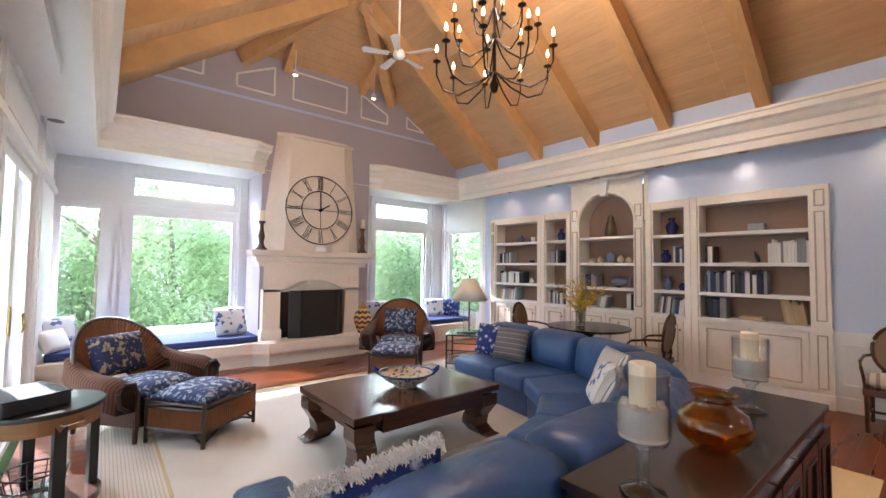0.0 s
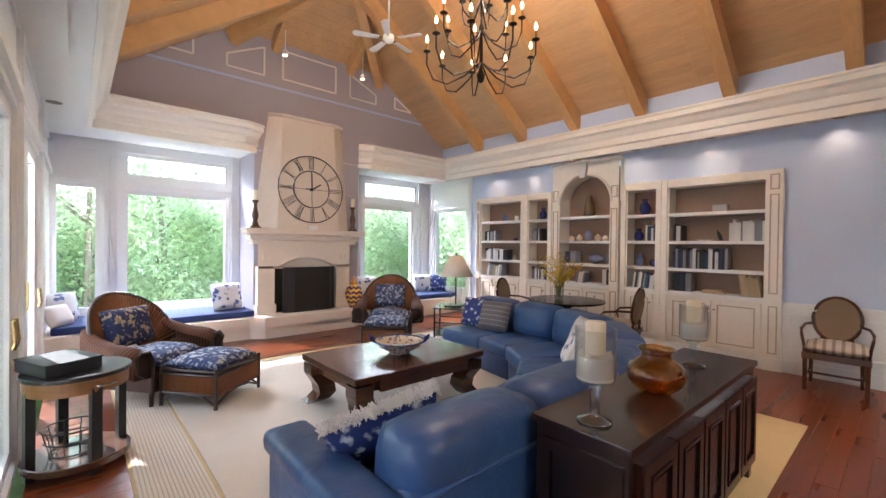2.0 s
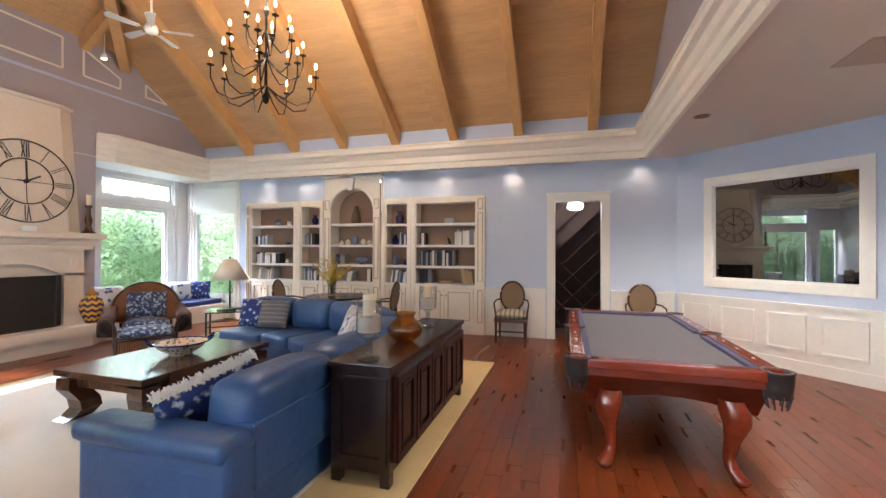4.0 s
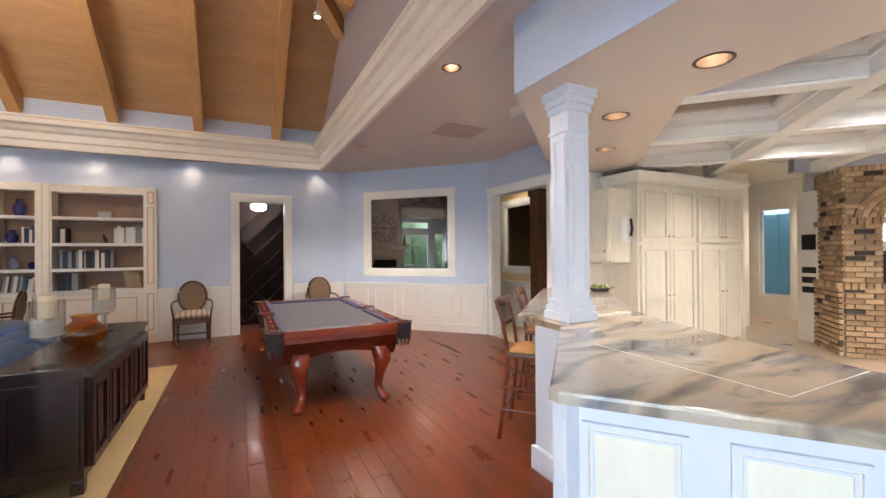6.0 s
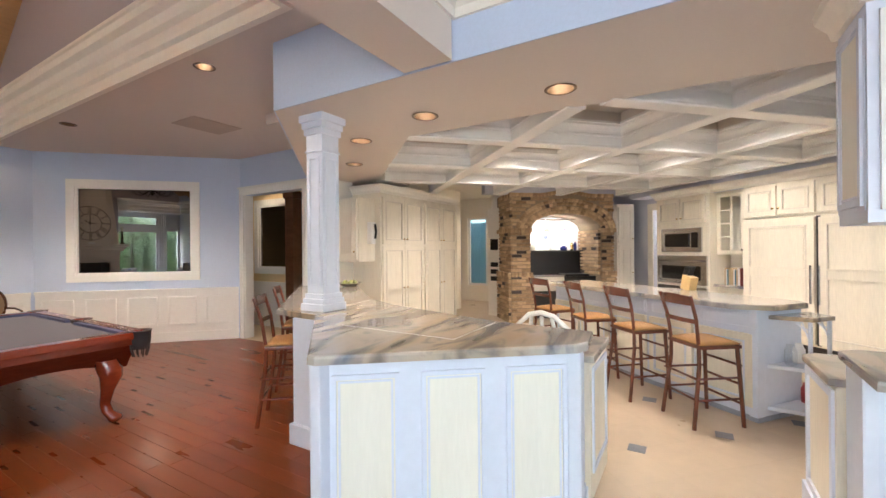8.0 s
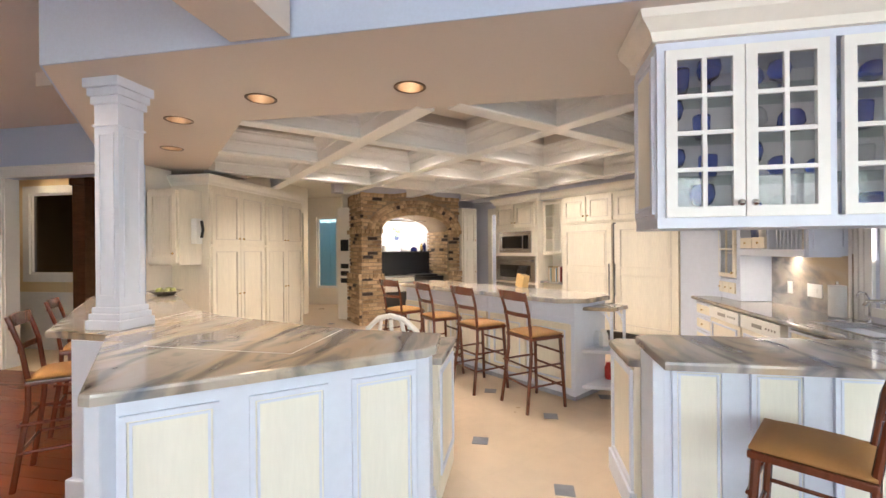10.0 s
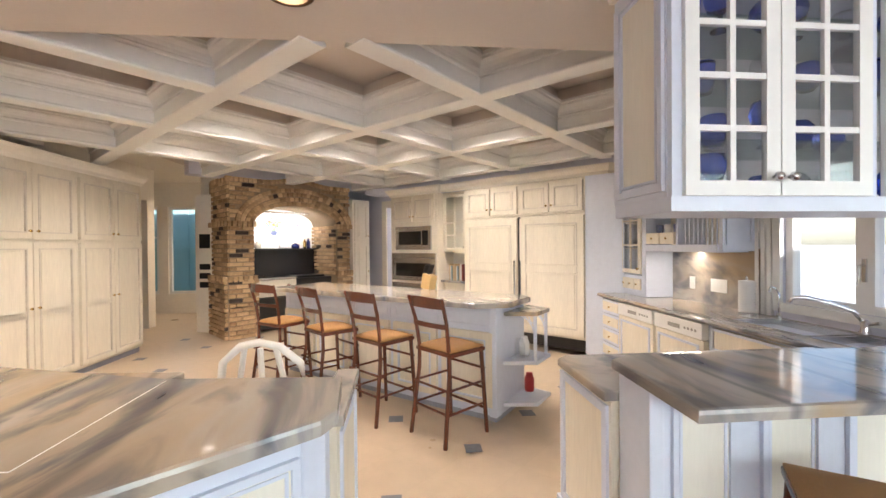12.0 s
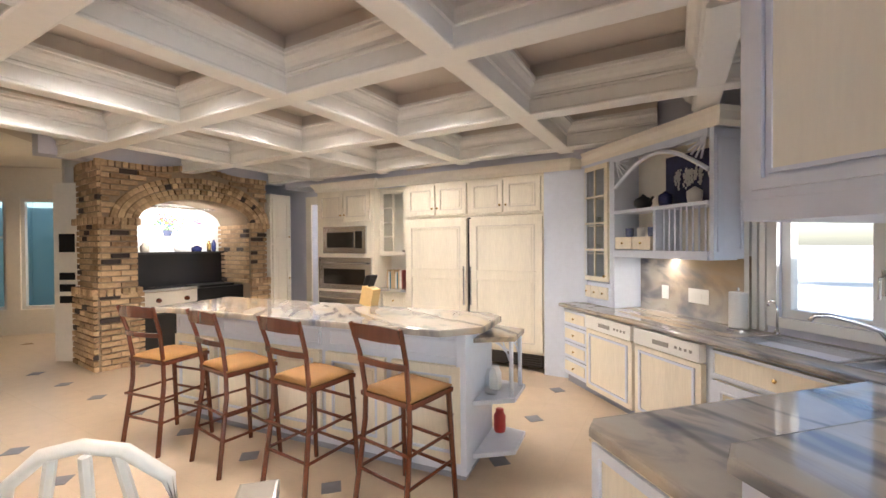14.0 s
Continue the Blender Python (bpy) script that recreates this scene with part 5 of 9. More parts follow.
def pillow(x, y, z, w, h, t, tilt, turn, material, label, fringe=None, spin=0):
    """A throw pillow that stands on an edge and leans back by tilt; turn is the way that it faces (degrees, 0 faces -y)."""
    ob = part("pillow", cushion(w, h, t, n=10), material, smooth=True)
    ob.matrix_world = Matrix.Translation((x, y, z)) @ Matrix.Rotation(radians(turn), 4, "Z") @ Matrix.Rotation(radians(90 - tilt), 4, "X") @ Matrix.Translation((0, h / 2, -t / 2)) @ Matrix.Rotation(radians(spin), 4, "Z")
    tagged(ob, label, "pillow")
    if fringe:
        bm = bmesh.new()
        rr = random.Random(3)
        for k in range(900):
            a = rr.uniform(-w / 2, w / 2)
            p = Vector((a, h / 2 * 0.96, t / 2 + rr.uniform(-0.02, 0.02)))
            q = p + Vector((rr.uniform(-0.02, 0.02), rr.uniform(0.0, 0.03), rr.uniform(-0.035, 0.035)))
            tube([p, (p + q) / 2 + Vector((0, 0.012, 0)), q], 0.006, bm, 4, 0.003)
        part("fringe", bm, fringe, ob, "cream looped fringe")
    return ob


for x0, x1 in ((-0.10, 2.36), (4.5, 6.94)):
    ob = part("seat_cushion", box(x0, 6.84, HT, x1, 7.80, HT + 0.10, bevel=0.025), NAVY, smooth=False)
    tagged(ob, "long navy window seat cushion", "cushion")
SEAT = HT + 0.10
pillow(2.05, 7.15, SEAT, 0.50, 0.46, 0.18, 18, 12, IKAT, "blue and white ikat pillow on the window seat")
pillow(0.0, 7.35, SEAT, 0.46, 0.42, 0.16, 18, 30, IKAT, "blue and white pillow on the window seat")
pillow(0.02, 7.0, SEAT, 0.40, 0.30, 0.14, 25, 55, WHITECLOTH, "white fluffy pillow on the window seat")
pillow(4.72, 7.12, SEAT, 0.46, 0.46, 0.16, 20, -15, IKAT, "blue and white pillow with cream trim")
pillow(4.95, 7.05, SEAT, 0.36, 0.30, 0.13, 25, -5, NAVY, "dark navy pillow on the window seat")
pillow(6.35, 7.35, SEAT, 0.46, 0.42, 0.16, 18, -20, IKAT, "blue and white pillow by the corner window")
pillow(6.65, 7.2, SEAT, 0.46, 0.42, 0.16, 18, -50, PRINT, "blue printed pillow by the corner window")

# ---------------------------------------------------------------- rugs
bm = box(0.42, 0.22, 0.0, 5.05, 5.45, 0.008)
tagged(part("sisal_rug", bm, SISAL), "tan woven sisal rug under the sofa", "rug")
bm = bmesh.new()
for i in range(16):
    x = 0.44 + i * 0.024
    box(x, 0.9, 0.008, x + 0.017, 5.43, 0.013, bm)
tagged(part("rug_border", bm, RUGM), "ribbed cream border strip of the rug", "rug")
bm = box(0.84, 0.86, 0.008, 4.96, 5.30, 0.022, bevel=0.005)
tagged(part("cream_rug", bm, RUGM), "thick cream wool rug", "rug")

# ---------------------------------------------------------------- coffee table
def coffee_table():
    t = thing("coffee_table", "low dark walnut coffee table with curved bracket legs", "table")
    part("tabletop", box(1.84, 2.60, 0.425, 3.36, 3.66, 0.48, bevel=0.008), WALNUT, t)
    part("apron", box(1.92, 2.68, 0.32, 3.28, 3.58, 0.425), WALNUT, t)
    part("frieze", box(2.08, 2.585, 0.335, 3.12, 3.675, 0.475), WALNUT, t)
    for sx, sy in ((1, 1), (1, -1), (-1, 1), (-1, -1)):
        cx, cy = (1.97 if sx < 0 else 3.23), (2.73 if sy < 0 else 3.53)
        bm = bmesh.new()
        prof = [(0.10, 0.40), (0.10, 0.30), (0.045, 0.20), (0.035, 0.12), (0.08, 0.05), (0.12, 0.022)]
        rings = []
        for o, z in prof:
            w = 0.085
            px, py = cx + sx * (o - 0.07), cy + sy * (o - 0.07)
            rings.append([bm.verts.new((px + a * w, py + b * w, z)) for a, b in ((-1, -1), (1, -1), (1, 1), (-1, 1))])
        for a, b in zip(rings, rings[1:]):
            for i in range(4):
                bm.faces.new((a[i], a[(i + 1) % 4], b[(i + 1) % 4], b[i]))
        bm.faces.new(rings[0])
        bm.faces.new(rings[-1])
        part("leg", bm, WALNUT, t)
    return t


coffee_table()
bowl = thing("bowl", "wide painted pottery bowl with looped handles", "bowl")
m = Matrix.Translation((2.62, 3.08, 0.48))
part("body", lathe([(0.10, 0), (0.11, 0.02), (0.20, 0.07), (0.245, 0.125), (0.25, 0.13), (0.225, 0.12), (0.16, 0.06), (0.0, 0.035)], m=m, n=32), damask("pottery", (0.04, 0.05, 0.16), (0.60, 0.50, 0.38), 26, 0.5), bowl, smooth=True)
part("rim", tube([(0.248 * math.cos(2 * math.pi * i / 32), 0.248 * math.sin(2 * math.pi * i / 32), 0.128) for i in range(33)], 0.010, None, 6, m=m), COB, bowl, "dark blue rim")
for a in (-35, 145):
    part("handle", tube([(0.24, -0.06, 0.12), (0.29, -0.04, 0.16), (0.30, 0, 0.18), (0.29, 0.04, 0.16), (0.24, 0.06, 0.12)], 0.012, None, 6, m=m @ Matrix.Rotation(radians(a), 4, "Z")), COB, bowl)

# ---------------------------------------------------------------- sectional sofa
def rounded(points, z0, z1, r, taper=None):
    """A soft upholstered block over a plan outline, all edges rounded."""
    bm = prism(points, z0, z1)
    if taper:
        for v in bm.verts:
            if v.co.z > z1 - 1e-4:
                v.co.x += taper[0]
                v.co.y += taper[1]
    bmesh.ops.bevel(bm, geom=list(bm.edges), offset=r, segments=3, profile=0.55, affect="EDGES")
    return bm


def lerp2(a, b, t):
    return (a[0] + (b[0] - a[0]) * t, a[1] + (b[1] - a[1]) * t)


BACKS = [(1.09, 0.83), (1.94, 0.83), (2.82, 0.84), (3.70, 1.04), (4.46, 1.62), (4.78, 2.42), (4.84, 3.18), (4.84, 3.92)]
FRONT = [(1.09, 1.86), (1.90, 1.86), (2.60, 1.86), (3.10, 1.98), (3.56, 2.28), (3.84, 2.72), (3.92, 3.22), (3.92, 3.92)]
sofa = thing("sectional_sofa", "curved blue leather sectional sofa facing the fireplace", "sofa")
for i in range(len(BACKS) - 1):
    b0, b1, f0, f1 = BACKS[i], BACKS[i + 1], FRONT[i], FRONT[i + 1]
    g = 0.006
    b0, b1 = lerp2(b0, b1, g), lerp2(b0, b1, 1 - g)
    f0, f1 = lerp2(f0, f1, g), lerp2(f0, f1, 1 - g)
    part("base", rounded([lerp2(b0, f0, 0.04), lerp2(b1, f1, 0.04), lerp2(b1, f1, 0.95), lerp2(b0, f0, 0.95)], 0.022, 0.27, 0.02), LEATHER, sofa, smooth=True)
    part("seat", rounded([lerp2(b0, f0, 0.26), lerp2(b1, f1, 0.26), f1, f0], 0.265, 0.44, 0.05), LEATHER, sofa, smooth=True)
    n = Vector((b0[0] + b1[0] - f0[0] - f1[0], b0[1] + b1[1] - f0[1] - f1[1])).normalized() * 0.07
    part("backrest", rounded([b0, b1, lerp2(b1, f1, 0.16), lerp2(b0, f0, 0.16)], 0.26, 0.64, 0.035), LEATHER, sofa, smooth=True)
    roll = rounded([lerp2(b0, f0, 0.02), lerp2(b1, f1, 0.02), lerp2(b1, f1, 0.40), lerp2(b0, f0, 0.40)], 0.41, 0.85, 0.13, (n.x * 0.6, n.y * 0.6))
    bmesh.ops.smooth_vert(roll, verts=roll.verts, factor=0.35, use_axis_x=True, use_axis_y=True, use_axis_z=True)
    part("back_cushion", roll, LEATHER, sofa, smooth=True)
    part("back_seam", tube([Vector((b0[0], b0[1], 0.63)), Vector((b1[0], b1[1], 0.63))], 0.012), LEATHER, sofa, smooth=True)
part("arm", rounded([(0.89, 0.80), (1.10, 0.80), (1.10, 1.84), (0.89, 1.84)], 0.022, 0.58, 0.06), LEATHER, sofa, smooth=True)
part("arm_pad", rounded([(0.87, 0.82), (1.12, 0.82), (1.12, 1.87), (0.87, 1.87)], 0.50, 0.62, 0.05), LEATHER, sofa, smooth=True)
pillow(1.34, 1.50, 0.45, 0.58, 0.46, 0.17, 34, 168, PRINT, "navy pillow with shell print and cream fringe", fringe=WHITECLOTH, spin=-18)
pillow(1.90, 1.62, 0.44, 0.46, 0.42, 0.15, 52, 172, PLAID, "grey plaid pillow on the sofa")
pillow(4.34, 3.70, 0.44, 0.44, 0.42, 0.15, 20, -75, PRINT, "navy printed pillow on the sofa")
pillow(4.30, 3.34, 0.44, 0.46, 0.42, 0.15, 22, -80, PLAID, "grey plaid pillow on the sofa")
pillow(3.86, 1.86, 0.44, 0.48, 0.46, 0.15, 22, -128, TICKING, "striped ticking pillow on the sofa")
pillow(3.70, 1.86, 0.44, 0.40, 0.40, 0.13, 30, -140, IKAT, "blue ikat pillow on the sofa")
pillow(3.46, 1.66, 0.44, 0.44, 0.40, 0.14, 28, -150, TICKING, "striped ticking pillow leaning on the sofa")

# ---------------------------------------------------------------- console behind the sofa
def console():
    c = thing("console_table", "long espresso sideboard behind the sofa", "sideboard")
    X0, X1, Y0, Y1 = 1.76, 3.68, 0.35, 0.78
    part("top", box(X0 - 0.02, Y0 - 0.02, 0.775, X1 + 0.02, Y1 + 0.02, 0.81, bevel=0.005), ESPRESSO, c)
    part("body", box(X0, Y0, 0.10, X1, Y1, 0.775), ESPRESSO, c)
    for x in (X0, X1 - 0.07):
        for y in (Y0, Y1 - 0.07):
            part("foot", box(x, y, 0.008, x + 0.07, y + 0.07, 0.10, bevel=0.008), ESPRESSO, c)
    m = frame_on((X0, Y0, 0), (1, 0))
    w = (X1 - X0 - 0.12) / 5
    for i in range(5):
        panel_door(c, m, 0.06 + w * i + 0.012, 0.06 + w * (i + 1) - 0.012, 0.15, 0.72, mat("mahogany_door", (0.055, 0.014, 0.010), 0.25, var=0.3, grain=9, stretch=(5, 5, 1), coat=0.3), knob=None, inset=ESPRESSO)
    m2 = frame_on((X0, Y1, 0), (0, -1))
    part("end_panel", frame_bars(m2, 0.03, 0.41, 0.15, 0.72, 0.05, 0.012, -0.012), ESPRESSO, c)
    return c


console()


def hurricane(x, y, s, label):
    h = thing("candle_holder", label, "candle holder", "glass candle holders")
    m = Matrix.Translation((x, y, 0.81)) @ Matrix.Diagonal((s, s, s, 1))
    part("foot", lathe([(0.075, 0), (0.07, 0.012), (0.025, 0.028), (0.02, 0.04), (0.022, 0.14), (0.045, 0.165), (0.0, 0.166)], m=m, n=24), THICK, h, "clear glass foot", smooth=True)
    part("cylinder", lathe([(0.03, 0.168), (0.078, 0.175), (0.085, 0.20), (0.085, 0.40), (0.082, 0.40), (0.081, 0.20), (0.03, 0.182)], m=m, n=28), CLEAR, h, "clear thin glass cylinder", smooth=True)
    part("sand", lathe([(0.075, 0.186), (0.080, 0.21), (0.080, 0.285), (0.04, 0.292), (0.0, 0.29)], m=m, n=24), mat("sand", (0.60, 0.55, 0.48), 0.95, var=0.3, grain=200, bump=0.6), h)
    part("candle", lathe([(0.042, 0.28), (0.042, 0.425), (0.036, 0.43), (0.0, 0.426)], m=m, n=20), WAX, h)
    bm = bmesh.new()
    for i in range(8):
        a = i * 0.8
        lathe([(0.0, 0), (0.012, 0.005), (0.010, 0.015), (0.0, 0.018)], bm, m @ Matrix.Translation((0.062 * math.cos(a), 0.062 * math.sin(a), 0.285)), 8)
    part("pebbles", bm, SHELL, h)
    return h


hurricane(1.88, 0.56, 1.04, "tall clear glass holder with an ivory candle in sand")
hurricane(3.20, 0.58, 1.0, "clear glass holder with an ivory candle and shells")
v = thing("amber_vase", "round ribbed amber glass vase on the sideboard", "vase")
bm = bmesh.new()
prof = [(0.055, 0), (0.075, 0.008), (0.13, 0.06), (0.148, 0.11), (0.125, 0.16), (0.075, 0.195), (0.066, 0.215), (0.085, 0.24), (0.09, 0.242), (0.070, 0.215), (0.078, 0.192), (0.12, 0.155), (0.14, 0.11), (0.12, 0.06), (0.05, 0.012)]
lathe(prof, bm, None, 48)
for vt in bm.verts:
    a = math.atan2(vt.co.y, vt.co.x)
    k = 1 + 0.018 * math.cos(a * 16) * min(1, vt.co.z / 0.05)
    vt.co.x, vt.co.y = vt.co.x * k, vt.co.y * k
part("body", bm, AMBER, v, smooth=True)
v.matrix_world = Matrix.Translation((2.47, 0.53, 0.81))

# ---------------------------------------------------------------- rattan chaises
CANE = stripes("split_cane", (0.10, 0.034, 0.012), (0.022, 0.010, 0.006), 28, 1, 0.72)
def rattan_chaise():
    """A low rattan armchair with a fan back, and its ottoman pushed against it; it faces -y, the ottoman's far end at the origin."""
    c = thing("rattan_chaise", "brown rattan fan-back armchair with ottoman and printed cushions", "armchair", "rattan chairs")
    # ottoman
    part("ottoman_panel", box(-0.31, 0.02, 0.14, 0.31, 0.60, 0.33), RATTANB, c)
    for x in (-0.32, 0.32):
        for y in (0.01, 0.60):
            part("leg", tube([(x, y, 0.02), (x, y, 0.40)], 0.018), RATTAND, c)
    for z in (0.15, 0.33, 0.37):
        part("rail", tube([(-0.32, 0.6, z), (-0.32, 0.01, z), (0.32, 0.01, z), (0.32, 0.6, z)], 0.014), RATTAND, c)
    for x in (-0.32, 0.32):
        bm = bmesh.new()
        tube([(x, 0.01, 0.06), (x, 0.15, 0.13), (x, 0.30, 0.145), (x, 0.46, 0.13), (x, 0.60, 0.06)], 0.011, bm, 6)
        part("apron_rail", bm, RATTAND, c)
    bm = bmesh.new()
    tube([(-0.32, 0.01, 0.06), (-0.15, 0.01, 0.13), (0, 0.01, 0.145), (0.15, 0.01, 0.13), (0.32, 0.01, 0.06)], 0.011, bm, 6)
    part("apron_rail", bm, RATTAND, c)
    for k in range(23):
        x = -0.30 + k * 0.6 / 22
        part("cane", tube([(x, 0.008, 0.14), (x, 0.008, 0.33)], 0.009, None, 5), RATTAN, c)
        y = 0.03 + k * 0.55 / 22
        for s in (-0.315, 0.315):
            part("cane", tube([(s, y, 0.14), (s, y, 0.33)], 0.009, None, 5), RATTAN, c)
    part("ottoman_cushion", cushion(0.62, 0.60, 0.15, m=Matrix.Translation((0, 0.31, 0.33)), n=10), TOILE, c, "blue and white printed cushion", smooth=True)
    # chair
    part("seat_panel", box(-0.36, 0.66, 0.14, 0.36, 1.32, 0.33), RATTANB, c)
    part("seat_cushion", cushion(0.62, 0.62, 0.17, m=Matrix.Translation((0, 0.96, 0.33)), n=10), TOILE, c, "blue and white printed cushion", smooth=True)
    for x in (-0.37, 0.37):
        part("leg", tube([(x, 0.66, 0.02), (x, 0.66, 0.40)], 0.020), RATTAND, c)
        part("leg", tube([(x * 0.9, 1.40, 0.02), (x * 0.9, 1.36, 0.40)], 0.020), RATTAND, c)
    # arms that roll outwards
    for s in (-1, 1):
        bm = bmesh.new()
        rings = []
        for y, top, w in ((0.64, 0.50, 0.10), (0.80, 0.54, 0.11), (1.0, 0.56, 0.10), (1.2, 0.62, 0.08), (1.36, 0.72, 0.05)):
            ring = []
            for k in range(9):
                a = math.pi * (k / 8)
                ring.append(bm.verts.new((s * (0.40 + w * (1 - math.cos(a)) - 0.03), y, top - 0.02 + w * 0.75 * math.sin(a) - (0.16 if k == 8 else 0))))
            ring.append(bm.verts.new((s * 0.38, y, 0.30)))
            rings.append(ring)
        for a, b in zip(rings, rings[1:]):
            for k in range(9):
                bm.faces.new((a[k], a[k + 1], b[k + 1], b[k]))
        bm.faces.new(rings[0])
        part("arm", bm, CANE, c, smooth=True)
        part("arm_rim", tube([(s * 0.38, 0.635, 0.14), (s * 0.38, 0.635, 0.46), (s * 0.42, 0.635, 0.55), (s * 0.50, 0.635, 0.56), (s * 0.56, 0.635, 0.49), (s * 0.54, 0.635, 0.38), (s * 0.46, 0.635, 0.32)], 0.018), RATTAND, c)
    # fan back
    bm = bmesh.new()
    rim = []
    for k in range(25):
        a = math.pi * k / 24
        x = -0.47 * math.cos(a)
        z = 0.46 + 0.56 * math.sin(a) ** 0.8
        rim.append((x, 1.34 + 0.20 * math.sin(a) - 0.14 * abs(math.cos(a)) ** 2, z))
    cen = Vector((0, 1.34, 0.36))
    vv = [bm.verts.new(p) for p in rim]
    v2 = [bm.verts.new(cen + (Vector(p) - cen) * 0.25) for p in rim]
    for k in range(24):
        bm.faces.new((vv[k], vv[k + 1], v2[k + 1], v2[k]))
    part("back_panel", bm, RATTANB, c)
    part("back_rim", tube(rim, 0.022, None, 8), RATTAND, c)
    for k in range(49):
        a = math.pi * k / 48
        p = Vector((-0.47 * math.cos(a), 1.34 + 0.20 * math.sin(a) - 0.14 * abs(math.cos(a)) ** 2, 0.46 + 0.56 * math.sin(a) ** 0.8))
        part("cane", tube([cen + (p - cen) * 0.3 + Vector((0, -0.012, 0)), p + Vector((0, -0.008, 0))], 0.011, None, 5, 0.014), RATTAN, c)
    part("back_cushion", cushion(0.56, 0.42, 0.17, m=Matrix.Translation((0, 1.27, 0.49)) @ Matrix.Rotation(radians(72), 4, "X") @ Matrix.Translation((0, 0.2, -0.08)), n=10), FLORAL, c, "navy floral back cushion", smooth=True)
    return c


ch = rattan_chaise()
ch.matrix_world = Matrix.Translation((1.38, 4.09, 0.0)) @ Matrix.Rotation(radians(38), 4, "Z")
ch2 = copy_thing(ch, Matrix.Translation((3.52, 4.72, 0.0)) @ Matrix.Rotation(radians(-38), 4, "Z"))
for o in ch2.children:
    if o.name.startswith("back_cushion"):
        o.data = o.data.copy()
        o.data.materials[0] = TOILE
        o["label"] = "blue and white back cushion"

# ---------------------------------------------------------------- tables and lamp
st = thing("side_table", "round dark wooden side table with a lower shelf", "table")
m = Matrix.Translation((0.16, 3.54, 0))
part("tabletop", lathe([(0.30, 0.655), (0.305, 0.66), (0.305, 0.68), (0.30, 0.685), (0.0, 0.686)], m=m, n=40), BLACK, st)
part("apron", lathe([(0.285, 0.56), (0.29, 0.655), (0.0, 0.655)], m=m, n=40), mat("oak_apron", (0.22, 0.10, 0.035), 0.35, var=0.3, grain=8, stretch=(1, 1, 8)), st)
for a in (20, 110, 200, 290):
    part("leg", box(0.235, -0.03, 0.0, 0.285, 0.03, 0.60, None, m @ Matrix.Rotation(radians(a), 4, "Z")), BLACK, st)
part("shelf", lathe([(0.29, 0.05), (0.30, 0.055), (0.30, 0.095), (0.29, 0.10), (0.0, 0.10)], m=m, n=40), WALNUT, st)
part("pull", tube([(0.292, -0.06, 0.61), (0.31, -0.05, 0.605), (0.31, 0.05, 0.605), (0.292, 0.06, 0.61)], 0.006, m=m @ Matrix.Rotation(radians(-60), 4, "Z")), STEEL, st, "steel drawer pull")
bx = thing("video_player", "flat black box on the side table", "electronics")
part("body", box(-0.16, -0.20, 0.0, 0.16, 0.20, 0.075, bevel=0.008), mat("black_plastic", (0.02, 0.02, 0.023), 0.45), bx)
part("lid", box(-0.165, -0.205, 0.077, 0.165, 0.205, 0.088, bevel=0.003), MATS["black_plastic"], bx)
bx.matrix_world = Matrix.Translation((0.06, 3.56, 0.686)) @ Matrix.Rotation(radians(25), 4, "Z")
wb = thing("wire_basket", "round black wire basket on the lower shelf", "basket")
for z, r in ((0.01, 0.12), (0.10, 0.15), (0.18, 0.16)):
    part("hoop", tube([(r * math.cos(2 * math.pi * i / 24), r * math.sin(2 * math.pi * i / 24), z) for i in range(25)], 0.006, None, 5), BLACK, wb)
for i in range(10):
    a = 2 * math.pi * i / 10
    part("wire", tube([(0.12 * math.cos(a), 0.12 * math.sin(a), 0.01), (0.16 * math.cos(a), 0.16 * math.sin(a), 0.18)], 0.004, None, 5), BLACK, wb)
wb.matrix_world = Matrix.Translation((0.13, 3.54, 0.10))

lt = thing("lamp_table", "black iron end table with a glass top and shelf", "table")
m = Matrix.Translation((4.82, 4.62, 0)) @ Matrix.Rotation(radians(-50), 4, "Z")
for x in (-0.28, 0.28):
    for y in (-0.28, 0.28):
        part("leg", tube([(x, y, 0), (x, y, 0.57)], 0.014, m=m), BLACK, lt)
part("top", box(-0.31, -0.31, 0.57, 0.31, 0.31, 0.585, None, m), glass("table_glass", (0.80, 0.85, 0.84)), lt, "clear glass top")
for z in (0.56, 0.14, 0.34):
    part("rail", frame_bars(m @ Matrix(((1, 0, 0, 0), (0, 0, 1, 0), (0, 1, 0, z), (0, 0, 0, 1))), -0.29, 0.29, -0.29, 0.29, 0.02, 0.015, 0), BLACK, lt)
part("shelf", box(-0.28, -0.28, 0.145, 0.28, 0.28, 0.155, None, m), WALNUT, lt)
for z, w in ((0.156, 0.13), (0.19, 0.11)):
    ob = part("book", box(-w, -0.09, z, w, 0.1, z + 0.032, None, m, 0.004), mat("book_grey", BOOKCOL["grey"], 0.5))
    tagged(ob, "grey book lying on the end table shelf", "book")
tl = thing("table_lamp", "clear glass table lamp with a cream cone shade", "lamp")
m = Matrix.Translation((4.74, 4.50, 0.586))
part("base", lathe([(0.10, 0), (0.10, 0.03), (0.05, 0.035)], m=m), BLACK, tl)
part("body", lathe([(0.085, 0.036), (0.095, 0.06), (0.095, 0.38), (0.04, 0.42), (0.035, 0.45)], m=m, n=24), CLEAR, tl, "clear glass cylinder", smooth=True)
part("stem", lathe([(0.012, 0.04), (0.012, 0.56)], m=m, n=8), BLACK, tl)
part("shade", lathe([(0.28, 0.50), (0.09, 0.83), (0.085, 0.83), (0.275, 0.505)], m=m, n=32), mat("lamp_shade", (0.80, 0.72, 0.60), 0.9, var=0.04, grain=200, bump=0.2), tl, "cream fabric cone shade", smooth=True)
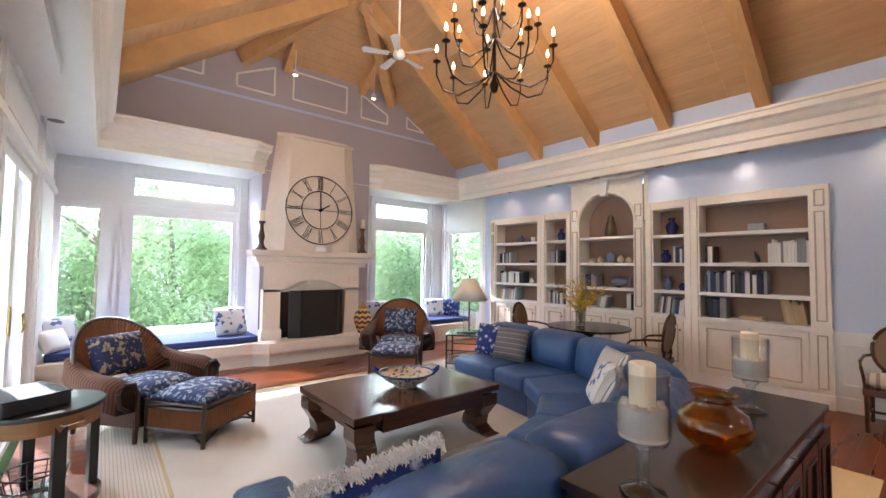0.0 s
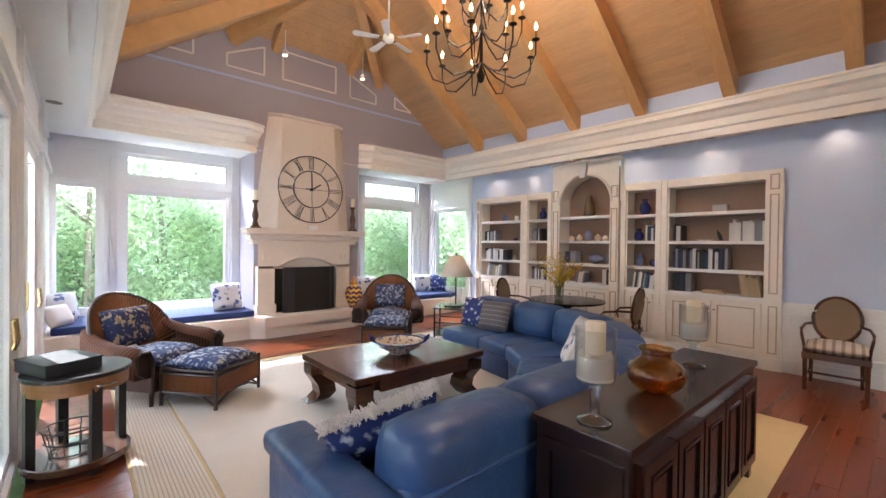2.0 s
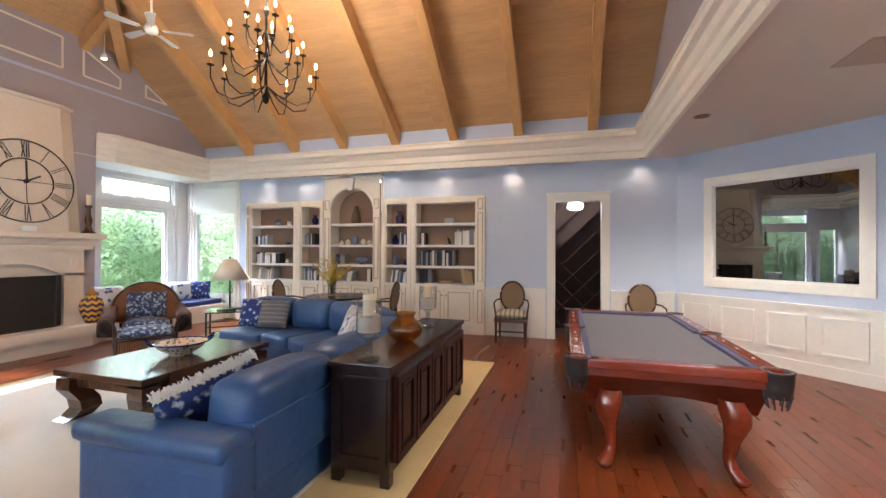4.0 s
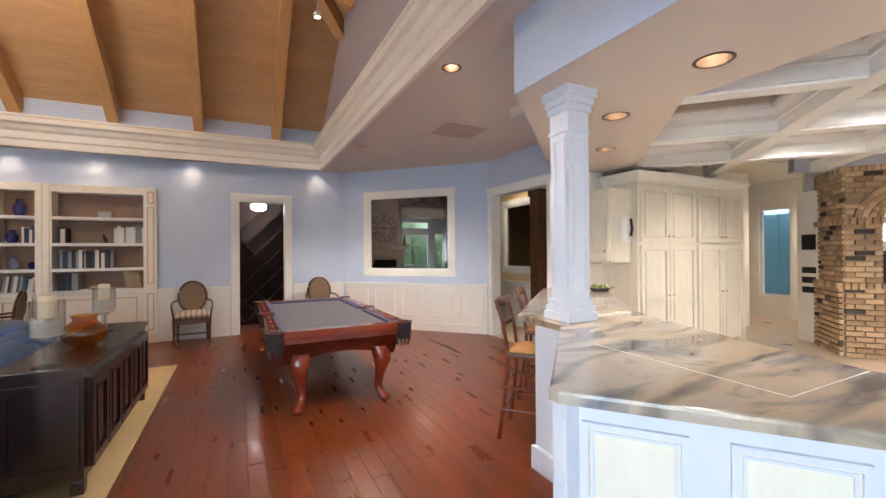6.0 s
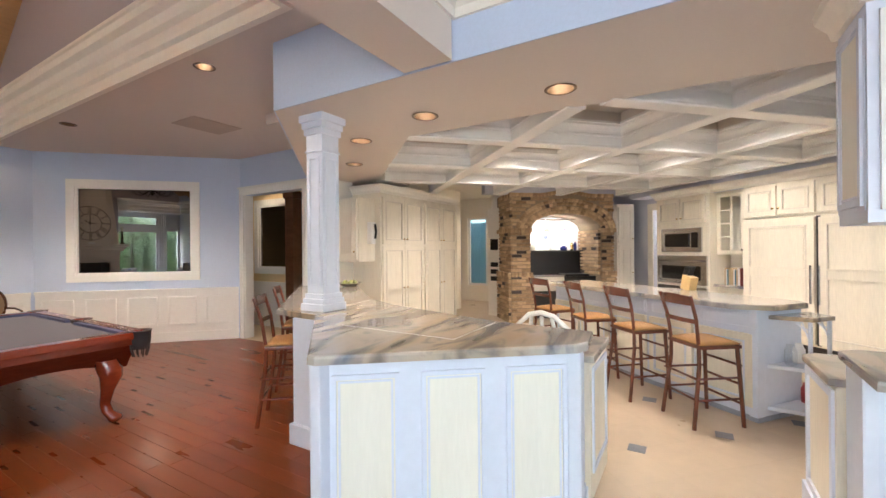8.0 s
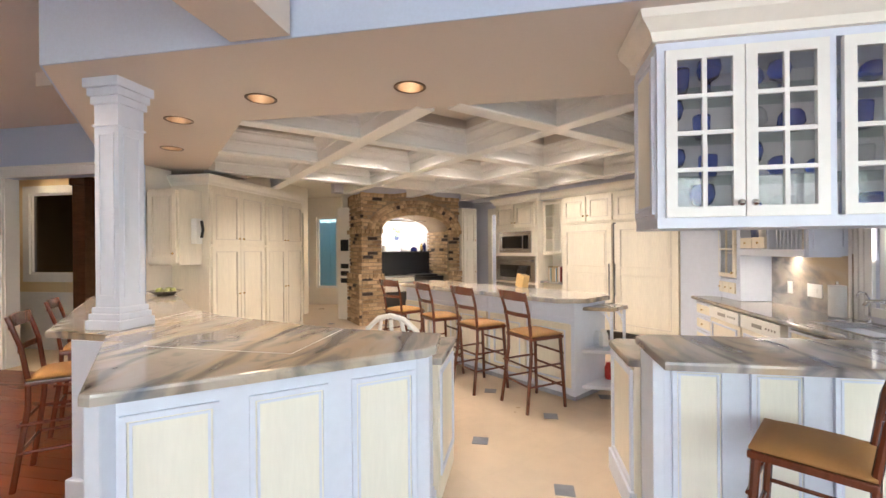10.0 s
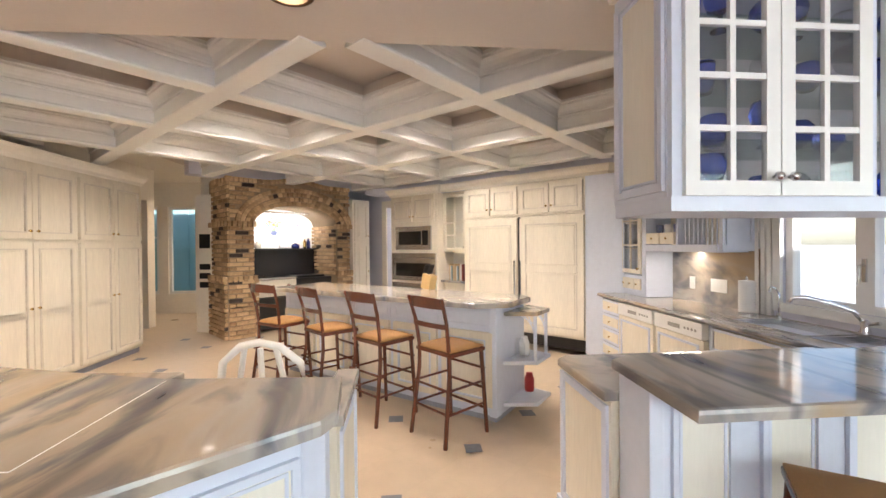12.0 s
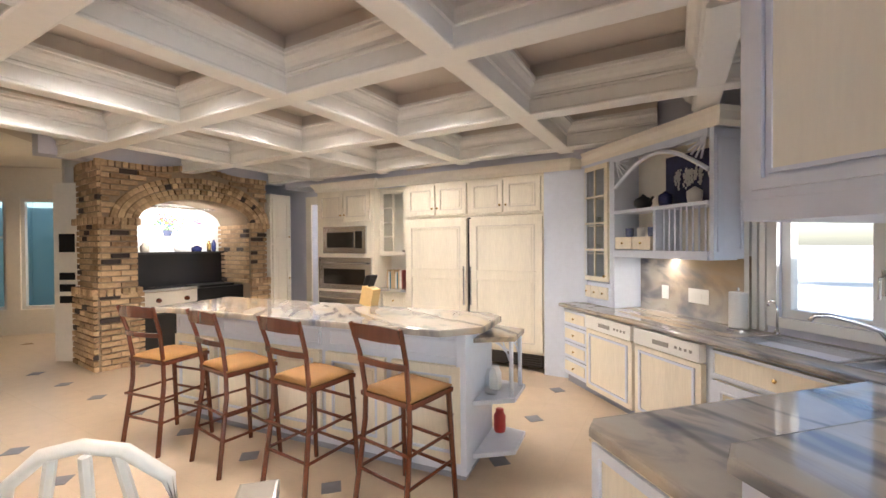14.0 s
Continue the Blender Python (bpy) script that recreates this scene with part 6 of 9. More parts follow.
part("finial", lathe([(0.012, 0.83), (0.015, 0.86), (0.0, 0.88)], m=m, n=8), BLACK, tl)
for dx, dy in ((-0.16, -0.05), (0.08, -0.16)):
    ob = part("remote_control", box(-0.02, -0.08, 0.586, 0.02, 0.08, 0.605, None, Matrix.Translation((4.82 + dx, 4.62 + dy, 0)) @ Matrix.Rotation(0.5, 4, "Z"), 0.004), MATS["black_plastic"])
    tagged(ob, "small black remote control", "remote control")

# ---------------------------------------------------------------- round table, oval-back chairs, flowers
dt = thing("round_table", "round dark polished pedestal table by the bookcase", "table")
m = Matrix.Translation((5.92, 3.22, 0))
part("tabletop", lathe([(0.56, 0.715), (0.58, 0.725), (0.58, 0.745), (0.57, 0.75), (0.0, 0.75)], m=m, n=40), ESPRESSO, dt)
part("pedestal", lathe([(0.28, 0), (0.26, 0.05), (0.08, 0.12), (0.07, 0.3), (0.10, 0.45), (0.06, 0.6), (0.16, 0.715)], m=m, n=20), ESPRESSO, dt, smooth=True)
OVALCANE = mat("oval_cane", (0.20, 0.13, 0.07), 0.6, var=0.3, grain=160, bump=0.3)
SEATSTRIPE = stripes("seat_stripe", (0.52, 0.45, 0.36), (0.26, 0.20, 0.15), 13, 0, 0.6)


def oval_chair(label):
    """A dark oval-back armchair that faces -y."""
    c = thing("oval_armchair", label, "armchair", "oval-back chairs")
    for x, y in ((-0.25, -0.24), (0.25, -0.24), (-0.22, 0.22), (0.22, 0.22)):
        part("leg", tube([(x, y, 0), (x, y, 0.42)], 0.017, None, 8, 0.024), WALNUT, c)
    part("seat_rail", box(-0.28, -0.27, 0.36, 0.28, 0.25, 0.43, bevel=0.008), WALNUT, c)
    part("seat", cushion(0.54, 0.52, 0.13, m=Matrix.Translation((0, -0.01, 0.42)), n=8), SEATSTRIPE, c, "striped beige seat", smooth=True)
    part("stretcher", bar((-0.25, -0.02, 0.16), (0.25, -0.02, 0.16), 0.022, 0.022), WALNUT, c)
    for x in (-0.245, 0.245):
        part("side_stretcher", bar((x, -0.24, 0.16), (x * 0.9, 0.22, 0.16), 0.022, 0.022), WALNUT, c)
    bk = Matrix.Translation((0, 0.27, 0.76)) @ Matrix.Rotation(radians(-8), 4, "X")
    ring = [(0.21 * math.sin(2 * math.pi * i / 28), 0, 0.26 * math.cos(2 * math.pi * i / 28)) for i in range(29)]
    part("back_frame", tube(ring, 0.018, None, 8, m=bk), WALNUT, c)
    part("back_panel", lathe([(0.0, -0.014), (0.19, -0.014), (0.198, 0), (0.19, 0.014), (0.0, 0.014)], m=bk @ Matrix.Diagonal((1, 1, 1.25, 1)) @ Matrix.Rotation(math.pi / 2, 4, "X"), n=28), OVALCANE, c, "tan oval back panel")
    for x in (-0.14, 0.14):
        part("back_post", tube([(x, 0.24, 0.42), (x * 0.9, 0.26, 0.56)], 0.016), WALNUT, c)
    for s in (-1, 1):
        part("arm", tube([(s * 0.20, 0.27, 0.70), (s * 0.27, 0.12, 0.70), (s * 0.295, -0.08, 0.67), (s * 0.29, -0.14, 0.62), (s * 0.275, -0.10, 0.52), (s * 0.265, -0.08, 0.42)], 0.015), WALNUT, c)
    return c


oc = oval_chair("dark oval-back armchair with a striped seat against the wainscot")
oc.matrix_world = Matrix.Translation((6.58, 0.18, 0)) @ Matrix.Rotation(radians(-86), 4, "Z")
copy_thing(oc, Matrix.Translation((6.60, -1.95, 0)) @ Matrix.Rotation(radians(-90), 4, "Z"))
for x, y, r in ((5.75, 4.05, 10), (6.0, 2.42, 185)):
    tagged(copy_thing(oc, Matrix.Translation((x, y, 0)) @ Matrix.Rotation(radians(r), 4, "Z")), "dark oval-back armchair drawn up to the round table")

fl = thing("flower_vase", "clear glass vase of yellow blossom sprays", "flowers")
fm = Matrix.Translation((5.78, 3.26, 0.75))
part("vase", lathe([(0.06, 0), (0.065, 0.01), (0.075, 0.2), (0.08, 0.26), (0.075, 0.26), (0.06, 0.02)], m=fm, n=20), CLEAR, fl, "clear glass vase", smooth=True)
rr = random.Random(11)
stem, petal = bmesh.new(), bmesh.new()
for k in range(26):
    a, lean, hh = rr.uniform(0, 6.28), rr.uniform(0.05, 0.42), rr.uniform(0.35, 0.72)
    pts = [Vector((0.02 * math.cos(a), 0.02 * math.sin(a), 0.05))]
    for i in range(1, 6):
        t = i / 5
        pts.append(Vector((lean * t ** 1.6 * math.cos(a), lean * t ** 1.6 * math.sin(a), 0.05 + hh * t - 0.08 * t * t * lean * 3)))
    tube(pts, 0.004, stem, 4, 0.002, m=fm)
    for i in range(46):
        t = rr.uniform(0.42, 1.0)
        j = min(4, int(t * 5))
        p = pts[j].lerp(pts[j + 1], t * 5 - j) + Vector((rr.gauss(0, 0.022), rr.gauss(0, 0.022), rr.gauss(0, 0.022)))
        s = rr.uniform(0.010, 0.020)
        q = Euler((rr.uniform(0, 6), rr.uniform(0, 6), rr.uniform(0, 6))).to_matrix().to_4x4()
        vs = [petal.verts.new(fm @ (p + (q @ Vector(c)) * s)) for c in ((-1, 0, 0), (0, -0.7, 0.2), (1, 0, 0), (0, 0.7, 0.2))]
        petal.faces.new(vs)
part("stems", stem, mat("stem_green", (0.10, 0.14, 0.03), 0.6), fl)
ob = part("blossom", petal, mat("yellow_petal", (0.62, 0.43, 0.02), 0.6, var=0.4, island=0.8), fl)
ob["kind"] = "stuff"

# ---------------------------------------------------------------- chandelier, fan, track lights
cd = thing("chandelier", "black wrought iron chandelier with three tiers of candle bulbs", "chandelier")
CX, CY, CZ = 3.20, 2.54, 3.22
part("stem", lathe([(0.0, 0), (0.03, 0.02), (0.045, 0.08), (0.02, 0.14), (0.015, 0.5), (0.03, 0.55), (0.014, 0.6), (0.014, 1.0), (0.03, 1.05), (0.01, 1.12)], m=Matrix.Translation((CX, CY, CZ)), n=12), IRON, cd, smooth=True)
part("chain", tube([(CX, CY, CZ + 1.1), (CX, CY, RIDGE - 0.3)], 0.012), IRON, cd)
for n, r, z, base in ((9, 0.55, 0.32, 0.10), (7, 0.40, 0.62, 0.42), (5, 0.25, 0.90, 0.72)):
    for i in range(n):
        a = 2 * math.pi * (i + 0.35 * (n % 4)) / n
        m = Matrix.Translation((CX, CY, CZ)) @ Matrix.Rotation(a, 4, "Z")
        arm = part("arm", tube([(0.02, 0, base + 0.10), (r * 0.3, 0, base - 0.02), (r * 0.62, 0, base - 0.10), (r * 0.88, 0, base - 0.05), (r, 0, z - 0.12), (r, 0, z)], 0.008, None, 6, m=m), IRON, cd)
        part("drip_pan", lathe([(0.008, 0), (0.038, 0.012), (0.038, 0.018)], m=m @ Matrix.Translation((r, 0, z)), n=12), IRON, arm)
        part("candle", lathe([(0.013, 0.018), (0.013, 0.10), (0.0, 0.10)], m=m @ Matrix.Translation((r, 0, z)), n=8), mat("amber_sleeve", (0.45, 0.22, 0.05), 0.5), arm, "amber candle sleeve")
        part("bulb", lathe([(0.006, 0.10), (0.016, 0.125), (0.012, 0.155), (0.0, 0.185)], m=m @ Matrix.Translation((r, 0, z)), n=8), BULB, arm, "glowing flame bulb")
pl = new("chandelier_light", bpy.data.lights.new("chandelier_light", "POINT"))
pl.data.energy, pl.data.color, pl.data.shadow_soft_size = 76, (1.0, 0.82, 0.60), 0.4
pl.location = (CX, CY, CZ + 1.35)

fan = thing("ceiling_fan", "white five-blade ceiling fan with brass lights", "ceiling fan")
fm = Matrix.Translation((3.50, 4.66, 4.54)) @ Matrix.Diagonal((0.78, 0.78, 0.78, 1))
part("rod", tube([(0, 0, 0.1), (0, 0, (RIDGE - 4.54 - 0.3) / 0.78)], 0.014, m=fm), WHITE, fan)
part("housing", lathe([(0.03, -0.08), (0.09, -0.05), (0.11, 0.0), (0.09, 0.07), (0.03, 0.12)], m=fm, n=24), WHITE, fan, smooth=True)
for i in range(5):
    m = fm @ Matrix.Rotation(2 * math.pi * (i + 0.2) / 5, 4, "Z") @ Matrix.Rotation(radians(10), 4, "X")
    b = part("blade", prism([(0.18, -0.05), (0.62, -0.075), (0.66, 0), (0.62, 0.075), (0.18, 0.05)], -0.004, 0.004, None, m), WHITE, fan)
    part("bracket", bar((0.08, 0, 0.0), (0.22, 0, 0.0), 0.03, 0.008, None, m), BRASS, b)
for x, y, z in ((2.75, 6.62, 4.74), (4.22, 6.62, 4.74), (4.22, -1.5, 4.74)):
    t = thing("track_light", "small white spotlight on a rafter", "spotlight", "rafter spotlights")
    part("arm", tube([(x, y, z), (x, y - 0.02, z + 0.40)], 0.008), WHITE, t)
    part("head", lathe([(0.02, 0.10), (0.045, 0.06), (0.05, 0.0), (0.04, 0.0)], m=Matrix.Translation((x, y, z - 0.02))), WHITE, t, smooth=True)
    part("bulb", lathe([(0.0, 0), (0.035, 0.01), (0.035, 0.03)], m=Matrix.Translation((x, y, z - 0.03))), BULB, t, smooth=True)

# ---------------------------------------------------------------- pool table
def pool_table():
    p = thing("pool_table", "cherry wood pool table with grey cloth and leather pockets", "pool table")
    X0, X1, Y0, Y1, T = 2.44, 5.20, -2.11, -0.77, 0.79
    part("bed", box(X0 + 0.12, Y0 + 0.12, T - 0.06, X1 - 0.12, Y1 - 0.12, T - 0.035), FELT, p, "grey felt cloth")
    def rail(x0, y0, x1, y1):
        b = part("rail", box(x0, y0, T - 0.07, x1, y1, T, bevel=0.012), CHERRY, p)
        return b
    mx = (X0 + X1) / 2
    for y0, y1, s in ((Y0, Y0 + 0.11, 1), (Y1 - 0.11, Y1, -1)):
        for x0, x1 in ((X0 + 0.09, mx - 0.06), (mx + 0.06, X1 - 0.09)):
            r = rail(x0, y0, x1, y1)
            c0 = y1 if s > 0 else y0 - 0.05
            part("cushion", box(x0 + 0.05, c0, T - 0.045, x1 - 0.05, c0 + 0.05, T - 0.008, bevel=0.01), mat("blue_cushion", (0.05, 0.06, 0.13), 0.9, grain=250, bump=0.1), r, "dark blue rail cushion")
            for k in range(3):
                xx = x0 + (x1 - x0) * (k + 1) / 4
                part("sight", box(xx - 0.009, (y0 + y1) / 2 - 0.009, T, xx + 0.009, (y0 + y1) / 2 + 0.009, T + 0.0012), WHITE, r)
    for x0, x1, s in ((X0, X0 + 0.11, 1), (X1 - 0.11, X1, -1)):
        r = rail(x0, Y0 + 0.09, x1, Y1 - 0.09)
        c0 = x1 if s > 0 else x0 - 0.05
        part("cushion", box(c0, Y0 + 0.14, T - 0.045, c0 + 0.05, Y1 - 0.14, T - 0.008, bevel=0.01), MATS["blue_cushion"], r, "dark blue rail cushion")
    for x in (X0 + 0.05, mx, X1 - 0.05):
        for y, s in ((Y0 + 0.05, -1), (Y1 - 0.05, 1)):
            pk = part("pocket", lathe([(0.075, -0.17), (0.085, -0.10), (0.09, -0.01), (0.10, 0.003), (0.08, 0.004), (0.07, -0.02), (0.065, -0.1), (0.03, -0.14)], m=Matrix.Translation((x, y, T)), n=18), mat("pocket_leather", (0.035, 0.03, 0.032), 0.5), p, "black leather pocket", smooth=True)
            bm = bmesh.new()
            for k in range(10):
                a = 2 * math.pi * k / 10
                tube([(x + 0.078 * math.cos(a), y + 0.078 * math.sin(a), T - 0.15), (x + 0.055 * math.cos(a), y + 0.055 * math.sin(a), T - 0.24)], 0.006, bm, 4)
            part("pocket_fringe", bm, MATS["pocket_leather"], pk)
    part("rail_skirt", box(X0 + 0.02, Y0 + 0.02, T - 0.12, X1 - 0.02, Y1 - 0.02, T - 0.071), CHERRY, p)
    # apron with a scooped lower edge, tapering inwards
    for ax in range(4):
        bm = bmesh.new()
        n = 16
        L = (X1 - X0 - 0.16) if ax < 2 else (Y1 - Y0 - 0.16)
        rows = []
        for i in range(n + 1):
            t = i / n
            zb = 0.46 + 0.075 * max(0.0, math.sin(math.pi * min(1, max(0, (t - 0.12) / 0.76)))) ** 0.6
            u = -L / 2 + L * t
            if ax < 2:
                y = (Y0 + 0.06) if ax == 0 else (Y1 - 0.06)
                yi = 0.07 if ax == 0 else -0.07
                rows.append((bm.verts.new(((X0 + X1) / 2 + u, y, T - 0.12)), bm.verts.new(((X0 + X1) / 2 + u * 0.96, y + yi, zb))))
            else:
                x = (X0 + 0.06) if ax == 2 else (X1 - 0.06)
                xi = 0.07 if ax == 2 else -0.07
                rows.append((bm.verts.new((x, (Y0 + Y1) / 2 + u, T - 0.12)), bm.verts.new((x + xi, (Y0 + Y1) / 2 + u * 0.92, zb))))
        for a, b in zip(rows, rows[1:]):
            bm.faces.new((a[0], b[0], b[1], a[1]))
        bmesh.ops.solidify(bm, geom=bm.faces[:], thickness=0.025)
        part("apron", bm, CHERRY, p)
    for x, sx in ((X0 + 0.13, -1), (X1 - 0.13, 1)):
        for y, sy in ((Y0 + 0.29, -1), (Y1 - 0.29, 1)):
            bm = bmesh.new()
            rings = []
            for o, z, w in ((0.0, 0.56, 0.085), (0.02, 0.48, 0.10), (0.03, 0.40, 0.085), (0.01, 0.28, 0.052), (-0.005, 0.16, 0.040), (0.01, 0.09, 0.045), (0.045, 0.05, 0.060), (0.05, 0.025, 0.055), (0.045, 0.0, 0.04)):
                rings.append([bm.verts.new((x + sx * o + w * math.cos(2 * math.pi * k / 12), y + sy * o + w * math.sin(2 * math.pi * k / 12), z)) for k in range(12)])
            for a, b in zip(rings, rings[1:]):
                for k in range(12):
                    bm.faces.new((a[k], a[(k + 1) % 12], b[(k + 1) % 12], b[k]))
            bm.faces.new(rings[-1])
            part("leg", bm, CHERRY, p, smooth=True)
    return p


pool_table()
cue = thing("pool_cue", "slim wooden cue leaning in the closet doorway", "cue")
part("shaft", tube([(7.25, -0.42, 0.0), (7.32, -0.62, 1.45)], 0.014, None, 8, 0.006), WALNUT, cue)

# ---------------------------------------------------------------- bars between the rooms
BARZ, TT = 1.04, 0.045


def panelled_face(parent, a, b, z0, z1, n, name="panel", base=0.13, field=None, edge=None):
    """A panelled front along a line in plan: blue frame, cream fields, skirting."""
    m = frame_on(a, (b[0] - a[0], b[1] - a[1]))
    L = (Vector(b) - Vector(a)).length
    w = L / n
    part("skirting", box(0, -0.03, z0, L, 0.0, z0 + base, None, m), edge or PALEBLUE, parent)
    part("skirting_cap", box(0, -0.018, z0 + base, L, 0.0, z0 + base + 0.02, None, m), edge or PALEBLUE, parent)
    for i in range(n):
        u0, u1 = w * i + 0.055, w * (i + 1) - 0.055
        pn = part(name, box(u0 + 0.02, -0.006, z0 + base + 0.09, u1 - 0.02, 0.0, z1 - 0.09, None, m), field or PANELFIELD, parent, "cream panel field")
        bm = frame_bars(m, u0, u1, z0 + base + 0.07, z1 - 0.07, 0.022, 0.02, -0.018)
        frame_bars(m, u0 + 0.03, u1 - 0.03, z0 + base + 0.10, z1 - 0.10, 0.010, 0.012, -0.011, bm)
        part("panel_moulding", bm, edge or PALEBLUE, pn)


A, B, C, N = (-0.45, -1.48), (-1.52, -2.35), (0.99, -2.42), (0.46, -2.38)
bar1 = thing("breakfast_bar", "pale blue panelled peninsula bar with cream fields", "bar")
body1 = [(-0.44, -1.57), (-1.45, -2.39), (-1.42, -2.68), (-0.84, -2.69), (0.28, -3.05), (0.52, -3.17), (0.49, -2.47), (0.42, -2.42)]
part("body", prism(body1, 0, BARZ - TT), PALEBLUE, bar1)
panelled_face(bar1, body1[0], body1[1], 0.0, BARZ - TT, 3)
panelled_face(bar1, body1[7], body1[0], 0.0, BARZ - TT, 3)
panelled_face(bar1, body1[1], body1[2], 0.0, BARZ - TT, 1)
for q in (body1[0], body1[1]):
    part("corner_post", box(q[0] - 0.035, q[1] - 0.035, 0, q[0] + 0.035, q[1] + 0.035, BARZ - TT, bevel=0.01), PALEBLUE, bar1)


def clipped(poly, k, c):
    """A plan outline whose corner k is cut by c."""
    p = [Vector(q) for q in poly]
    a, b, d = p[k - 1], p[k], p[(k + 1) % len(p)]
    return [tuple(q) for q in p[:k]] + [tuple(b + (a - b).normalized() * c), tuple(b + (d - b).normalized() * c)] + [tuple(q) for q in p[k + 1:]]


ct1 = thing("worktop", "polished blue-veined stone bar top", "worktop")
top1 = clipped(clipped([A, B, (-1.48, -2.71), (-0.84, -2.73), (0.28, -3.10), (0.81, -3.37), (2.05, -4.55), (2.70, -4.10), C, N], 1, 0.05), 0, 0.035)
part("slab", prism(top1, BARZ - TT, BARZ, bevel=0.014), STONEW, ct1)
for a, b in (((-0.02, -2.15), (-0.87, -2.12)), ((-0.87, -2.12), (-0.86, -2.72)), ((0.62, -2.78), (0.70, -3.28))):
    part("joint", bar((*a, BARZ + 0.0005), (*b, BARZ + 0.0005), 0.004, 0.001), WHITE, ct1, "pale joint line in the stone")
# the wing that runs to the hall wall
bw = thing("bar_wing", "pale blue bar wing below the overhanging stone top", "bar")
part("body", prism([(0.755, -2.66), (0.76, -3.25), (2.03, -4.45), (2.24, -4.25)], 0, BARZ - TT), PALEBLUE, bw)
panelled_face(bw, (2.24, -4.25), (0.755, -2.66), 0, BARZ - TT, 4)
lowc = thing("prep_counter", "lower stone counter behind the bar with cream base", "counter")
part("slab", prism([(-0.59, -2.75), (-0.59, -3.37), (0.30, -3.44), (0.88, -3.54), (0.78, -3.40), (0.28, -3.12)], 0.845, 0.885, bevel=0.01), STONEW, lowc)
part("body", prism([(-0.62, -2.75), (-0.62, -3.33), (0.28, -3.40), (0.78, -3.46), (0.74, -3.40), (0.28, -3.12)][::-1], 0.0, 0.845), PICKLED, lowc)
leg = thing("counter_end", "narrow stone-topped end panel of the desk counter", "counter")
part("slab", prism([(-1.48, -2.725), (-1.47, -3.33), (-1.36, -3.33), (-1.36, -2.725)], 0.845, 0.885, bevel=0.01), STONEW, leg)
part("panel", box(-1.455, -3.30, 0.0, -1.385, -2.725, 0.845), PICKLED, leg)
part("panel_moulding", frame_bars(frame_on((-1.455, -2.725), (0, -1)), 0.06, 0.53, 0.16, 0.80, 0.03, 0.012, -0.012), PALEBLUE, leg)
fruit = thing("fruit_bowl", "shallow silver bowl on the bar wing", "bowl")
part("bowl", lathe([(0.07, 0), (0.16, 0.05), (0.175, 0.055), (0.15, 0.045), (0.05, 0.012)], m=Matrix.Translation((1.95, -4.30, BARZ - 0.003)), n=28), STEEL, fruit, smooth=True)
for k in range(5):
    part("fruit", lathe([(0.0, 0), (0.03, 0.012), (0.034, 0.034), (0.02, 0.06), (0.0, 0.064)], m=Matrix.Translation((1.95 + 0.07 * math.cos(k * 1.25), -4.30 + 0.07 * math.sin(k * 1.25), BARZ + 0.02)), n=12), mat("green_fruit", (0.25, 0.28, 0.08), 0.4, var=0.3), fruit, smooth=True)

col = thing("column", "square pale blue panelled column on the bar", "column", kind="structure")
cmat = Matrix.Translation((0.62, -2.595, BARZ)) @ Matrix.Diagonal((0.78, 0.78, 1, 1))
hh = KSOF - BARZ
part("shaft", box(-0.115, -0.115, 0.12, 0.115, 0.115, hh - 0.10, None, cmat), PALEBLUE, col)
for w, z0, z1 in ((0.165, 0.0, 0.06), (0.15, 0.06, 0.10), (0.135, 0.10, 0.14), (0.13, hh - 0.30, hh - 0.285), (0.135, hh - 0.16, hh - 0.11), (0.15, hh - 0.11, hh - 0.06), (0.17, hh - 0.06, hh)):
    part("moulding", box(-w, -w, z0, w, w, z1, None, cmat, 0.008), PALEBLUE, col)
for k in range(4):
    m = cmat @ Matrix.Rotation(math.pi / 2 * k, 4, "Z") @ Matrix.Translation((0, -0.115, 0))
    part("panel_moulding", frame_bars(m, -0.075, 0.075, 0.20, hh - 0.34, 0.014, 0.012, -0.010), PALEBLUE, col)
cb = thing("column_base", "pale blue square pier below the column", "pier", kind="structure")
part("pier", box(0.50, -2.74, 0, 0.745, -2.385, BARZ - TT - 0.001), PALEBLUE, cb)
part("plinth", box(0.495, -2.76, 0, 0.765, -2.355, 0.16, bevel=0.01), PALEBLUE, cb)

